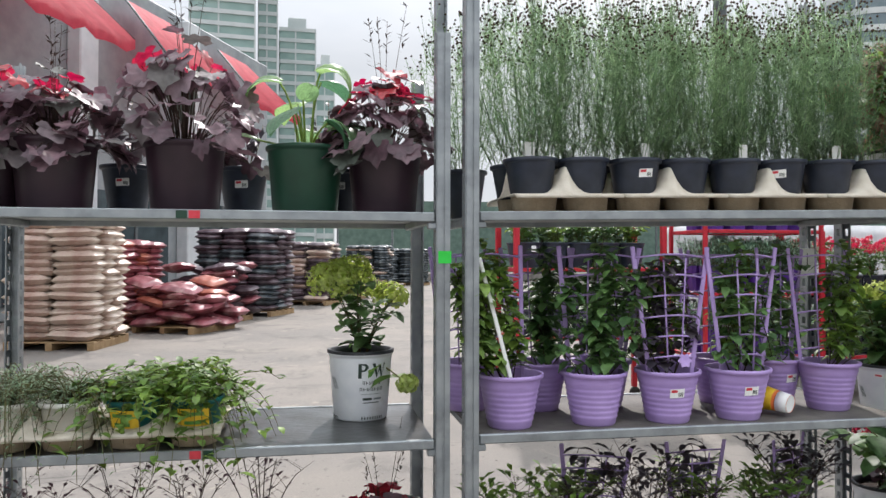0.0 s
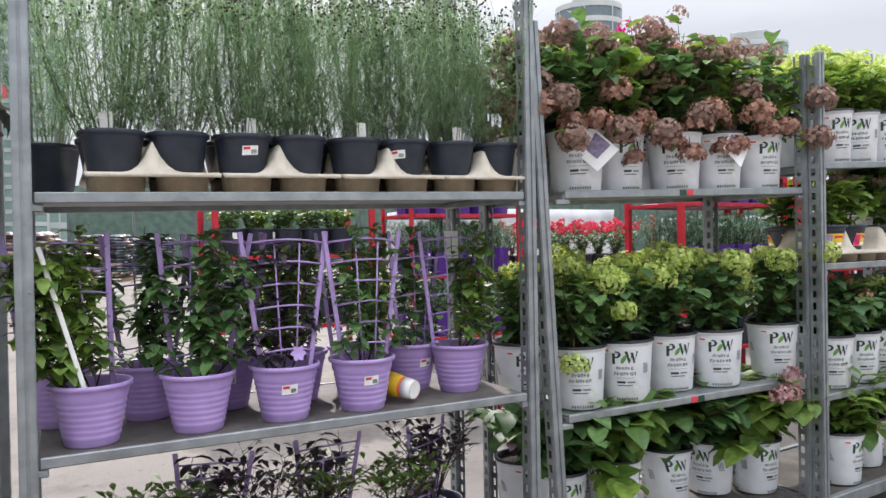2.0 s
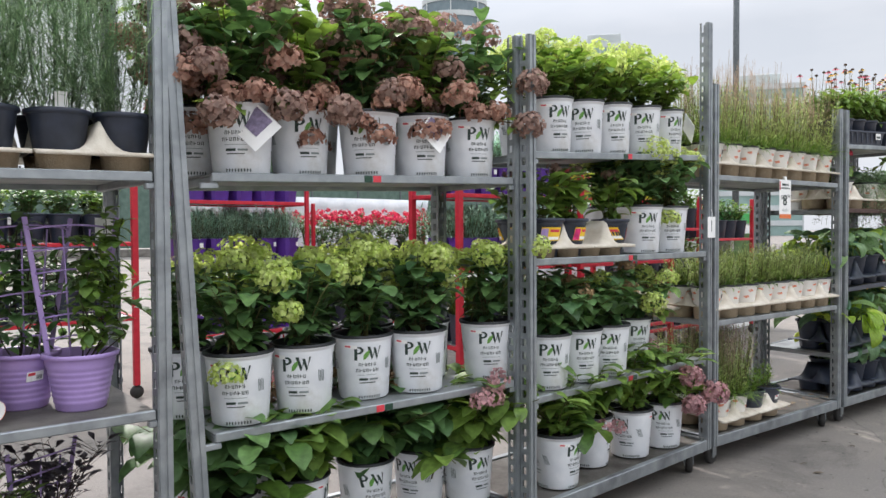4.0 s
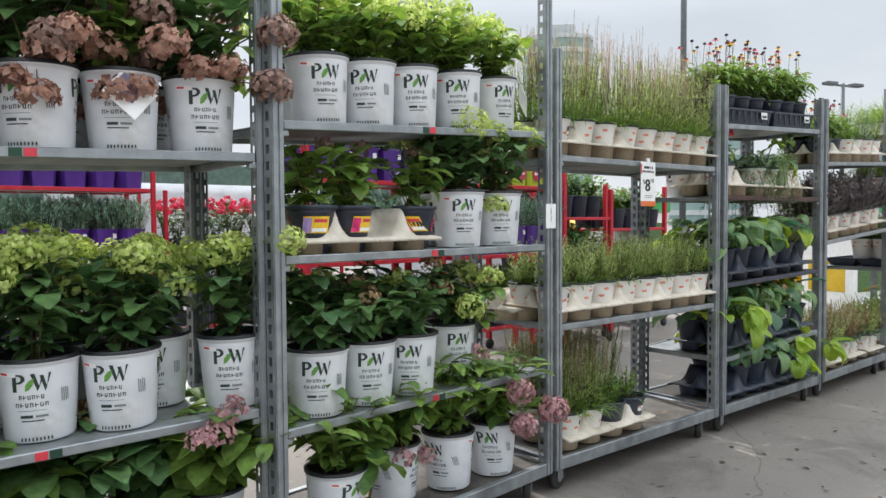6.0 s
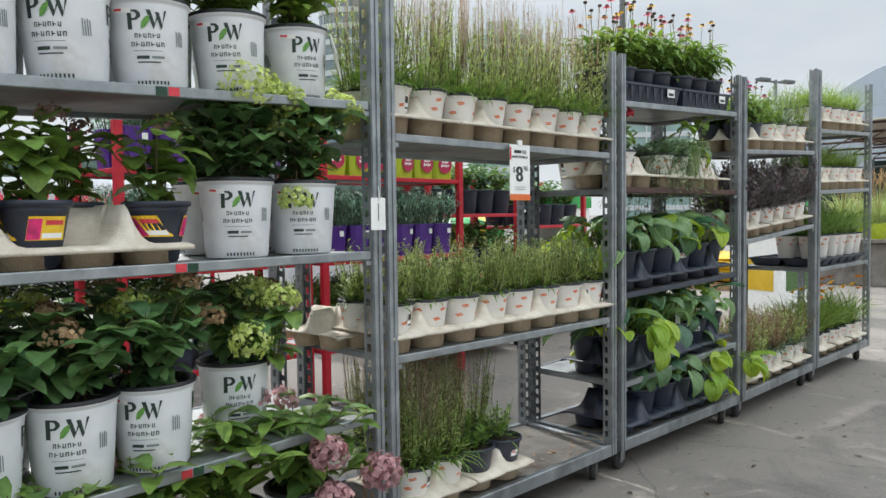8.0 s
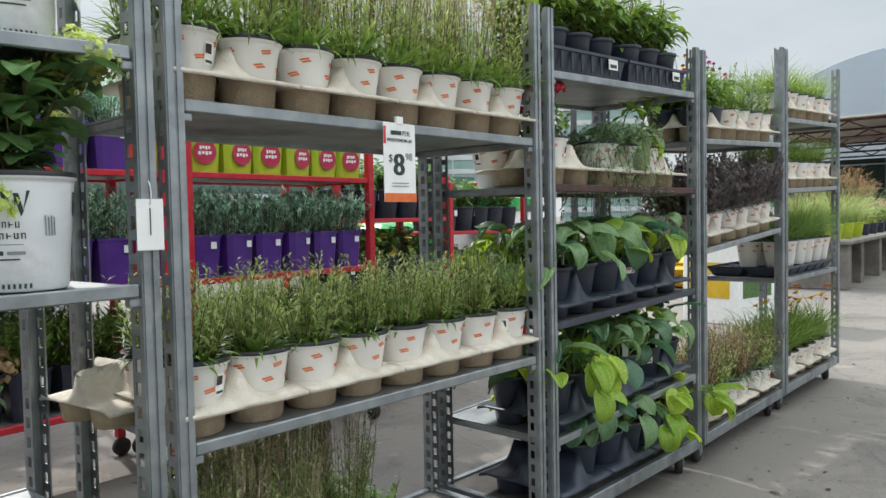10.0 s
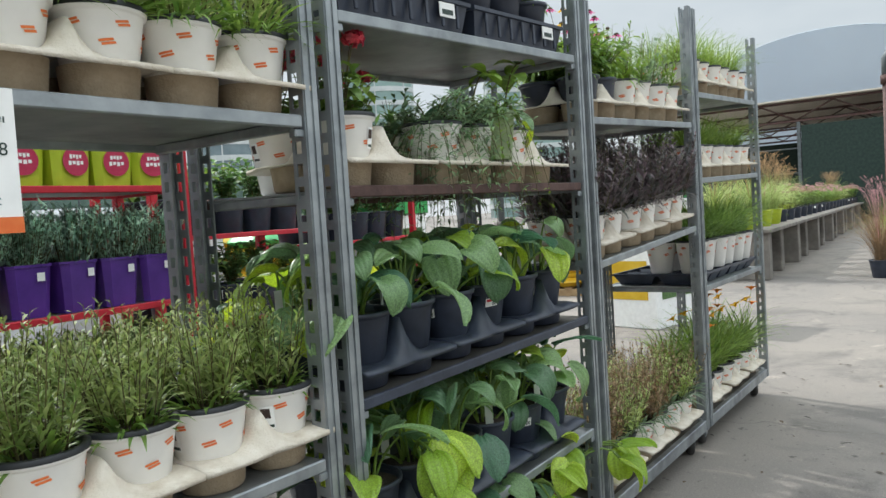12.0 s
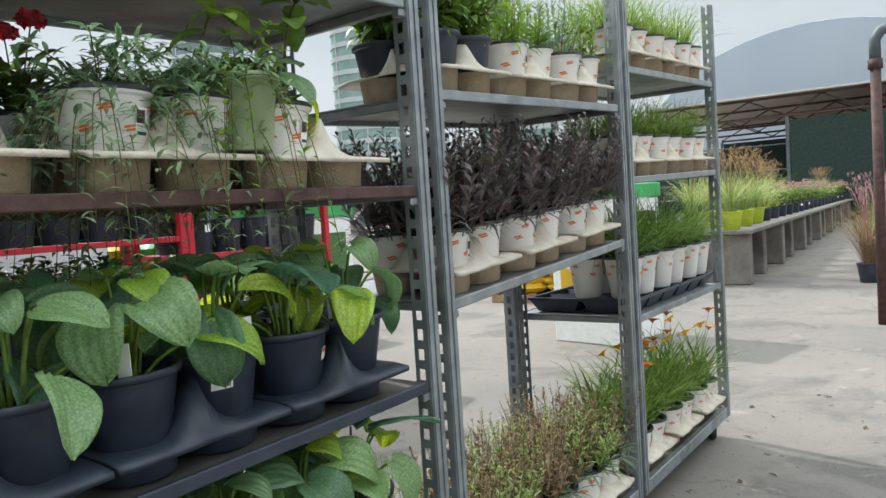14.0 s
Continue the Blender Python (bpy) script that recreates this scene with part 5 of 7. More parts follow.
place("lime_ball", hydrangea(178, 0.3, 0.09, 3, 0.07, LEAF_MID, FL_LIME, None, stems=4, per=6, fl_n=150, fl_size=0.008, droop_heads=0), on(4, 1.03, 0.08, 0.60, 0), "hydrangea stem with a round lime-green head", "plant shoot", "", "hydrangea_shoot")
for k, (uu, vv) in enumerate(((0.287, 0.12), (0.62, 0.2), (0.88, 0.15), (1.13, 0.13))):
    s = k % 2
    place("rose_hydrangea/%d" % s, hydrangea(180 + s, 0.36, 0.25, 6 if s else 2, 0.055, LEAF_MID, FL_ROSE, stems=19, per=12, ll=0.105, lw=0.05, fl_n=70, fl_size=0.011, droop_heads=2 if s else 0), on(4, uu + 0.03, vv, 0.17, 25 * k), "hydrangea with rose-pink heads in a white printed pot", "potted plant", "rose hydrangeas on the base", "potted_hydrangea")
place("picture_pot/0", None, on(4, 0.46, 0.2, 0.17), "young hydrangea in a black pot with yellow label", "potted plant", "", "potted_hydrangea")

# ---- cart five: beardtongue in printed pots ----
U5 = [0.098 + 0.17 * k + (0.004 if k % 2 else 0) for k in range(8)]
for z in (1.531, 0.741):
    for k in range(4):
        carrier(on(5, (U5[2 * k] + U5[2 * k + 1]) / 2, 0.19, z), 2, 2, 0.168, 0.075, 0.07)
BEARD = "beardtongue perennial in an off-white pot with orange print"
for j in range(2):
    for k in range(8):
        s = (k * 3 + j * 2) % 5
        place("tall_beardtongue/%d" % s, spike_plant(200 + s, 0.155, 0.38, 0.115, 26, 28, LEAF_PEN, 0.044, 0.0095, spikes=0.32, tuft=110, tl=0.15, tw=0.008, tuft_mat=LEAF_MID), on(5, U5[k], 0.106 + j * 0.168, 1.534, 37 * k + 20 * j), "tall " + BEARD, "potted plant", "beardtongues", "potted_perennial")
        place("short_beardtongue/%d" % s, spike_plant(210 + s, 0.155, 0.23, 0.1, 26, 22, LEAF_PEN, 0.05, 0.011, tuft=50, tl=0.09, tw=0.012, tuft_mat=LEAF_MID), on(5, U5[k], 0.106 + j * 0.168, 0.744, 41 * k + 10 * j), "short " + BEARD, "potted plant", "beardtongues", "potted_perennial")
for k in range(2):
    carrier(on(5, 0.26 + 0.345 * k, 0.19, 0.168), 2, 2, 0.168, 0.075, 0.07)
for k, (uu, vv) in enumerate(((0.18, 0.106), (0.345, 0.106), (0.18, 0.274), (0.345, 0.274), (0.52, 0.274), (0.70, 0.30), (0.27, 0.44), (0.45, 0.44), (0.62, 0.45))):
    place("leafy_beardtongue/%d" % (k % 4), spike_plant(215 + k % 4, 0.155, 0.36, 0.12, 26, 28, LEAF_PEN, 0.05, 0.01, spikes=0.08, tuft=110, tl=0.15, tw=0.008, tuft_mat=LEAF_MID), on(5, uu, vv, 0.171, 60 * k), "tall " + BEARD, "potted plant", "beardtongues", "potted_perennial")
place("black_pot_perennial", spike_plant(220, 0.15, 0.18, 0.08, 9, 12, LEAF_BRIGHT, 0.05, 0.022, "black", tuft=12), on(5, 0.69, 0.106, 0.171), "bright green young perennial in a black pot", "potted plant", "", "potted_perennial")
place("black_pot_perennial", None, on(5, 0.52, 0.106, 0.171, 90), "bright green young perennial in a black pot", "potted plant", "", "potted_perennial")


def lettering(body, size, mat, parent, at, name="lettering"):
    """Raised flat letters in the built-in font, as a mesh."""
    c = bpy.data.curves.new("letters", "FONT")
    c.body, c.size, c.align_x, c.extrude = body, size, "CENTER", 0.0003
    tmp = new("letters", c)
    d = bpy.data.meshes.new_from_object(tmp.evaluated_get(bpy.context.evaluated_depsgraph_get()))
    bpy.data.objects.remove(tmp)
    d.materials.clear()
    d.materials.append(mat)
    return part(name, d, mat, parent, smooth=False, at=at)


def price_sign(root):
    card = part("card", bevelled(-0.058, -0.001, 0.03, 0.058, 0.001, 0.235, 0.0008), PAPER, root, smooth=False)
    part("orange_foot", Geo().box(-0.058, -0.0022, 0.03, 0.058, -0.0013, 0.053), INK_ORANGE, card, smooth=False)
    part("red_flag", Geo().box(-0.058, -0.0022, 0.18, -0.05, -0.0013, 0.225), INK_RED, card, smooth=False)
    part("brand_bar", Geo().box(-0.032, -0.0022, 0.204, 0.006, -0.0013, 0.215), INK, card, smooth=False)
    lettering("PER", 0.018, INK, card, pose(0.023, -0.0016, 0.203, 90, 0, 0))
    for dx in (-0.0004, 0.0004):
        lettering("PENSTEMON #1", 0.0128, INK, card, pose(dx, -0.0016 - dx * 0.2, 0.186, 90, 0, 0))
    for dx in (-0.003, -0.0015, 0, 0.0015, 0.003):
        lettering("8", 0.08, INK, card, pose(-0.004 + dx, -0.0016 - dx * 0.05, 0.1, 90, 0, 0))
    lettering("$", 0.028, INK, card, pose(-0.034, -0.0016, 0.134, 90, 0, 0))
    lettering("98", 0.026, INK, card, pose(0.032, -0.0016, 0.14, 90, 0, 0))
    part("fine_print", Geo().box(-0.03, -0.0022, 0.078, 0.03, -0.0013, 0.08).box(-0.03, -0.0022, 0.07, 0.03, -0.0013, 0.072), INK_GREY, card, smooth=False, kind="stuff")
    part("clip", bevelled(-0.012, -0.004, 0.232, 0.012, 0.006, 0.252, 0.001), PAPER, root, "clear plastic clip", smooth=False)


place("price_sign", price_sign, on(5, 0.681, -0.012, 1.279, 0, 1.07), "white hanging price card reading 8.98 with orange foot", "price sign", "", "price_sign")


def paper_tag(root):
    part("tag", bevelled(-0.022, -0.0006, -0.085, 0.022, 0.0006, 0.0, 0.0005), PAPER, root, smooth=False)
    part("string", Geo().tube(curve((0, -0.001, -0.01), (0.004, -0.006, 0.01), (0.0, 0.001, 0.03), 5), 0.001, 0.001, 4), PAPER, root)
    part("pen_mark", Geo().box(-0.001, -0.0016, -0.06, 0.001, -0.0008, -0.015), INK, root, smooth=False)


place("paper_tag", paper_tag, on(4, 1.397, -0.012, 1.315, -14, 1.25), "white paper tag tied to the cart post", "tag", "", "paper_tag")
place("green_tape", lambda root: part("tape", Geo().box(-0.019, -0.0026, -0.018, 0.019, 0.012, 0.018), material("green_tape", rgb("1fc43c"), rgb("2ad04a"), 0.4), root, smooth=False), on(1, 1.373, -0.0035, 1.262), "bright green tape round the cart post", "tape", "", "tape_mark")


def bare_carrier(root):
    carrier_parts(root, 2, 2, 0.165, 0.07, 0.09)


place("empty_carrier", bare_carrier, on(5, 0.07, 0.40, 0.747, 8, 0.85) @ pose(0, 0, 0, 0, -3, 0), "empty cream moulded-fibre pot carrier, tilted", "pot carrier", "", "pot_carrier")

# ---- cart six: coneflowers, mixed pots and hostas ----


def nursery_tray(m, nx=3, w=0.56, d=0.3, label="black plastic nursery tray with wells"):
    def build(root):
        g = Geo()
        n = nx
        g.box(-w / 2, -d / 2, 0.05, w / 2, -d / 2 + 0.012, 0.062).box(-w / 2, d / 2 - 0.012, 0.05, w / 2, d / 2, 0.062)
        g.box(-w / 2, -d / 2 + 0.012, 0.05, -w / 2 + 0.012, d / 2 - 0.012, 0.062).box(w / 2 - 0.012, -d / 2 + 0.012, 0.05, w / 2, d / 2 - 0.012, 0.062)
        part("rim", g, BLACK_POT, root, smooth=False)
        for i in range(n):
            for j in range(2):
                cx, cy = -w / 2 + (i + 0.5) * w / n, -d / 2 + (j + 0.5) * d / 2
                a, b = w / n / 2 - 0.004, d / 4 - 0.004
                v = [(cx + sx * a * k, cy + sy * b * k, z) for z, k in ((0.056, 1.0), (0.0, 0.72)) for sx, sy in ((-1, -1), (1, -1), (1, 1), (-1, 1))]
                part("well", Geo().add(v, [(0, 1, 5, 4), (1, 2, 6, 5), (2, 3, 7, 6), (3, 0, 4, 7), (4, 5, 6, 7)]), BLACK_POT, root, smooth=False)
    return place("nursery_tray/%d%.2f" % (nx, w), build, m, label, "tray", "nursery trays", "nursery_tray")


def deep_tray(root):
    """Open black carrying tray with sloping ribbed walls and a rolled rim."""
    w, d, h, t = 0.27, 0.175, 0.10, 0.004
    ring = []
    for z, k in ((0.0, 0.92), (h - 0.012, 0.985), (h - 0.011, 1.02), (h, 1.02), (h, 0.985), (0.006, 0.91)):
        ring += [(sx * w * k, sy * (d - w * (1 - k)), z) for sx, sy in ((-1, -1), (1, -1), (1, 1), (-1, 1))]
    f = [(i * 4 + j, i * 4 + (j + 1) % 4, i * 4 + 4 + (j + 1) % 4, i * 4 + 4 + j) for i in range(5) for j in range(4)]
    part("tray_body", Geo().add(ring, f + [(3, 2, 1, 0), (20, 21, 22, 23)]), BLACK_POT, root, smooth=False)
    for k in range(7):
        x = -0.21 + k * 0.07
        part("rib", bevelled(x - 0.006, -d - t + 0.0005, 0.02, x + 0.006, -d + 0.004, h - 0.014, 0.002), BLACK_POT, root, smooth=False)
    st = part("price_sticker", Geo().box(0.12, -d - 0.0072, 0.045, 0.19, -d - 0.0046, 0.085), PAPER, root, smooth=False)
    part("bar_code", Geo().box(0.13, -d - 0.0082, 0.052, 0.18, -d - 0.0073, 0.066), INK, st, smooth=False, kind="stuff")


for k, uu in enumerate((0.345, 0.915)):
    place("deep_tray", deep_tray, on(6, uu, 0.2, 1.841), "deep black plastic carrying tray full of potted coneflowers", "tray", "deep trays", "carrying_tray")
for k in range(12):
    s = k % 3
    place("coneflower/%d" % s, coneflower(230 + s, 0.15, 0.37, 6, s), on(6, 0.175 + (k % 6) * 0.17 + (0.06 if k % 6 > 2 else 0.0), 0.118 + 0.165 * (k // 6), 1.85, 50 * k), "coneflower with orange and red blooms in a black pot", "potted plant", "coneflowers", "potted_coneflower")
for k in range(3):
    carrier(on(6, 0.22 + k * 0.37, 0.19, 1.394), 2, 2, 0.168, 0.07, 0.085)


def weeper(seed, fall):
    def build(root):
        printed_pot(root, seed)
        sg, lg = trailing(seed, 0.16, 64, 0.22, LEAF_FERN, 0.04, 0.0085, 26, fall, 0.05)
        part("stemwork", sg, STEM, root, kind="stuff")
        part("foliage", lg, LEAF_FERN, root, kind="stuff")
    return build


def red_perennial(seed):
    """Leafy perennial in a printed pot with a few loose red flower heads on stalks."""
    def build(root):
        rnd = random.Random(seed)
        printed_pot(root, seed)
        sg, lg, tips = bush(seed, 0.155, 0.17, 0.11, 14, 9, 0.06, 0.03, "ovate", 1.0)
        part("stemwork", sg, STEM, root, kind="stuff")
        part("foliage", lg, LEAF_MID, root, kind="stuff")
        for k in range(4):
            a, rr, z = rnd.uniform(0, 6.28), rnd.uniform(0.03, 0.09), 0.155 + rnd.uniform(0.2, 0.29)
            x, y = rr * math.cos(a), rr * math.sin(a)
            part("flower_stalk", Geo().tube(curve((0, 0, 0.15), (x * 0.5, y * 0.5, 0.28), (x, y, z), 5), 0.002, 0.0014, 4), STEM, root)
            part("flower_head", florets(Geo(), (0, 0, 0), 0.026, 34, 0.013, rnd, 0.7), FL_RED, root, at=pose(x, y, z))
    return build


for k, (uu, vv) in enumerate(((0.136, 0.106), (0.35, 0.44), (0.52, 0.45), (0.20, 0.42))):
    place("red_perennial/%d" % (k % 2), red_perennial(235 + k % 2), on(6, uu, vv, 1.397, 80 * k), "leafy perennial with red flowers in a printed pot", "potted plant", "red perennials", "potted_perennial")
for k, (uu, vv) in enumerate(((0.506, 0.106), (0.674, 0.106), (0.59, 0.274))):
    place("weeping/%d" % (k % 2), weeper(240 + k % 2, 0.34), on(6, uu, vv, 1.397, 70 * k), "feathery trailing plant in a printed pot", "potted plant", "trailing plants in printed pots", "potted_trailing_plant")
for k, (uu, vv) in enumerate(((0.876, 0.106), (0.876, 0.274))):
    place("mixed_leaf/%d" % k, hosta(250 + k, 0.155, 6, 0.10, 0.3, "printed", None, 0.08), on(6, uu, vv, 1.397, 33 * k), "small hosta in an off-white printed pot", "potted plant", "hostas", "potted_hosta")
for k, (uu, vv) in enumerate(((1.10, 0.40), (0.75, 0.45), (0.304, 0.274))):
    place("mixed_black/%d" % (k % 2), spike_plant(255 + k % 2, 0.15, 0.2, 0.09, 8, 9, LEAF_DARK, 0.07, 0.03, "black", tuft=12), on(6, uu, vv, 1.397, 20 * k), "dark green perennial in a black pot", "potted plant", "", "potted_perennial")
SAGE_POT = material("sage_pot_plastic", rgb("93a37c"), rgb("a6b48f"), 0.45, scale=10, bump=0.04)


def sage_plant(root):
    pot_shell(root, 0.055, 0.072, 0.15, SAGE_POT, 22, soil=0.02)
    sg, lg = trailing(249, 0.14, 30, 0.2, LEAF_BRIGHT, 0.03, 0.009, 22, 0.4, 0.06)
    part("stemwork", sg, STEM, root, kind="stuff")
    part("foliage", lg, LEAF_BRIGHT, root, kind="stuff")


place("sage_plant", sage_plant, on(6, 0.78, 0.075, 1.47), "trailing bright green plant in a pale sage pot", "potted plant", "", "potted_trailing_plant")
HL = "green hosta in a round black nursery pot"
for z, n, tag in ((0.869, 7, ""), (0.494, 7, ""), (0.172, 6, " on the base")):
    for k in range(3):
        carrier(on(6, 0.235 + k * 0.365, 0.195, z), 2, 2, 0.178, 0.065, 0.10, "black plastic pot carrier with cusped ridges", BLACK_POT)
    for k in range(12):
        uu, vv = 0.146 + (k % 6 // 2) * 0.365 + (k % 2) * 0.178, 0.106 + (k // 6) * 0.178
        if z < 0.3 and k % 6 == 0:
            continue
        s = (k * 2 + int(z * 10)) % 6
        place("hosta/%d" % s, hosta(260 + s, 0.155, 9, 0.15, 0.2, "round", reach=0.13), on(6, uu, vv, z + 0.012, 61 * k + 200 * z), HL + tag, "potted plant", "hostas", "potted_hosta")
place("lime_hosta", hosta(270, 0.14, 8, 0.15, 1.0), on(6, 0.10, 0.33, 0.881), "lime-green hosta in a black nursery pot", "potted plant", "hostas", "potted_hosta")
place("teal_hosta", hosta(271, 0.145, 6, 0.09, 0.3, "teal", None, 0.08), on(5, 1.36, 0.40, 0.80), "small hosta in a teal pot", "potted plant", "hostas", "potted_hosta")

# ---- cart seven ----
for k in range(3):
    carrier(on(7, 0.24 + k * 0.39, 0.19, 1.70), 2, 2, 0.168, 0.075, 0.07)
    carrier(on(7, 0.24 + k * 0.39, 0.19, 1.17), 2, 2, 0.168, 0.075, 0.07)
    carrier(on(7, 0.24 + k * 0.39, 0.19, 0.168), 2, 2, 0.168, 0.07, 0.03)
    for i in range(2):
        for j in range(2):
            uu, vv, q = 0.156 + k * 0.39 + i * 0.168, 0.106 + 0.168 * j, (k * 2 + i + j) % 3
            if k == 0:
                place("leafy_black/%d" % (i + j), coneflower(280 + i + j, 0.15, 0.3, 4, 2), on(7, uu, vv, 1.703, 80 * j), "leafy perennial in a black pot with price sticker", "potted plant", "mixed perennials", "potted_perennial")
            else:
                place("leafy_white/%d" % q, spike_plant(285 + q, 0.155, 0.26, 0.1, 12, 14, (LEAF_MID, LEAF_GREY, LEAF_BRIGHT)[q], 0.06, 0.016, tuft=30, tl=0.12, tw=0.012), on(7, uu, vv, 1.703, 50 * i), "leafy perennial in an off-white printed pot", "potted plant", "mixed perennials", "potted_perennial")
            place("dark_stonecrop/%d" % q, spike_plant(290 + q, 0.155, 0.31, 0.2, 32, 28, LEAF_DUSK, 0.062, 0.02, tuft=44, tl=0.15, tw=0.012, tuft_mat=LEAF_DUSK), on(7, uu, vv, 1.173, 70 * (i + j)), "dark purple-leaved perennial in a white printed pot", "potted plant", "dark perennials", "potted_perennial")
            place("variegated/%d" % q, spike_plant(295 + q, 0.155, 0.27, 0.17, 34, 20, (LEAF_BROWN, LEAF_PEN, LEAF_BROWN)[q], 0.045, 0.014, tuft=60, tl=0.13, tw=0.012, tuft_mat=LEAF_GREY), on(7, uu, vv, 0.171, 40 * (i + 2 * j)), "grey and brown half-dried bushy perennial", "potted plant", "half-dried perennials", "potted_perennial")
place("coneflower/1", None, on(7, 0.8, 0.42, 1.703), "coneflower with red blooms in a black pot", "potted plant", "coneflowers", "potted_coneflower")
place("coneflower/0", None, on(7, 1.1, 0.40, 1.703), "coneflower with orange blooms in a black pot", "potted plant", "coneflowers", "potted_coneflower")

# ---- cart eight: grasses and daylilies ----
nursery_tray(on(8, 0.35, 0.28, 0.844), 3, 0.56, 0.5)
nursery_tray(on(8, 0.92, 0.28, 0.844), 3, 0.56, 0.5)
for z, hh, lab in ((1.93, 0.27, "fine grass"), (1.44, 0.25, "fine grass"), (0.90, 0.34, "arching grass"), (0.168, 0.36, "daylily")):
    for k in range(3):
        if z != 0.90:
            carrier(on(8, 0.24 + k * 0.39, 0.19, z), 2, 2, 0.168, 0.075, 0.07)
        for i in range(2):
            for j in range(2):
                uu, vv = 0.156 + k * 0.39 + i * 0.168, 0.106 + 0.168 * j
                q = (k + i + j) % 3
                if lab == "daylily":
                    place("daylily/%d" % q, grass_plant(310 + q, 0.155, hh, 70, LEAF_GRASS, 0.7, 0.010, "printed", 1.5, 1 if q else 2, FL_YELLOW if q else FL_ORANGE), on(8, uu, vv, z + 0.003, 10 * k), "daylily with yellow flowers in a white printed pot", "potted plant", "daylilies", "potted_daylily")
                else:
                    place("%s/%d" % (lab.replace(" ", "_"), q), grass_plant(320 + q + int(100 * hh), 0.155, hh, 110, LEAF_GRASS if lab[0] == "f" else LEAF_MID, 0.8, 0.0045 if lab[0] == "f" else 0.007, "printed", 1.6), on(8, uu, vv, z + 0.003, 35 * k), lab + " clump in a white printed pot", "potted plant", "ornamental grasses", "potted_grass")

# ---- red racks behind the row ----
def rack(x0, x1, y, z_list, top, label, depth=0.6, turn=0.0, w=0.045):
    """Red-painted steel rack: four tube posts, rails and slatted shelves."""
    m = pose(x0, y, 0, 0, 0, turn)
    root = thing("display_rack", label, "rack", m, "red display racks")
    L = x1 - x0
    for px in (0.0, L - w):
        for py in (0.0, depth - w):
            part("post", bevelled(px, py, 0.1, px + w, py + w, top, 0.004), RED_STEEL, root, smooth=False)
    for z in z_list:
        sh = part("shelf", Geo().box(0.046, 0.046, z - 0.018, L - 0.046, depth - 0.046, z - 0.004), SHELF, root, smooth=False)
        for py in (0.008, depth - 0.038):
            part("rail", bevelled(0.0455, py, z - 0.03, L - 0.0455, py + 0.03, z, 0.003), RED_STEEL, sh, smooth=False)
        for px in (0.008, L - 0.038):
            part("rail", bevelled(px, 0.0455, z - 0.03, px + 0.03, depth - 0.0455, z, 0.003), RED_STEEL, sh, smooth=False)
    for px in (0.02, L - 0.02):
        for py in (0.03, depth - 0.03):
            part("wheel", Geo().lathe([(0.0, -0.015), (0.045, -0.015), (0.05, -0.008), (0.05, 0.008), (0.045, 0.015), (0.0, 0.015)], 16), RUBBER, root, at=pose(px, py, 0.05, 90, 0, 0))
    return m


def square_pot(root, w0, w1, h, mat):
    g, ring = Geo(), []
    for z, w in ((0.0, w0), (h - 0.012, w1 - 0.002), (h - 0.011, w1 + 0.003), (h, w1 + 0.003), (h, w1 - 0.003), (h - 0.02, w1 - 0.005)):
        c = 0.3 * w
        ring.append([(w, w - c, z), (w - c, w, z), (-w + c, w, z), (-w, w - c, z), (-w, -w + c, z), (-w + c, -w, z), (w - c, -w, z), (w, -w + c, z)])
    v = [p for r in ring for p in r]
    f = [(i * 8 + j, i * 8 + (j + 1) % 8, (i + 1) * 8 + (j + 1) % 8, (i + 1) * 8 + j) for i in range(5) for j in range(8)]
    p = part("pot", g.add(v, f + [tuple(range(7, -1, -1))]), mat, root, smooth=False)
    part("soil", Geo().lathe([(0.0, h - 0.016), (w1 - 0.008, h - 0.02)], 10), SOIL, root)
    return p


def rosemary(seed, mat=None, h=0.27, pot=None, w=0.015):
    def build(root):
        p = square_pot(root, 0.072, 0.09, 0.22, pot or PURPLE_POT)
        part("tag", Geo().box(0.02, -0.094, 0.15, 0.05, -0.0925, 0.185), PAPER, p, "white tag", smooth=False)
        rnd = random.Random(seed)
        lg, sg = Geo(), Geo()
        for i in range(58):
            a, rr = rnd.uniform(0, 6.28), 0.155 * math.sqrt(rnd.random())
            pts = curve((rr * 0.6 * math.cos(a), rr * 0.6 * math.sin(a), 0.2), (rr * math.cos(a), rr * math.sin(a), 0.2 + h * 0.5), (rr * 1.15 * math.cos(a), rr * 1.15 * math.sin(a), 0.2 + h * rnd.uniform(0.6, 1.0)), 4)
            sg.tube(pts, 0.002, 0.001, 3)
            for k in range(18):
                u = (k + 0.5) / 18
                j = min(int(u * 3), 2)
                q = Vector(pts[j]).lerp(Vector(pts[j + 1]), u * 3 - j)
                lg.leaf(tuple(q), rnd.uniform(0, 6.28), rnd.uniform(-0.2, 0.9), rnd.uniform(0.035, 0.06), w * 0.9, 0.5, 1, 0.0, "grass")
        part("stemwork", sg, STEM, root, kind="stuff")
        part("foliage", lg, mat or LEAF_ROSEMARY, root, kind="stuff")
    return build


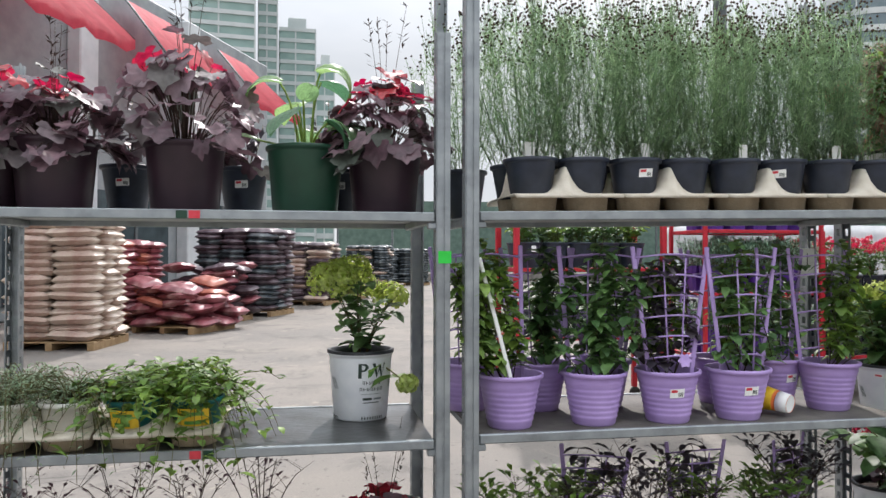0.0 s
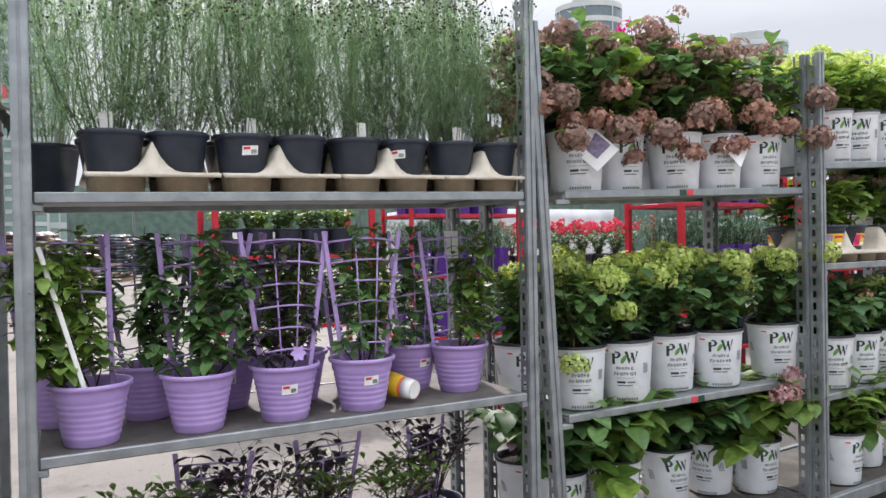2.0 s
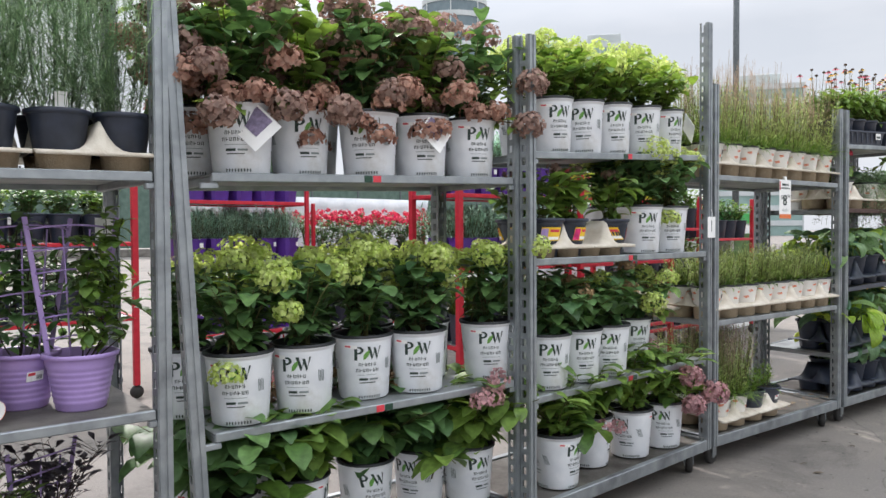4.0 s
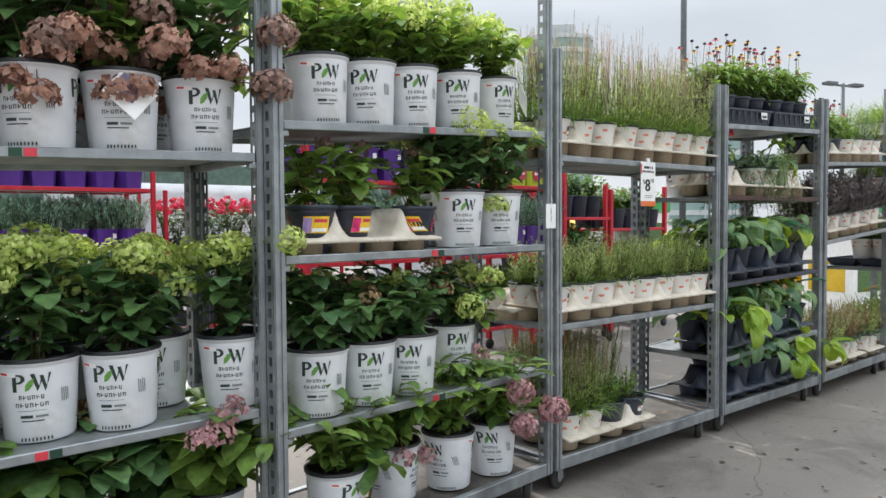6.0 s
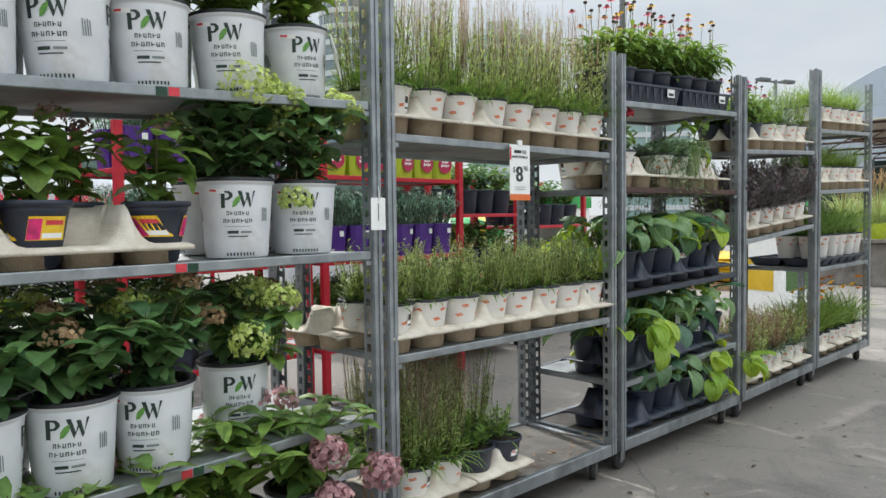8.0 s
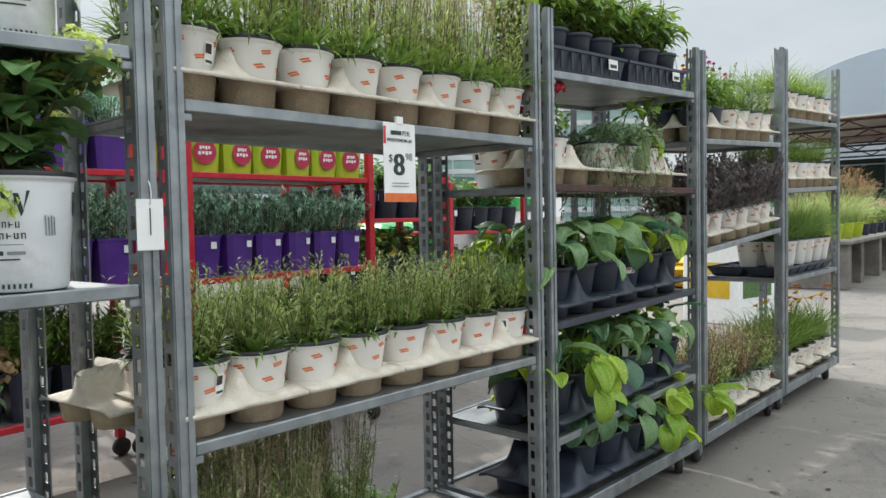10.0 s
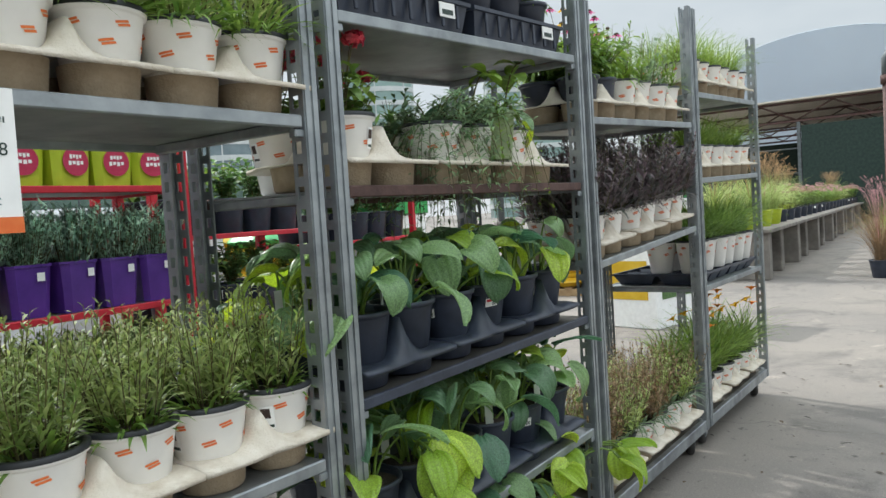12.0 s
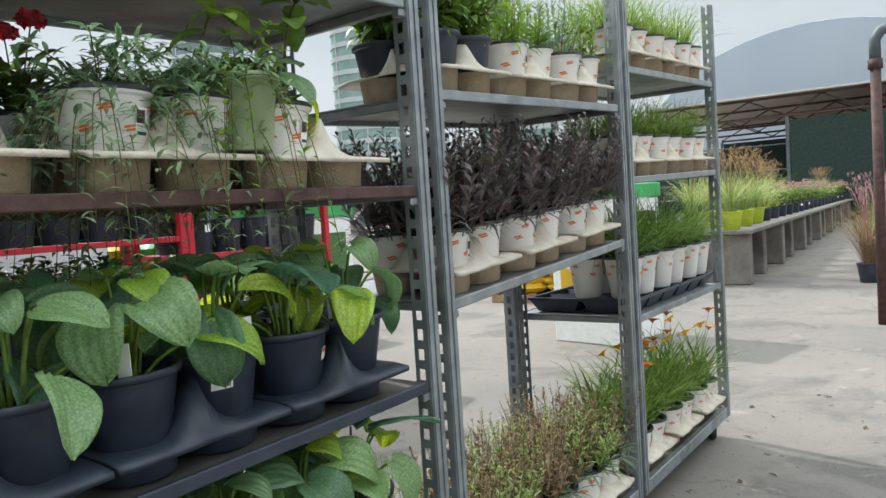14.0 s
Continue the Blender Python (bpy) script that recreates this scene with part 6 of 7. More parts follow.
def lime_pot(root):
    p = square_pot(root, 0.085, 0.1, 0.2, LIME_POT)
    g = Geo()
    n = 22
    g.add([(0.062 * math.cos(6.283 * k / n), -0.0965 - 0.0115 * 0.02 - 0.0035, 0.105 + 0.062 * math.sin(6.283 * k / n)) for k in range(n)], [tuple(range(n))])
    part("round_label", g, LABEL_CRIMSON, p, "round crimson label", smooth=False)
    g = Geo()
    for z, w in ((0.125, 0.06), (0.098, 0.075)):
        for k in range(4):
            x = -w / 2 + w * (k + 0.5) / 4
            g.box(x - w / 11, -0.1016, z - 0.009 + 0.004 * (k % 2), x + w / 11, -0.1008, z + 0.009)
    part("label_script", g, PAPER, p, smooth=False, kind="stuff")


def filler(seed, mat, pot=BLACK_POT, h=0.3, r=0.16, ll=0.07, lw=0.045, fl=None):
    """Leafy nursery plant in a plain pot, with blooms where asked."""
    def build(root):
        p = pot_shell(root, 0.085, 0.11, 0.21, pot, 18, soil=0.03)
        part("tag", Geo().box(-0.015, -0.118, 0.13, 0.025, -0.1165, 0.18), PAPER, p, "white tag", smooth=False)
        sg, lg, tips = bush(seed, 0.19, h, r, 12, 10, ll, lw, segs=3)
        part("stemwork", sg, STEM, root, kind="stuff")
        part("foliage", lg, mat, root, kind="stuff")
        if fl:
            rnd = random.Random(seed)
            g = Geo()
            for t, a in tips:
                florets(g, t, 0.032, 15, 0.014, rnd)
            part("bloom_growth", g, fl, root, kind="stuff")
    return build


RACKL = "red-painted steel rack on wheels, shelves full of pots"
RA = rack(3.25, 4.36, 5.55, [1.50, 0.98, 0.45], 1.76, RACKL, w=0.032)
for z, top in ((1.50, 0), (0.98, 1), (0.45, 1)):
    for k in range(5):
        for j in range(2):
            place("rosemary/%d" % ((k + j) % 3), rosemary(400 + (k + j) % 3), RA @ pose(0.16 + 0.2 * k, 0.15 + 0.24 * j, z, 0, 0, 7 * k), "grey-green rosemary in a square purple pot", "potted plant", "rosemary in purple pots", "potted_rosemary")
RB = rack(5.9, 7.2, 3.88, [1.52, 0.98, 0.42], 1.76, RACKL)
RB2 = rack(4.66, 5.86, 3.94, [1.52, 0.98, 0.42], 1.76, RACKL)
for base, n in ((RB, 6), (RB2, 5)):
    for k in range(n):
        for j in range(2):
            m = base @ pose(0.15 + 0.2 * k, 0.13 + 0.24 * j, 0, 0, 0, 4 * ((k * 3 + j) % 5) - 8)
            if base is RB:
                place("lime_pot", lime_pot, m @ Matrix.Translation((0, 0, 1.52)), "lime-green square pot with round crimson label", "pot", "lime pots on the rack", "lime_pot")
            else:
                place("rosemary/%d" % (k % 3), None, m @ Matrix.Translation((0, 0, 1.52)), "grey-green rosemary in a square purple pot", "potted plant", "rosemary in purple pots", "potted_rosemary")
            place("rosemary/%d" % ((k + j) % 3), None, m @ Matrix.Translation((0, 0, 0.98)), "grey-green rosemary in a square purple pot", "potted plant", "rosemary in purple pots", "potted_rosemary")
            place("green_herb/%d" % (k % 2), rosemary(405 + k % 2, LEAF_MID, 0.26, BLACK_POT, 0.014), m @ Matrix.Translation((0, 0, 0.42)), "green bushy herb in a square black pot", "potted plant", "herbs on the low rack shelf", "potted_herb")
RC = rack(7.3, 8.55, 4.35, [1.27, 0.75, 0.25], 1.55, "red-painted steel rack with leafy plants in black pots")
RD = rack(4.5, 6.2, 5.75, [0.90, 0.40], 1.5, "red-painted steel rack with red roses", w=0.03)
RE = rack(1.68, 3.0, 5.7, [1.18, 0.62], 1.62, "red-painted steel rack with leafy plants in black pots")
RF = rack(8.7, 9.9, 4.55, [1.15, 0.55], 1.62, "red-painted steel rack with leafy plants in black pots")
for base, n, zs, fl in ((RC, 5, (1.27, 0.75, 0.25), 0), (RD, 7, (0.90, 0.40), 1), (RE, 5, (1.18, 0.62), 0), (RF, 5, (1.15, 0.55), 0)):
    for zi, z in enumerate(zs):
        for k in range(n):
            for j in range(2):
                q = (k + j) % 3
                m = base @ pose(0.17 + 0.225 * k, 0.16 + 0.26 * j, z, 0, 0, 50 * k)
                if fl and zi == 0:
                    place("rose/%d" % q, filler(420 + q, LEAF_DARK, BLACK_POT, 0.40, 0.19, 0.055, 0.04, FL_RED), m, "red-flowering rose in a black pot", "potted plant", "red roses", "potted_rose")
                else:
                    place("leafy/%d" % q, filler(430 + q, (LEAF_DARK, LEAF_MID, LEAF_DARK)[q], BLACK_POT, 0.3), m, "leafy green shrub in a black pot", "potted plant", "leafy shrubs on racks", "potted_shrub")

FILM = material("stretch_film", rgb("c9cdd0"), rgb("e1e3e4"), 0.25, scale=6, bump=0.5, fine=25)
WOOD = material("pallet_wood", rgb("8a6f4f"), rgb("a58a66"), 0.8, scale=8, bump=0.3)
BAG_CREAM = material("cream_bag", rgb("bfae9e"), rgb("dccfc2"), 0.4, scale=5, bump=0.25, fine=30, stain=rgb("94695a"), stain_at=0.57)
BAG_RED = material("red_bag", rgb("6a3238"), rgb("94525a"), 0.35, scale=5, bump=0.25, fine=30, stain=rgb("d8c4ba"), stain_at=0.66)
BAG_ORANGE = material("orange_bag", rgb("8f4a40"), rgb("b5705c"), 0.35, scale=5, bump=0.25, fine=30, stain=rgb("6b2a24"), stain_at=0.66)
BAG_DARK = material("dark_bag", rgb("453840"), rgb("5c4c52"), 0.35, scale=5, bump=0.25, fine=30, stain=rgb("a59aa0"), stain_at=0.66)
BAG_BLACK = material("black_bag", rgb("23282c"), rgb("3a4248"), 0.3, scale=5, bump=0.25, fine=30, stain=rgb("b8c0c2"), stain_at=0.66)
BAG_YELLOW = material("yellow_bag", rgb("c9a21f"), rgb("dcb83a"), 0.35, scale=5, bump=0.25, fine=30, stain=rgb("5a4a18"), stain_at=0.66)
BAG_GREEN = material("green_bag", rgb("2f8f4a"), rgb("3fae5c"), 0.35, scale=5, bump=0.25, fine=30, stain=rgb("d5dccf"), stain_at=0.68)


def bag_mesh(mat, seed, l=0.62, w=0.42, h=0.125):
    """A full plastic sack lying flat: pillow with crimped ends and creases."""
    rnd = random.Random(seed)
    g, v, f = Geo(), [], []
    nx, ny = 12, 9
    ph = rnd.uniform(0, 6)
    for side in (1, -1):
        for j in range(ny + 1):
            for i in range(nx + 1):
                a, b = i / nx * 2 - 1, j / ny * 2 - 1
                k = max(0.0, (1 - abs(a) ** 5) * (1 - abs(b) ** 4)) ** 0.5
                z = side * h / 2 * k + (0.006 * math.sin(9 * a + 4 * b + ph) + 0.005 * math.sin(17 * a - 11 * b + 2 * ph) + 0.004 * math.sin(23 * b + 5 * a * b + ph)) * k
                v.append((a * l / 2 * (1 - 0.04 * b * b), b * w / 2 * (1 - 0.05 * a * a), h / 2 + z))
    m = (nx + 1) * (ny + 1)
    for s in (0, 1):
        for j in range(ny):
            for i in range(nx):
                q = s * m + j * (nx + 1) + i
                f.append((q, q + 1, q + nx + 2, q + nx + 1) if s == 0 else (q, q + nx + 1, q + nx + 2, q + 1))
    return g.add(v, f).mesh("bag", mat)


BAGS = {}


def bag_pallet(m, mat, layers, label, nx=2, ny=3, messy=0.045, tint=None, skip=0.0, drop=0):
    """Wooden pallet stacked with sacks, each sack a piece."""
    root = thing("bag_pallet", label, "pallet", m, "pallets of bagged soil")
    w, d = nx * 0.6, ny * 0.4
    for k in range(5):
        part("deck_board", bevelled(-w / 2, -d / 2 + k * (d - 0.1) / 4, 0.1, w / 2, -d / 2 + k * (d - 0.1) / 4 + 0.1, 0.12, 0.003), WOOD, root, smooth=False)
    for k in range(3):
        x = -w / 2 + k * (w - 0.09) / 2
        part("stringer", bevelled(x, -d / 2, 0.0, x + 0.09, d / 2, 0.099, 0.003), WOOD, root, smooth=False)
    rnd = random.Random(layers * 7 + nx)
    for L in range(layers):
        for i in range(nx):
            for j in range(ny):
                if 0 < i < nx - 1 and 0 < j < ny - 1 and L < layers - 1:
                    continue
                if skip and L > layers * 0.45 and rnd.random() < skip:
                    continue
                q = rnd.randrange(3)
                mt = tint if tint and rnd.random() < 0.3 else mat
                if (mt.name, q) not in BAGS:
                    BAGS[(mt.name, q)] = bag_mesh(mt, q)
                part("bag", BAGS[(mt.name, q)], None, root, at=pose((i + 0.5) * 0.6 - w / 2 + rnd.uniform(-messy, messy), (j + 0.5) * 0.4 - d / 2 + rnd.uniform(-messy, messy), 0.121 + L * 0.108 + rnd.uniform(0, 0.01), rnd.uniform(-60, 60) * messy, rnd.uniform(-60, 60) * messy, rnd.uniform(-90, 90) * messy) @ Matrix.Diagonal((rnd.uniform(0.93, 1.05), rnd.uniform(0.95, 1.06), rnd.uniform(0.95, 1.25), 1)))
    return root


LINE = 23.0  # the shop front runs at this angle from +y towards +x
WALLT = -LINE
bag_pallet(pose(-3.22, 11.35, 0, 0, 0, WALLT + 14), BAG_CREAM, 15, "pallet stacked high with cream plastic soil bags")
bag_pallet(pose(-4.95, 11.0, 0, 0, 0, WALLT), BAG_CREAM, 15, "pallet stacked high with cream and brown soil bags", tint=BAG_DARK)
bag_pallet(pose(-3.25, 14.1, 0, 0, 0, WALLT), BAG_RED, 13, "pallet of red mulch bags", tint=BAG_ORANGE)
bag_pallet(pose(-1.95, 13.4, 0, 0, 0, WALLT - 6), BAG_RED, 7, "low heaped pallet of red and orange mulch bags", messy=0.2, skip=0.4, tint=BAG_ORANGE)
bag_pallet(pose(-1.75, 15.3, 0, 0, 0, WALLT - 3), BAG_DARK, 9, "untidy half-empty pallet of red and dark mulch bags", messy=0.22, tint=BAG_RED, skip=0.4)
bag_pallet(pose(-1.2, 17.0, 0, 0, 0, WALLT), BAG_DARK, 16, "pallet stacked high with dark purple soil bags", nx=3, tint=BAG_BLACK)
bag_pallet(pose(0.35, 20.4, 0, 0, 0, WALLT), BAG_DARK, 14, "pallet of dark and silver soil bags", messy=0.06, tint=BAG_CREAM)
bag_pallet(pose(1.3, 23.0, 0, 0, 0, WALLT), BAG_DARK, 9, "untidy pallet of dark soil bags", messy=0.15, tint=BAG_CREAM, skip=0.3)
bag_pallet(pose(2.9, 31.5, 0, 0, 0, WALLT), BAG_BLACK, 15, "pallet of black and white soil bags", messy=0.05, tint=BAG_CREAM, nx=3)
bag_pallet(pose(4.9, 34.0, 0, 0, 0, WALLT), BAG_BLACK, 14, "pallet of black soil bags", messy=0.05, nx=3)
bag_pallet(pose(9.9, 6.6, 0, 0, 0, 5), BAG_YELLOW, 10, "pallet of yellow and green fertiliser bags", messy=0.04, tint=BAG_GREEN)
bag_pallet(pose(11.5, 6.9, 0, 0, 0, -5), BAG_YELLOW, 8, "pallet of yellow fertiliser bags", messy=0.04, tint=BAG_GREEN)
bag_pallet(pose(15.4, 5.6, 0, 0, 0, 5), BAG_YELLOW, 4, "low pallet of yellow fertiliser bags", messy=0.04)


def film_stack(m, w, d, h, label):
    """Stack of goods wrapped in creased clear film on a pallet."""
    root = thing("wrapped_pallet", label, "pallet", m)
    g = Geo()
    rnd = random.Random(int(w * 100 + h * 10))
    n, k = 32, 14
    for j in range(k + 1):
        for i in range(n):
            a = 2 * math.pi * i / n
            c, s_ = math.cos(a), math.sin(a)
            q = 1 / max(abs(c), abs(s_)) ** 0.92
            o = 1 + rnd.uniform(-0.015, 0.015)
            g.v.append((w / 2 * c * q * o, d / 2 * s_ * q * o, 0.12 + (h - 0.12) * j / k))
    g.f = [(j * n + i, j * n + (i + 1) % n, (j + 1) * n + (i + 1) % n, (j + 1) * n + i) for j in range(k) for i in range(n)] + [tuple(k * n + i for i in range(n))]
    part("wrapping", g, FILM, root)
    for i in range(3):
        part("stringer", bevelled(-w / 2 + i * (w - 0.1) / 2, -d / 2, 0.0, -w / 2 + i * (w - 0.1) / 2 + 0.1, d / 2, 0.119, 0.003), WOOD, root, smooth=False)


film_stack(pose(5.5, 7.6, 0), 2.6, 1.2, 1.62, "pallet of goods wrapped in shiny clear film")
film_stack(pose(8.2, 6.4, 0, 0, 0, 8), 1.6, 1.1, 1.5, "pallet of goods wrapped in creased clear film")


def box_display(root):
    part("box_body", bevelled(-0.4, -0.35, 0.0, 0.4, 0.35, 1.32, 0.01), PAPER, root, smooth=False)
    part("green_header", bevelled(-0.42, -0.37, 1.325, 0.42, 0.37, 1.46, 0.01), BAG_GREEN, root, smooth=False)
    part("dark_panel", Geo().box(-0.3, -0.356, 0.3, 0.3, -0.352, 1.2), LEAF_DARK, root, smooth=False)
    part("yellow_panel", Geo().box(-0.406, -0.25, 0.3, -0.402, 0.25, 0.7), BAG_YELLOW, root, smooth=False)


place("box_display", box_display, pose(12.7, 3.6, 0, 0, 0, -12), "white cardboard bin display with green header", "display box", "bin displays", "display_box")
place("box_display", None, pose(10.1, 5.2, 0, 0, 0, 10), "white cardboard bin display with green header", "display box", "bin displays", "display_box")

# ---- shop front, towers and far yard ----
SHOP = material("shop_panel", rgb("8d9294"), rgb("9da2a4"), 0.6, scale=3, bump=0.1, stain=rgb("747a7c"), stain_at=0.64)
SHOP_WHITE = material("shop_white", rgb("c4c8ca"), rgb("d4d7d8"), 0.6, scale=3, bump=0.05)
DARK_GLASS = material("dark_glazing", rgb("3b4448"), rgb("4c565b"), 0.15, 0.0, scale=2)
AWNING = material("red_awning", rgb("b02a38"), rgb("c23c48"), 0.7, scale=4, bump=0.15, translucent=0.25)
TOWER_G = material("tower_green_glass", rgb("7f9a94"), rgb("92aaa4"), 0.3, scale=0.4)
TOWER_W = material("tower_slab", rgb("b9bfbf"), rgb("c8cccb"), 0.7, scale=0.5)
TOWER_D = material("tower_dark_glass", rgb("6a7a80"), rgb("7b8a8f"), 0.25, scale=0.4)
SHADE = material("shade_cloth", rgb("22322d"), rgb("2e4039"), 0.85, scale=10, bump=0.2)
SHADE_LIGHT = material("green_screen", rgb("4d6259"), rgb("63786d"), 0.8, scale=3, bump=0.1)
HOOP = material("hoop_film", rgb("a9b0b9"), rgb("afb6be"), 0.5, scale=0.2, translucent=0.35)
ROOF_SHEET = material("pale_roof_sheet", rgb("b9b2a4"), rgb("cac3b6"), 0.6, scale=2, bump=0.1)
BENCH = material("bench_block", rgb("6f6a64"), rgb("86817a"), 0.9, scale=6, bump=0.4, stain=rgb("4d4944"), stain_at=0.6)
FRAME = material("grey_frame", rgb("565c5e"), rgb("6c7274"), 0.6, 0.3, scale=8)

shop = thing("shop_building", "grey panelled shop front with red awnings", "building", pose(-6.6, 13.0, 0, 0, 0, 90 - LINE))
part("wall", bevelled(-14, 0.0, 0, 14, 8, 7.8, 0.05), SHOP, shop, smooth=False)
for k in range(6):
    x = -12.5 + k * 4.2
    part("column", bevelled(x, -0.35, 0, x + 0.6, -0.003, 7.6, 0.03), SHOP_WHITE, shop, smooth=False)
    win = part("window", Geo().box(x + 1.0, -0.03, 0.3, x + 3.8, -0.003, 2.8), DARK_GLASS, shop, smooth=False)
    part("window_frame", bevelled(x + 2.35, -0.07, 0.3, x + 2.45, -0.031, 2.8, 0.01), FRAME, win, smooth=False)
    g = Geo()
    n = 10
    g.v = [(x + 2.4 + (1.5 if j else 0.9) * (2 * i / n - 1), -0.36 - 1.5 * j, 7.25 - 1.55 * j - 0.14 * math.sin(math.pi * (i / n * 4 % 1)) * j) for j in (0, 1) for i in range(n + 1)]
    g.v += [(v[0], v[1] - 0.002, v[2] - (0.2 if i > n else 0.0)) for i, v in enumerate(g.v[:])]
    g.f = [(i, i + 1, n + 2 + i, n + 1 + i) for i in range(n)] + [(n + 1 + i, n + 2 + i, 3 * n + 4 + i, 3 * n + 3 + i) for i in range(n)]
    aw = part("awning", g, AWNING, shop, "red fabric awning")
    for sx in (-1, 1):
        part("awning_arm", Geo().tube([(x + 2.4 + sx * 0.9, -0.36, 7.24), (x + 2.4 + sx * 1.5, -1.85, 5.69)], 0.025, 0.025, 6), FRAME, aw)


def tower(x, y, w, d, h, floors, turn, label, rounded=False, glass=None):
    """Distant tower: core, projecting slabs at each storey, window strips with mullions."""
    root = thing("tower_block", label, "building", pose(x, y, 0, 0, 0, turn), "distant towers")
    n = 28

    def ring(k, z):
        o = []
        for i in range(n):
            a = 2 * math.pi * (i + 0.5) / n
            c, s_ = math.cos(a), math.sin(a)
            q = 1 / max(abs(c), abs(s_)) if not rounded else 1.08
            o.append((w / 2 * c * q * k, d / 2 * s_ * q * k, z))
        return o
    core = Geo()
    core.add(ring(0.97, 0) + ring(0.97, h), [(i, (i + 1) % n, n + (i + 1) % n, n + i) for i in range(n)] + [tuple(n + i for i in range(n))])
    part("window_wall", core, glass or TOWER_G, root, smooth=False)
    fh = h / floors
    slab = Geo()
    slab.add(ring(1.0, 0) + ring(1.0, fh * 0.34), [(i, (i + 1) % n, n + (i + 1) % n, n + i) for i in range(n)] + [tuple(n + i for i in range(n)), tuple(range(n - 1, -1, -1))])
    md = slab.mesh("floor_slab", TOWER_W, False)
    for k in range(1, floors + 1):
        part("floor_slab", md, None, root, at=pose(0, 0, k * fh - fh * 0.34))
    mul = Geo().box(-0.12, -0.12, 0, 0.12, 0.12, h).mesh("mullion", TOWER_W, False)
    for p in ring(0.985, 0)[::4]:
        part("mullion", mul, None, root, at=pose(p[0], p[1], 0))
    part("roof_plant", bevelled(-w * 0.25, -d * 0.25, h + fh * 0.01, w * 0.25, d * 0.25, h + 2.5, 0.1), TOWER_W, root, smooth=False)


TOW = "distant high-rise tower with pale floor slabs and green glazing"
tower(-12.2, 120, 9.6, 12, 62, 34, 6, TOW)
tower(-5.6, 128, 3.0, 10, 60, 32, 3, TOW)
tower(-0.8, 135, 6.2, 10, 41, 22, 2, TOW)
tower(4.7, 150, 3.4, 8, 39, 13, 0, TOW)
tower(100.5, 118, 12.5, 10, 48.5, 16, -40, "distant oval office tower with dark glass bands", True, TOWER_D)
tower(130, 103, 14, 10, 40.5, 14, -50, "distant rounded tower of green glass", True)
tower(148, 78, 16, 12, 30, 10, -55, TOW)


def lamp_pole(x, y, h, r, label, head=True):
    root = thing("lamp_post", label, "lamp post", pose(x, y, 0, 0, 0, -20))
    part("pole", Geo().tube([(0, 0, 0.3), (0, 0, h)], r, r * 0.8, 10), FRAME, root)
    part("footing", Geo().lathe([(0.0, 0.5), (r * 2.2, 0.5), (r * 2.4, 0.46), (r * 2.4, 0.0)], 16), BENCH, root)
    if head:
        part("cross_arm", bevelled(-0.7, -0.05, h - 0.16, 0.7, 0.05, h - 0.06, 0.01), FRAME, root, smooth=False)
        for sx in (-1, 1):
            part("lamp_head", bevelled(sx * 0.95 - 0.4, -0.2, h - 0.14, sx * 0.95 + 0.4, 0.2, h + 0.04, 0.03), FRAME, root, smooth=False)


lamp_pole(44.8, 15.0, 8.4, 0.12, "grey parking-lot lamp post with two flat heads")
lamp_pole(54.5, 29.9, 30.0, 0.26, "tall grey mast beyond the yard", False)
lamp_pole(4.25, 6.95, 8.0, 0.075, "slim grey lamp mast behind the racks", False)

screen = thing("green_fence", "long green mesh fence on grey posts", "fence", pose(2.0, 41.0, 0, 0, 0, -6))
for k in range(16):
    part("fence_post", bevelled(k * 3.0 - 0.05, -0.05, 0, k * 3.0 + 0.05, 0.05, 4.5, 0.01), FRAME, screen, smooth=False)
    part("mesh_panel", Geo().box(k * 3.0 + 0.055, -0.01, 0.45, k * 3.0 + 2.945, 0.01, 4.4), SHADE_LIGHT, screen, smooth=False)
    part("kerb_block", bevelled(k * 3.0 + 0.06, -0.2, 0, k * 3.0 + 2.94, 0.2, 0.4, 0.03), BENCH, screen, smooth=False)


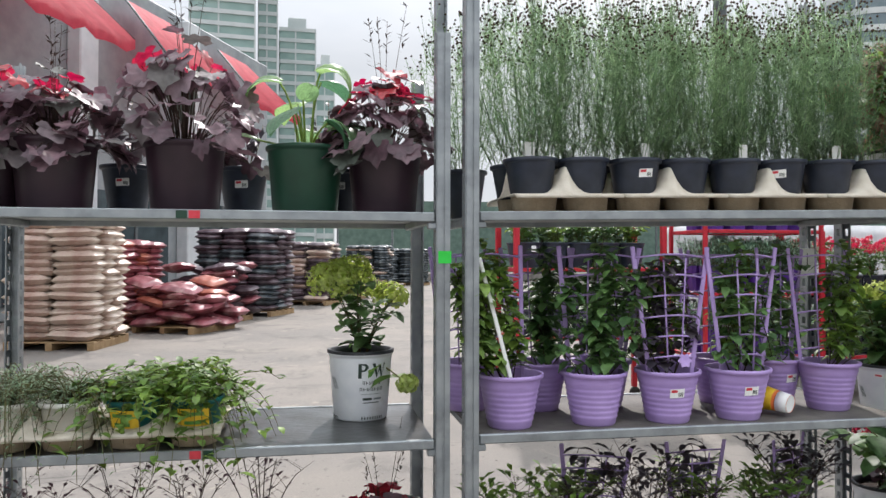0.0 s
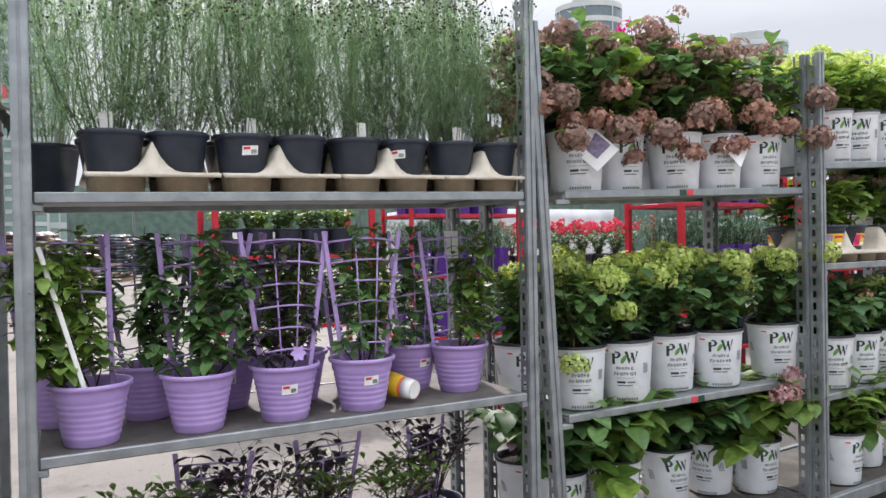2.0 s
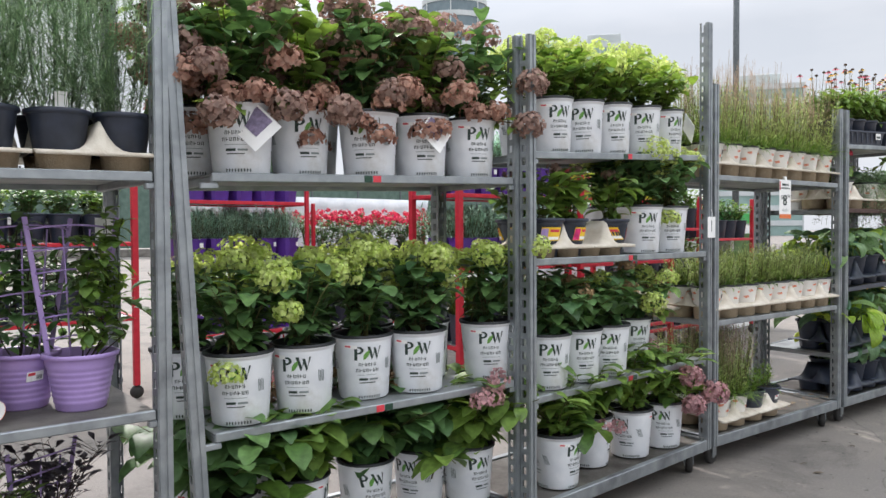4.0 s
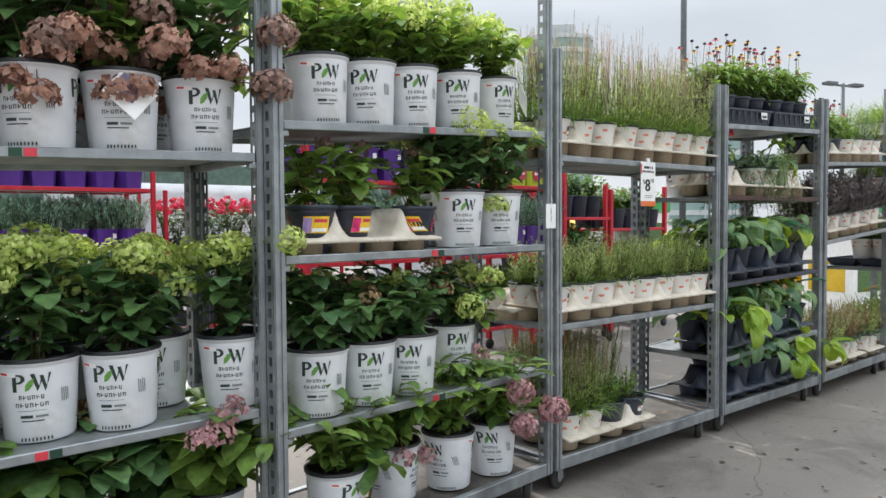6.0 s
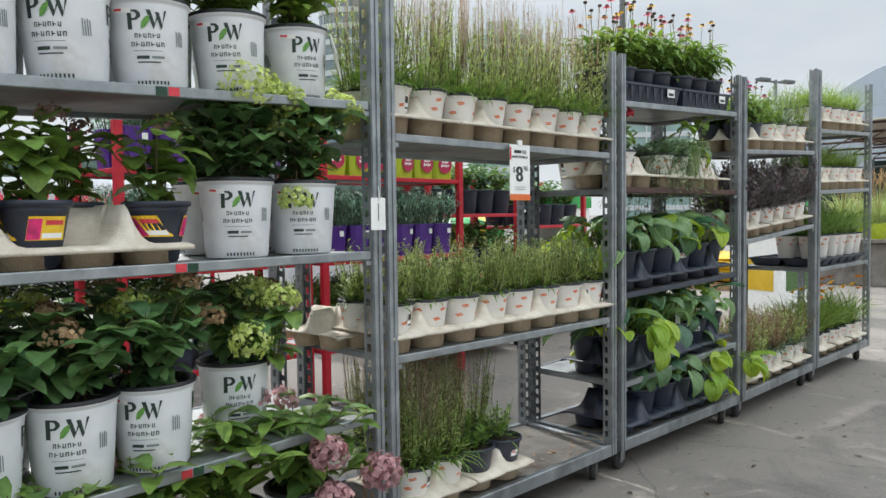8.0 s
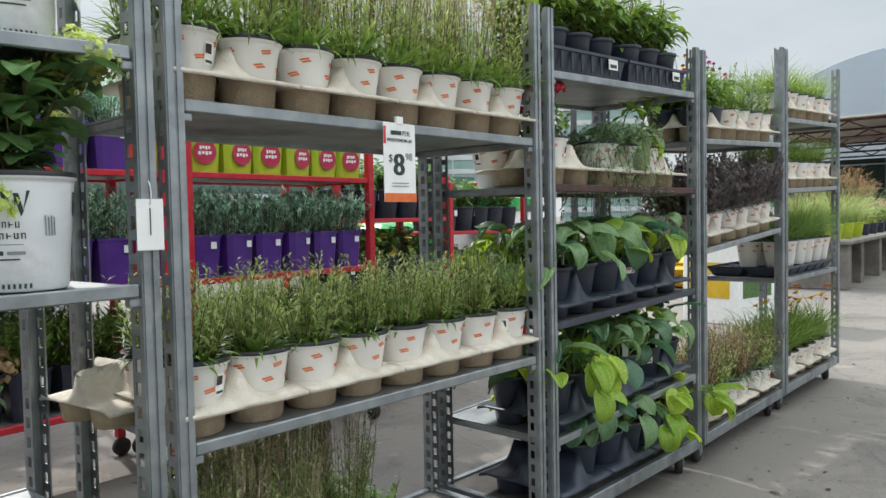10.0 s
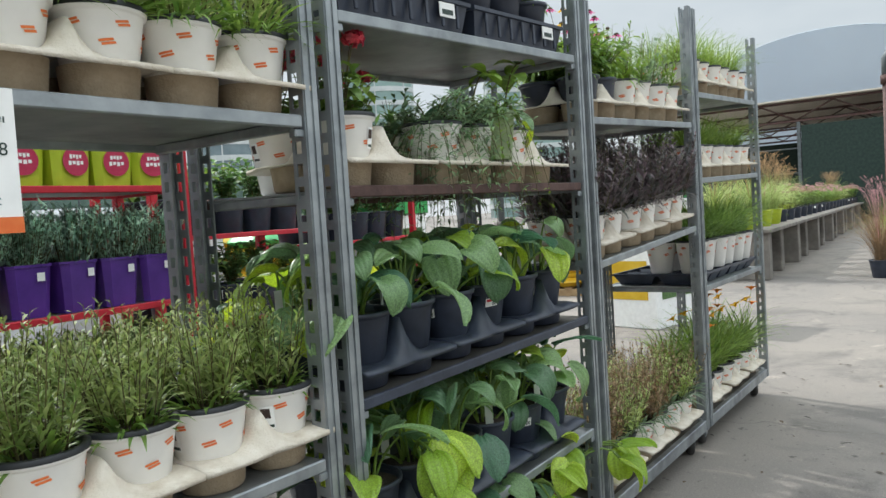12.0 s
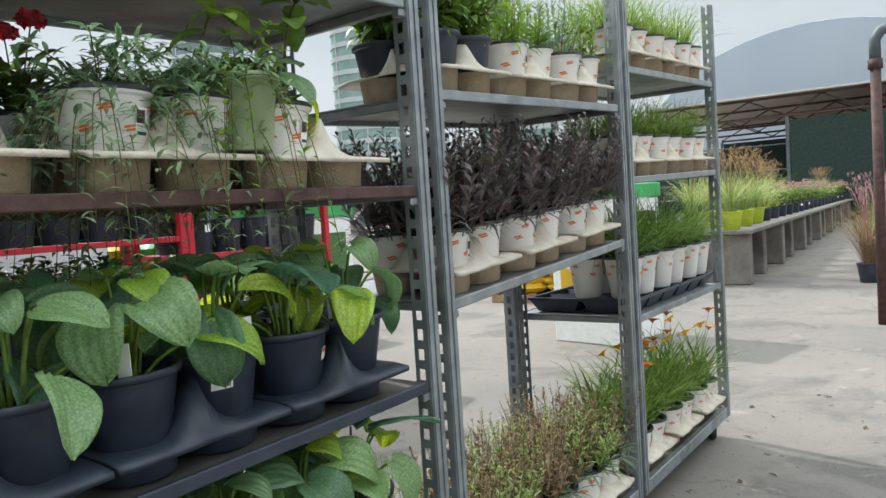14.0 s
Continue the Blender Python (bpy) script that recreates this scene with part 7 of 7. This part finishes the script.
def shade_house(m):
    """Open shade structure: trusses on posts, pale roof sheet, dark cloth at the back and sides."""
    root = thing("shade_house", "steel-truss shade structure with dark green cloth walls", "shade structure", m)
    W, H, D = 16.0, 4.15, 12.0
    for x in (0.0, 5.3, 10.6, 16.0):
        for y in (0.0, D):
            part("post", bevelled(x - 0.07, y - 0.07, 0, x + 0.07, y + 0.07, H, 0.01), FRAME, root, smooth=False)
    for y in (0.0, 4.0, 8.0, D):
        part("truss_chord", bevelled(0, y - 0.04, H, W, y + 0.04, H + 0.09, 0.008), RUST_STEEL, root, smooth=False)
        part("truss_chord", bevelled(0, y - 0.04, H + 0.75, W, y + 0.04, H + 0.84, 0.008), RUST_STEEL, root, smooth=False)
        for k in range(12):
            x = k * W / 12
            z0, z1 = (H + 0.09, H + 0.75) if k % 2 == 0 else (H + 0.75, H + 0.09)
            part("truss_web", Geo().tube([(x, y, z0), (x + W / 12, y, z1)], 0.03, 0.03, 6), RUST_STEEL, root)
    part("roof_sheet", bevelled(-0.3, -0.3, H + 0.86, W + 0.3, D + 0.3, H + 0.93, 0.01), ROOF_SHEET, root, smooth=False)
    part("front_cloth", bevelled(0.08, -0.1, 0.3, 10.5, -0.075, H - 0.15, 0.005), SHADE, root, "dark green shade cloth", smooth=False)
    part("back_cloth", bevelled(0.1, D - 0.1, 0.1, W - 0.1, D - 0.07, H - 0.1, 0.005), SHADE, root, "dark green shade cloth", smooth=False)
    part("side_cloth", bevelled(-0.1, 0.1, 0.1, -0.075, D - 0.2, H - 0.1, 0.005), SHADE, root, "dark green shade cloth", smooth=False)
    for k in range(3):
        part("side_rail", Geo().tube([(10.6, 0, 1.1 + k), (16.0, 0, 1.1 + k)], 0.03, 0.03, 6), FRAME, root)


shade_house(pose(38.0, -4.5, 0, 0, 0, 90) @ Matrix.Diagonal((1, -1, 1, 1)))

hoop = thing("hoop_greenhouse", "large film-covered hoop greenhouse with arched roof", "greenhouse", pose(56, 7.4, 0))
g = Geo()
n = 40
for x in (0.0, 30.0):
    g.v += [(x, 10.6 * math.cos(math.pi * i / n), 4.0 + 7.2 * math.sin(math.pi * i / n)) for i in range(n + 1)]
g.f = [(i, i + 1, n + 2 + i, n + 1 + i) for i in range(n)]
part("roof_film", g, HOOP, hoop)
g = Geo()
g.v = [(0.05, 10.58 * math.cos(math.pi * i / n), 4.0 + 7.18 * math.sin(math.pi * i / n)) for i in range(n + 1)]
g.f = [tuple(range(n + 1))]
part("end_film", g, HOOP, hoop, smooth=False)
for i in range(7):
    y = -10.4 + i * 20.8 / 6
    part("end_post", bevelled(-0.1, y - 0.08, 0, 0.04, y + 0.08, 4.0, 0.01), FRAME, hoop, smooth=False)
part("end_wall", bevelled(0.06, -10.5, 0, 0.2, 10.5, 3.98, 0.01), SHADE, hoop, smooth=False)

# ---- benches with grasses and perennials beyond the carts ----
for k in range(9):
    bx = 16.9 + k * 3.15
    by = 3.2 + 0.035 * (bx - 16.9)
    bench = thing("plant_bench", "low display bench on concrete block legs", "bench", pose(bx, by, 0, 0, 0, 2), "display benches")
    part("bench_top", bevelled(-0.1, -0.05, 0.72, 3.0, 1.6, 0.78, 0.01), BENCH, bench, smooth=False)
    part("leg", bevelled(0.0, 0.0, 0.0, 0.28, 1.5, 0.719, 0.015), BENCH, bench, smooth=False)
    part("leg", bevelled(1.5, 0.05, 0.0, 1.78, 1.5, 0.719, 0.015), BENCH, bench, smooth=False)


def plume_grass(seed, h, n, blade, plume, pot=None, heads=14):
    def build(root):
        rnd = random.Random(seed)
        pot_shell(root, 0.11, 0.15, 0.26, pot or LIME_POT, 24, soil=0.03)
        g = Geo()
        for i in range(n):
            a, b = rnd.uniform(0, 6.28), rnd.uniform(0, 0.08)
            g.leaf((b * math.cos(a), b * math.sin(a), 0.23), a + rnd.uniform(-0.5, 0.5), rnd.uniform(1.1, 1.5), h * rnd.uniform(0.6, 1.1), 0.010, rnd.uniform(0.5, 2.4), 5, 0.2, "grass", rnd.uniform(-0.5, 0.5))
        part("foliage", g, blade, root, kind="stuff")
        pg = Geo()
        for i in range(heads):
            a = rnd.uniform(0, 6.28)
            q = rnd.uniform(0.1, 0.35)
            z = 0.23 + h * rnd.uniform(0.85, 1.1)
            pts = curve((0, 0, 0.24), (q * 0.3 * math.cos(a), q * 0.3 * math.sin(a), z * 0.95), (q * math.cos(a), q * math.sin(a), z), 7)
            pg.tube(pts[:5], 0.002, 0.0015, 3)
            for k in range(40):
                u = rnd.uniform(3.6, 6)
                j = min(int(u), 5)
                p = Vector(pts[j]).lerp(Vector(pts[j + 1]), u - j)
                pg.leaf(tuple(p), rnd.uniform(0, 6.28), rnd.uniform(-0.2, 1.0), rnd.uniform(0.02, 0.05), 0.006, 0.4, 1, 0.0, "grass")
        part("plume_growth", pg, plume, root, kind="stuff")
    return build


for k in range(23):
    bx = 17.05 + k * 0.95
    for j in range(2):
        by = 3.45 + 0.035 * (bx - 16.9) + 0.55 * j
        q = (k // 3 + j) % 4
        m = pose(bx, by, 0.781, 0, 0, 37 * k)
        if bx < 19.0 or (q == 3 and j):
            place("plume/%d" % (k % 2), plume_grass(500 + k % 2, 0.9, 120, LEAF_PEN, FL_BROWN, None, 34), m, "tall plumed ornamental grass in a lime-green pot", "potted grass", "plants on the benches", "potted_grass")
        else:
            place("bench_plant/%d" % q, filler(510 + q, (LEAF_MID, LEAF_PEN, LEAF_MID)[q % 3], BLACK_POT, 0.55, 0.3, 0.11, 0.035, (FL_ROSE, FL_PINK, FL_ROSE)[q % 3]), m, "flowering perennial in a black pot on a bench", "potted plant", "plants on the benches", "potted_perennial")
for k in range(7):
    place("plume/big%d" % (k % 2), plume_grass(520 + k % 2, 1.15, 190, LEAF_GRASS if k % 2 else LEAF_BROWN, FL_ROSE, BLACK_POT, 26), pose(17.3 + 0.9 * k, 1.78 - 0.25 * (k % 2), 0, 0, 0, 60 * k), "large arching ornamental grass with pink plumes", "potted grass", "large grasses along the aisle", "potted_grass")


def water_pipe(root):
    part("riser", Geo().tube([(0, 0, 0), (0, 0, 2.45)], 0.045, 0.045, 12), RUST_STEEL, root)
    part("elbow", Geo().tube([(0, 0, 2.4), (0, 0, 2.62), (0.0, -0.05, 2.70), (0.0, -0.16, 2.73), (0.0, -0.3, 2.73)], 0.05, 0.05, 12), FRAME, root)
    part("collar", Geo().lathe([(0.0, 2.36), (0.062, 2.36), (0.062, 2.45), (0.0, 2.45)], 16), RUST_STEEL, root)
    part("support_post", bevelled(0.05, -0.34, 0, 0.15, -0.24, 2.9, 0.008), FRAME, root, smooth=False)
    for k in range(5):
        part("hose_coil", Geo().tube([(0.0, -0.29 + 0.16 * math.cos(a * 0.524), 1.65 + 0.30 * math.sin(a * 0.524)) for a in range(13)], 0.012, 0.012, 6), RUBBER, root, at=pose(-0.03 - 0.012 * k, 0, -0.01 * k))


place("water_pipe", water_pipe, pose(13.9, 1.40, 0), "rusty water riser pipe with coiled hose on a post", "pipe", "", "water_pipe")

# ---- litter on the yard ----
LITTER = material("dry_leaf_litter", rgb("2e2a24"), rgb("5a4a36"), 0.9, per="object")
rl = random.Random(99)
for k in range(90):
    x, y = rl.uniform(4.5, 12.0), rl.uniform(0.2, 2.0)
    g = Geo().leaf((0, 0, 0.003), rl.uniform(0, 6.28), 0.12, rl.uniform(0.02, 0.06), rl.uniform(0.008, 0.025), 0.25, 3, 0.2)
    tagged(part("fallen_leaf", g, LITTER, at=pose(x, y, 0.001)), "dry dark leaf fallen on the concrete", "leaf", "fallen leaves")
for k in range(60):
    m = on(5, rl.uniform(0.75, 1.4), rl.uniform(0.06, 0.4), 0.165)
    g = Geo().leaf((0, 0, 0.002), rl.uniform(0, 6.28), 0.1, rl.uniform(0.015, 0.04), rl.uniform(0.006, 0.02), 0.2, 2, 0.2)
    tagged(part("deck_debris", g, LEAF_BROWN, at=m), "dry plant debris on the cart deck", "debris", "debris on the cart deck")


# ---- single shoots that lean out of the shelves ----
def shoot(c, base, tip, radius, mat, leaf_mat, seed, label, n=130, size=0.010, leaves=9, ll=0.09, lw=0.055):
    """A hydrangea stem from base to tip (cart length, depth, height) with one flower head and some leaves."""
    m = CARTS[c - 1][0]
    root = thing("hydrangea_shoot", label, "plant shoot", m @ Matrix.Translation(base))
    rnd = random.Random(seed)
    d = Vector(tip) - Vector(base)
    pts = curve((0, 0, 0), (d.x * 0.35, d.y * 0.35, d.z * 0.8 + 0.06), tuple(d), 8)
    part("stem", Geo().tube(pts, 0.0035, 0.002, 5), STEM, root)
    g = Geo()
    for k in range(leaves):
        u = rnd.uniform(0.3, 0.95) * 7
        j = min(int(u), 6)
        p = Vector(pts[j]).lerp(Vector(pts[j + 1]), u - j)
        g.leaf(tuple(p), rnd.uniform(0, 6.28), rnd.uniform(-0.3, 0.6), ll * rnd.uniform(0.7, 1.2), lw * rnd.uniform(0.8, 1.1), 0.9, 4, 0.25)
    part("foliage", g, leaf_mat, root, kind="stuff")
    if n:
        part("flower_head", florets(Geo(), (0, 0, 0), radius, n, size, rnd, 0.88, -0.8), mat, root, at=pose(d.x, d.y, d.z))


LSH, PSH = "leaning hydrangea stem with round lime-green head", "leaning hydrangea stem with dusty pink head"
for k, (c, b, t, r) in enumerate(((4, (0.98, 0.3, 1.34), (0.918, 0.02, 1.624), 0.075), (4, (1.1, 0.3, 1.34), (1.08, 0.05, 1.60), 0.06), (4, (0.95, 0.2, 0.80), (0.913, 0.02, 0.905), 0.062),
                                  (3, (0.25, 0.2, 0.85), (0.231, 0.0, 1.10), 0.055), (3, (0.25, 0.2, 0.85), (0.27, -0.02, 1.0), 0.045), (3, (1.15, 0.2, 0.85), (1.104, 0.02, 1.156), 0.062), (3, (0.85, 0.2, 0.85), (0.863, 0.03, 1.15), 0.06),
                                  (3, (0.6, 0.2, 0.85), (0.587, 0.06, 1.17), 0.06), (3, (1.19, 0.18, 0.85), (1.30, -0.03, 1.185), 0.055), (1, (1.155, 0.38, 0.93), (1.30, 0.27, 0.85), 0.035))):
    shoot(c, b, t, r, FL_LIME, LEAF_MID, 600 + k, LSH, 170, 0.0095)
for k, (c, b, t, r) in enumerate(((4, (1.13, 0.13, 0.37), (1.132, -0.05, 0.54), 0.06), (4, (1.13, 0.13, 0.37), (1.342, -0.06, 0.43), 0.07), (4, (1.13, 0.13, 0.37), (1.142, -0.06, 0.40), 0.055), (3, (1.12, 0.2, 1.64), (1.27, -0.04, 1.815), 0.062),
                                  (3, (1.12, 0.2, 1.64), (1.25, -0.04, 1.65), 0.062), (3, (0.18, 0.2, 1.64), (0.03, -0.01, 1.74), 0.06), (3, (0.18, 0.2, 1.64), (0.05, -0.04, 1.60), 0.055), (3, (0.3, 0.2, 1.64), (0.275, -0.02, 1.64), 0.06),
                                  (3, (0.5, 0.2, 1.64), (0.47, -0.02, 1.64), 0.06), (3, (0.2, 0.25, 1.64), (0.09, 0.08, 1.99), 0.06), (3, (0.7, 0.2, 1.64), (0.66, -0.01, 1.72), 0.055))):
    shoot(c, b, t, r, FL_ROSE if c == 4 else FL_PINK, LEAF_MID, 630 + k, PSH, 190, 0.013, 7)
for k, (c, b, t) in enumerate(((4, (0.88, 0.15, 0.37), (0.80, 0.0, 0.70)), (4, (0.88, 0.15, 0.37), (0.92, 0.0, 0.6)), (4, (0.7, 0.15, 0.37), (0.62, 0.0, 0.56)), (4, (0.9, 0.15, 0.37), (1.0, 0.02, 0.66)))):
    shoot(c, b, t, 0.05, FL_ROSE, LEAF_MID, 660 + k, "leafy hydrangea shoot rising past the shelf", 0, 0.01, 22, 0.095, 0.042)
for k, (b, t) in enumerate((((0.70, 0.11, 1.55), (0.72, 0.04, 1.72)), ((0.95, 0.15, 1.55), (0.93, 0.05, 1.78)))):
    shoot(6, b, t, 0.05, FL_ROSE, LEAF_BRIGHT, 670 + k, "pale green leafy shoot among the printed pots", 0, 0.01, 7, 0.10, 0.055)
for k, (u0, z0, u1, z1) in enumerate(((0.3, 0.64, 0.235, 0.66), (1.05, 0.33, 1.32, 0.36), (0.8, 0.33, 0.85, 0.40))):
    g = thing("hosta_spill", "lime hosta leaves spilling out past the cart edge", "leaves", CARTS[5][0])
    rnd = random.Random(680 + k)
    for i in range(6):
        b, e = (u0, 0.08, z0), (u1 + rnd.uniform(-0.09, 0.09), -0.04 + rnd.uniform(-0.05, 0.02), z1 + rnd.uniform(-0.07, 0.07))
        part("leaf_stalk", Geo().tube(curve(b, (u1, 0.02, z1 + 0.1), e, 6), 0.004, 0.003, 5), LEAF_GRASS, g)
        part("leaf", HOSTA_MESH[(i % 6, True, None)] if (i % 6, True, None) in HOSTA_MESH else [m for kk, m in HOSTA_MESH.items() if kk[1]][0], None, g, at=pose(*e, rnd.uniform(-20, 20), rnd.uniform(0, 60), -90 + rnd.uniform(-70, 70)) @ Matrix.Scale(0.14, 4))

place("paper_tag", None, on(2, 1.475, 0.50, 1.30, -15), "white paper tag tied to the cart post", "tag", "", "paper_tag")
top_leaf = thing("stray_leaf", "yellow-green leaf lying on the post top", "leaf", on(5, 1.36, 0.02, 2.0, 200))
part("leaf_blade", Geo().leaf((0.03, 0, 0.004), 3.0, 0.35, 0.075, 0.055, 0.9, 5, 0.2), LEAF_BRIGHT, top_leaf)
part("leaf_stalk", Geo().tube([(0.07, 0.0, 0.002), (0.03, 0, 0.004)], 0.002, 0.002, 4), LEAF_GRASS, top_leaf)

for k, (c, uu, vv, z) in enumerate(((3, 0.92, -0.01, 0.40), (3, 0.30, 0.0, 0.36), (4, 0.42, 0.0, 0.40))):
    shoot(c, (uu, 0.15, 0.30), (uu, vv, z), 0.05, FL_BROWN, LEAF_BRIGHT if k == 1 else LEAF_MID, 690 + k, "broad hydrangea leaves leaning out over the base", 0, 0.01, 12, 0.13, 0.095)
place("lean_stake", lambda root: part("stake", bevelled(-0.006, -0.003, 0, 0.006, 0.003, 0.40, 0.002), PAPER, root, smooth=False), on(2, 0.155, 0.04, 0.87) @ pose(0, 0, 0, 0, -15, 0), "thin white plastic stake leaning in a lilac pot", "stake", "", "plant_stake")
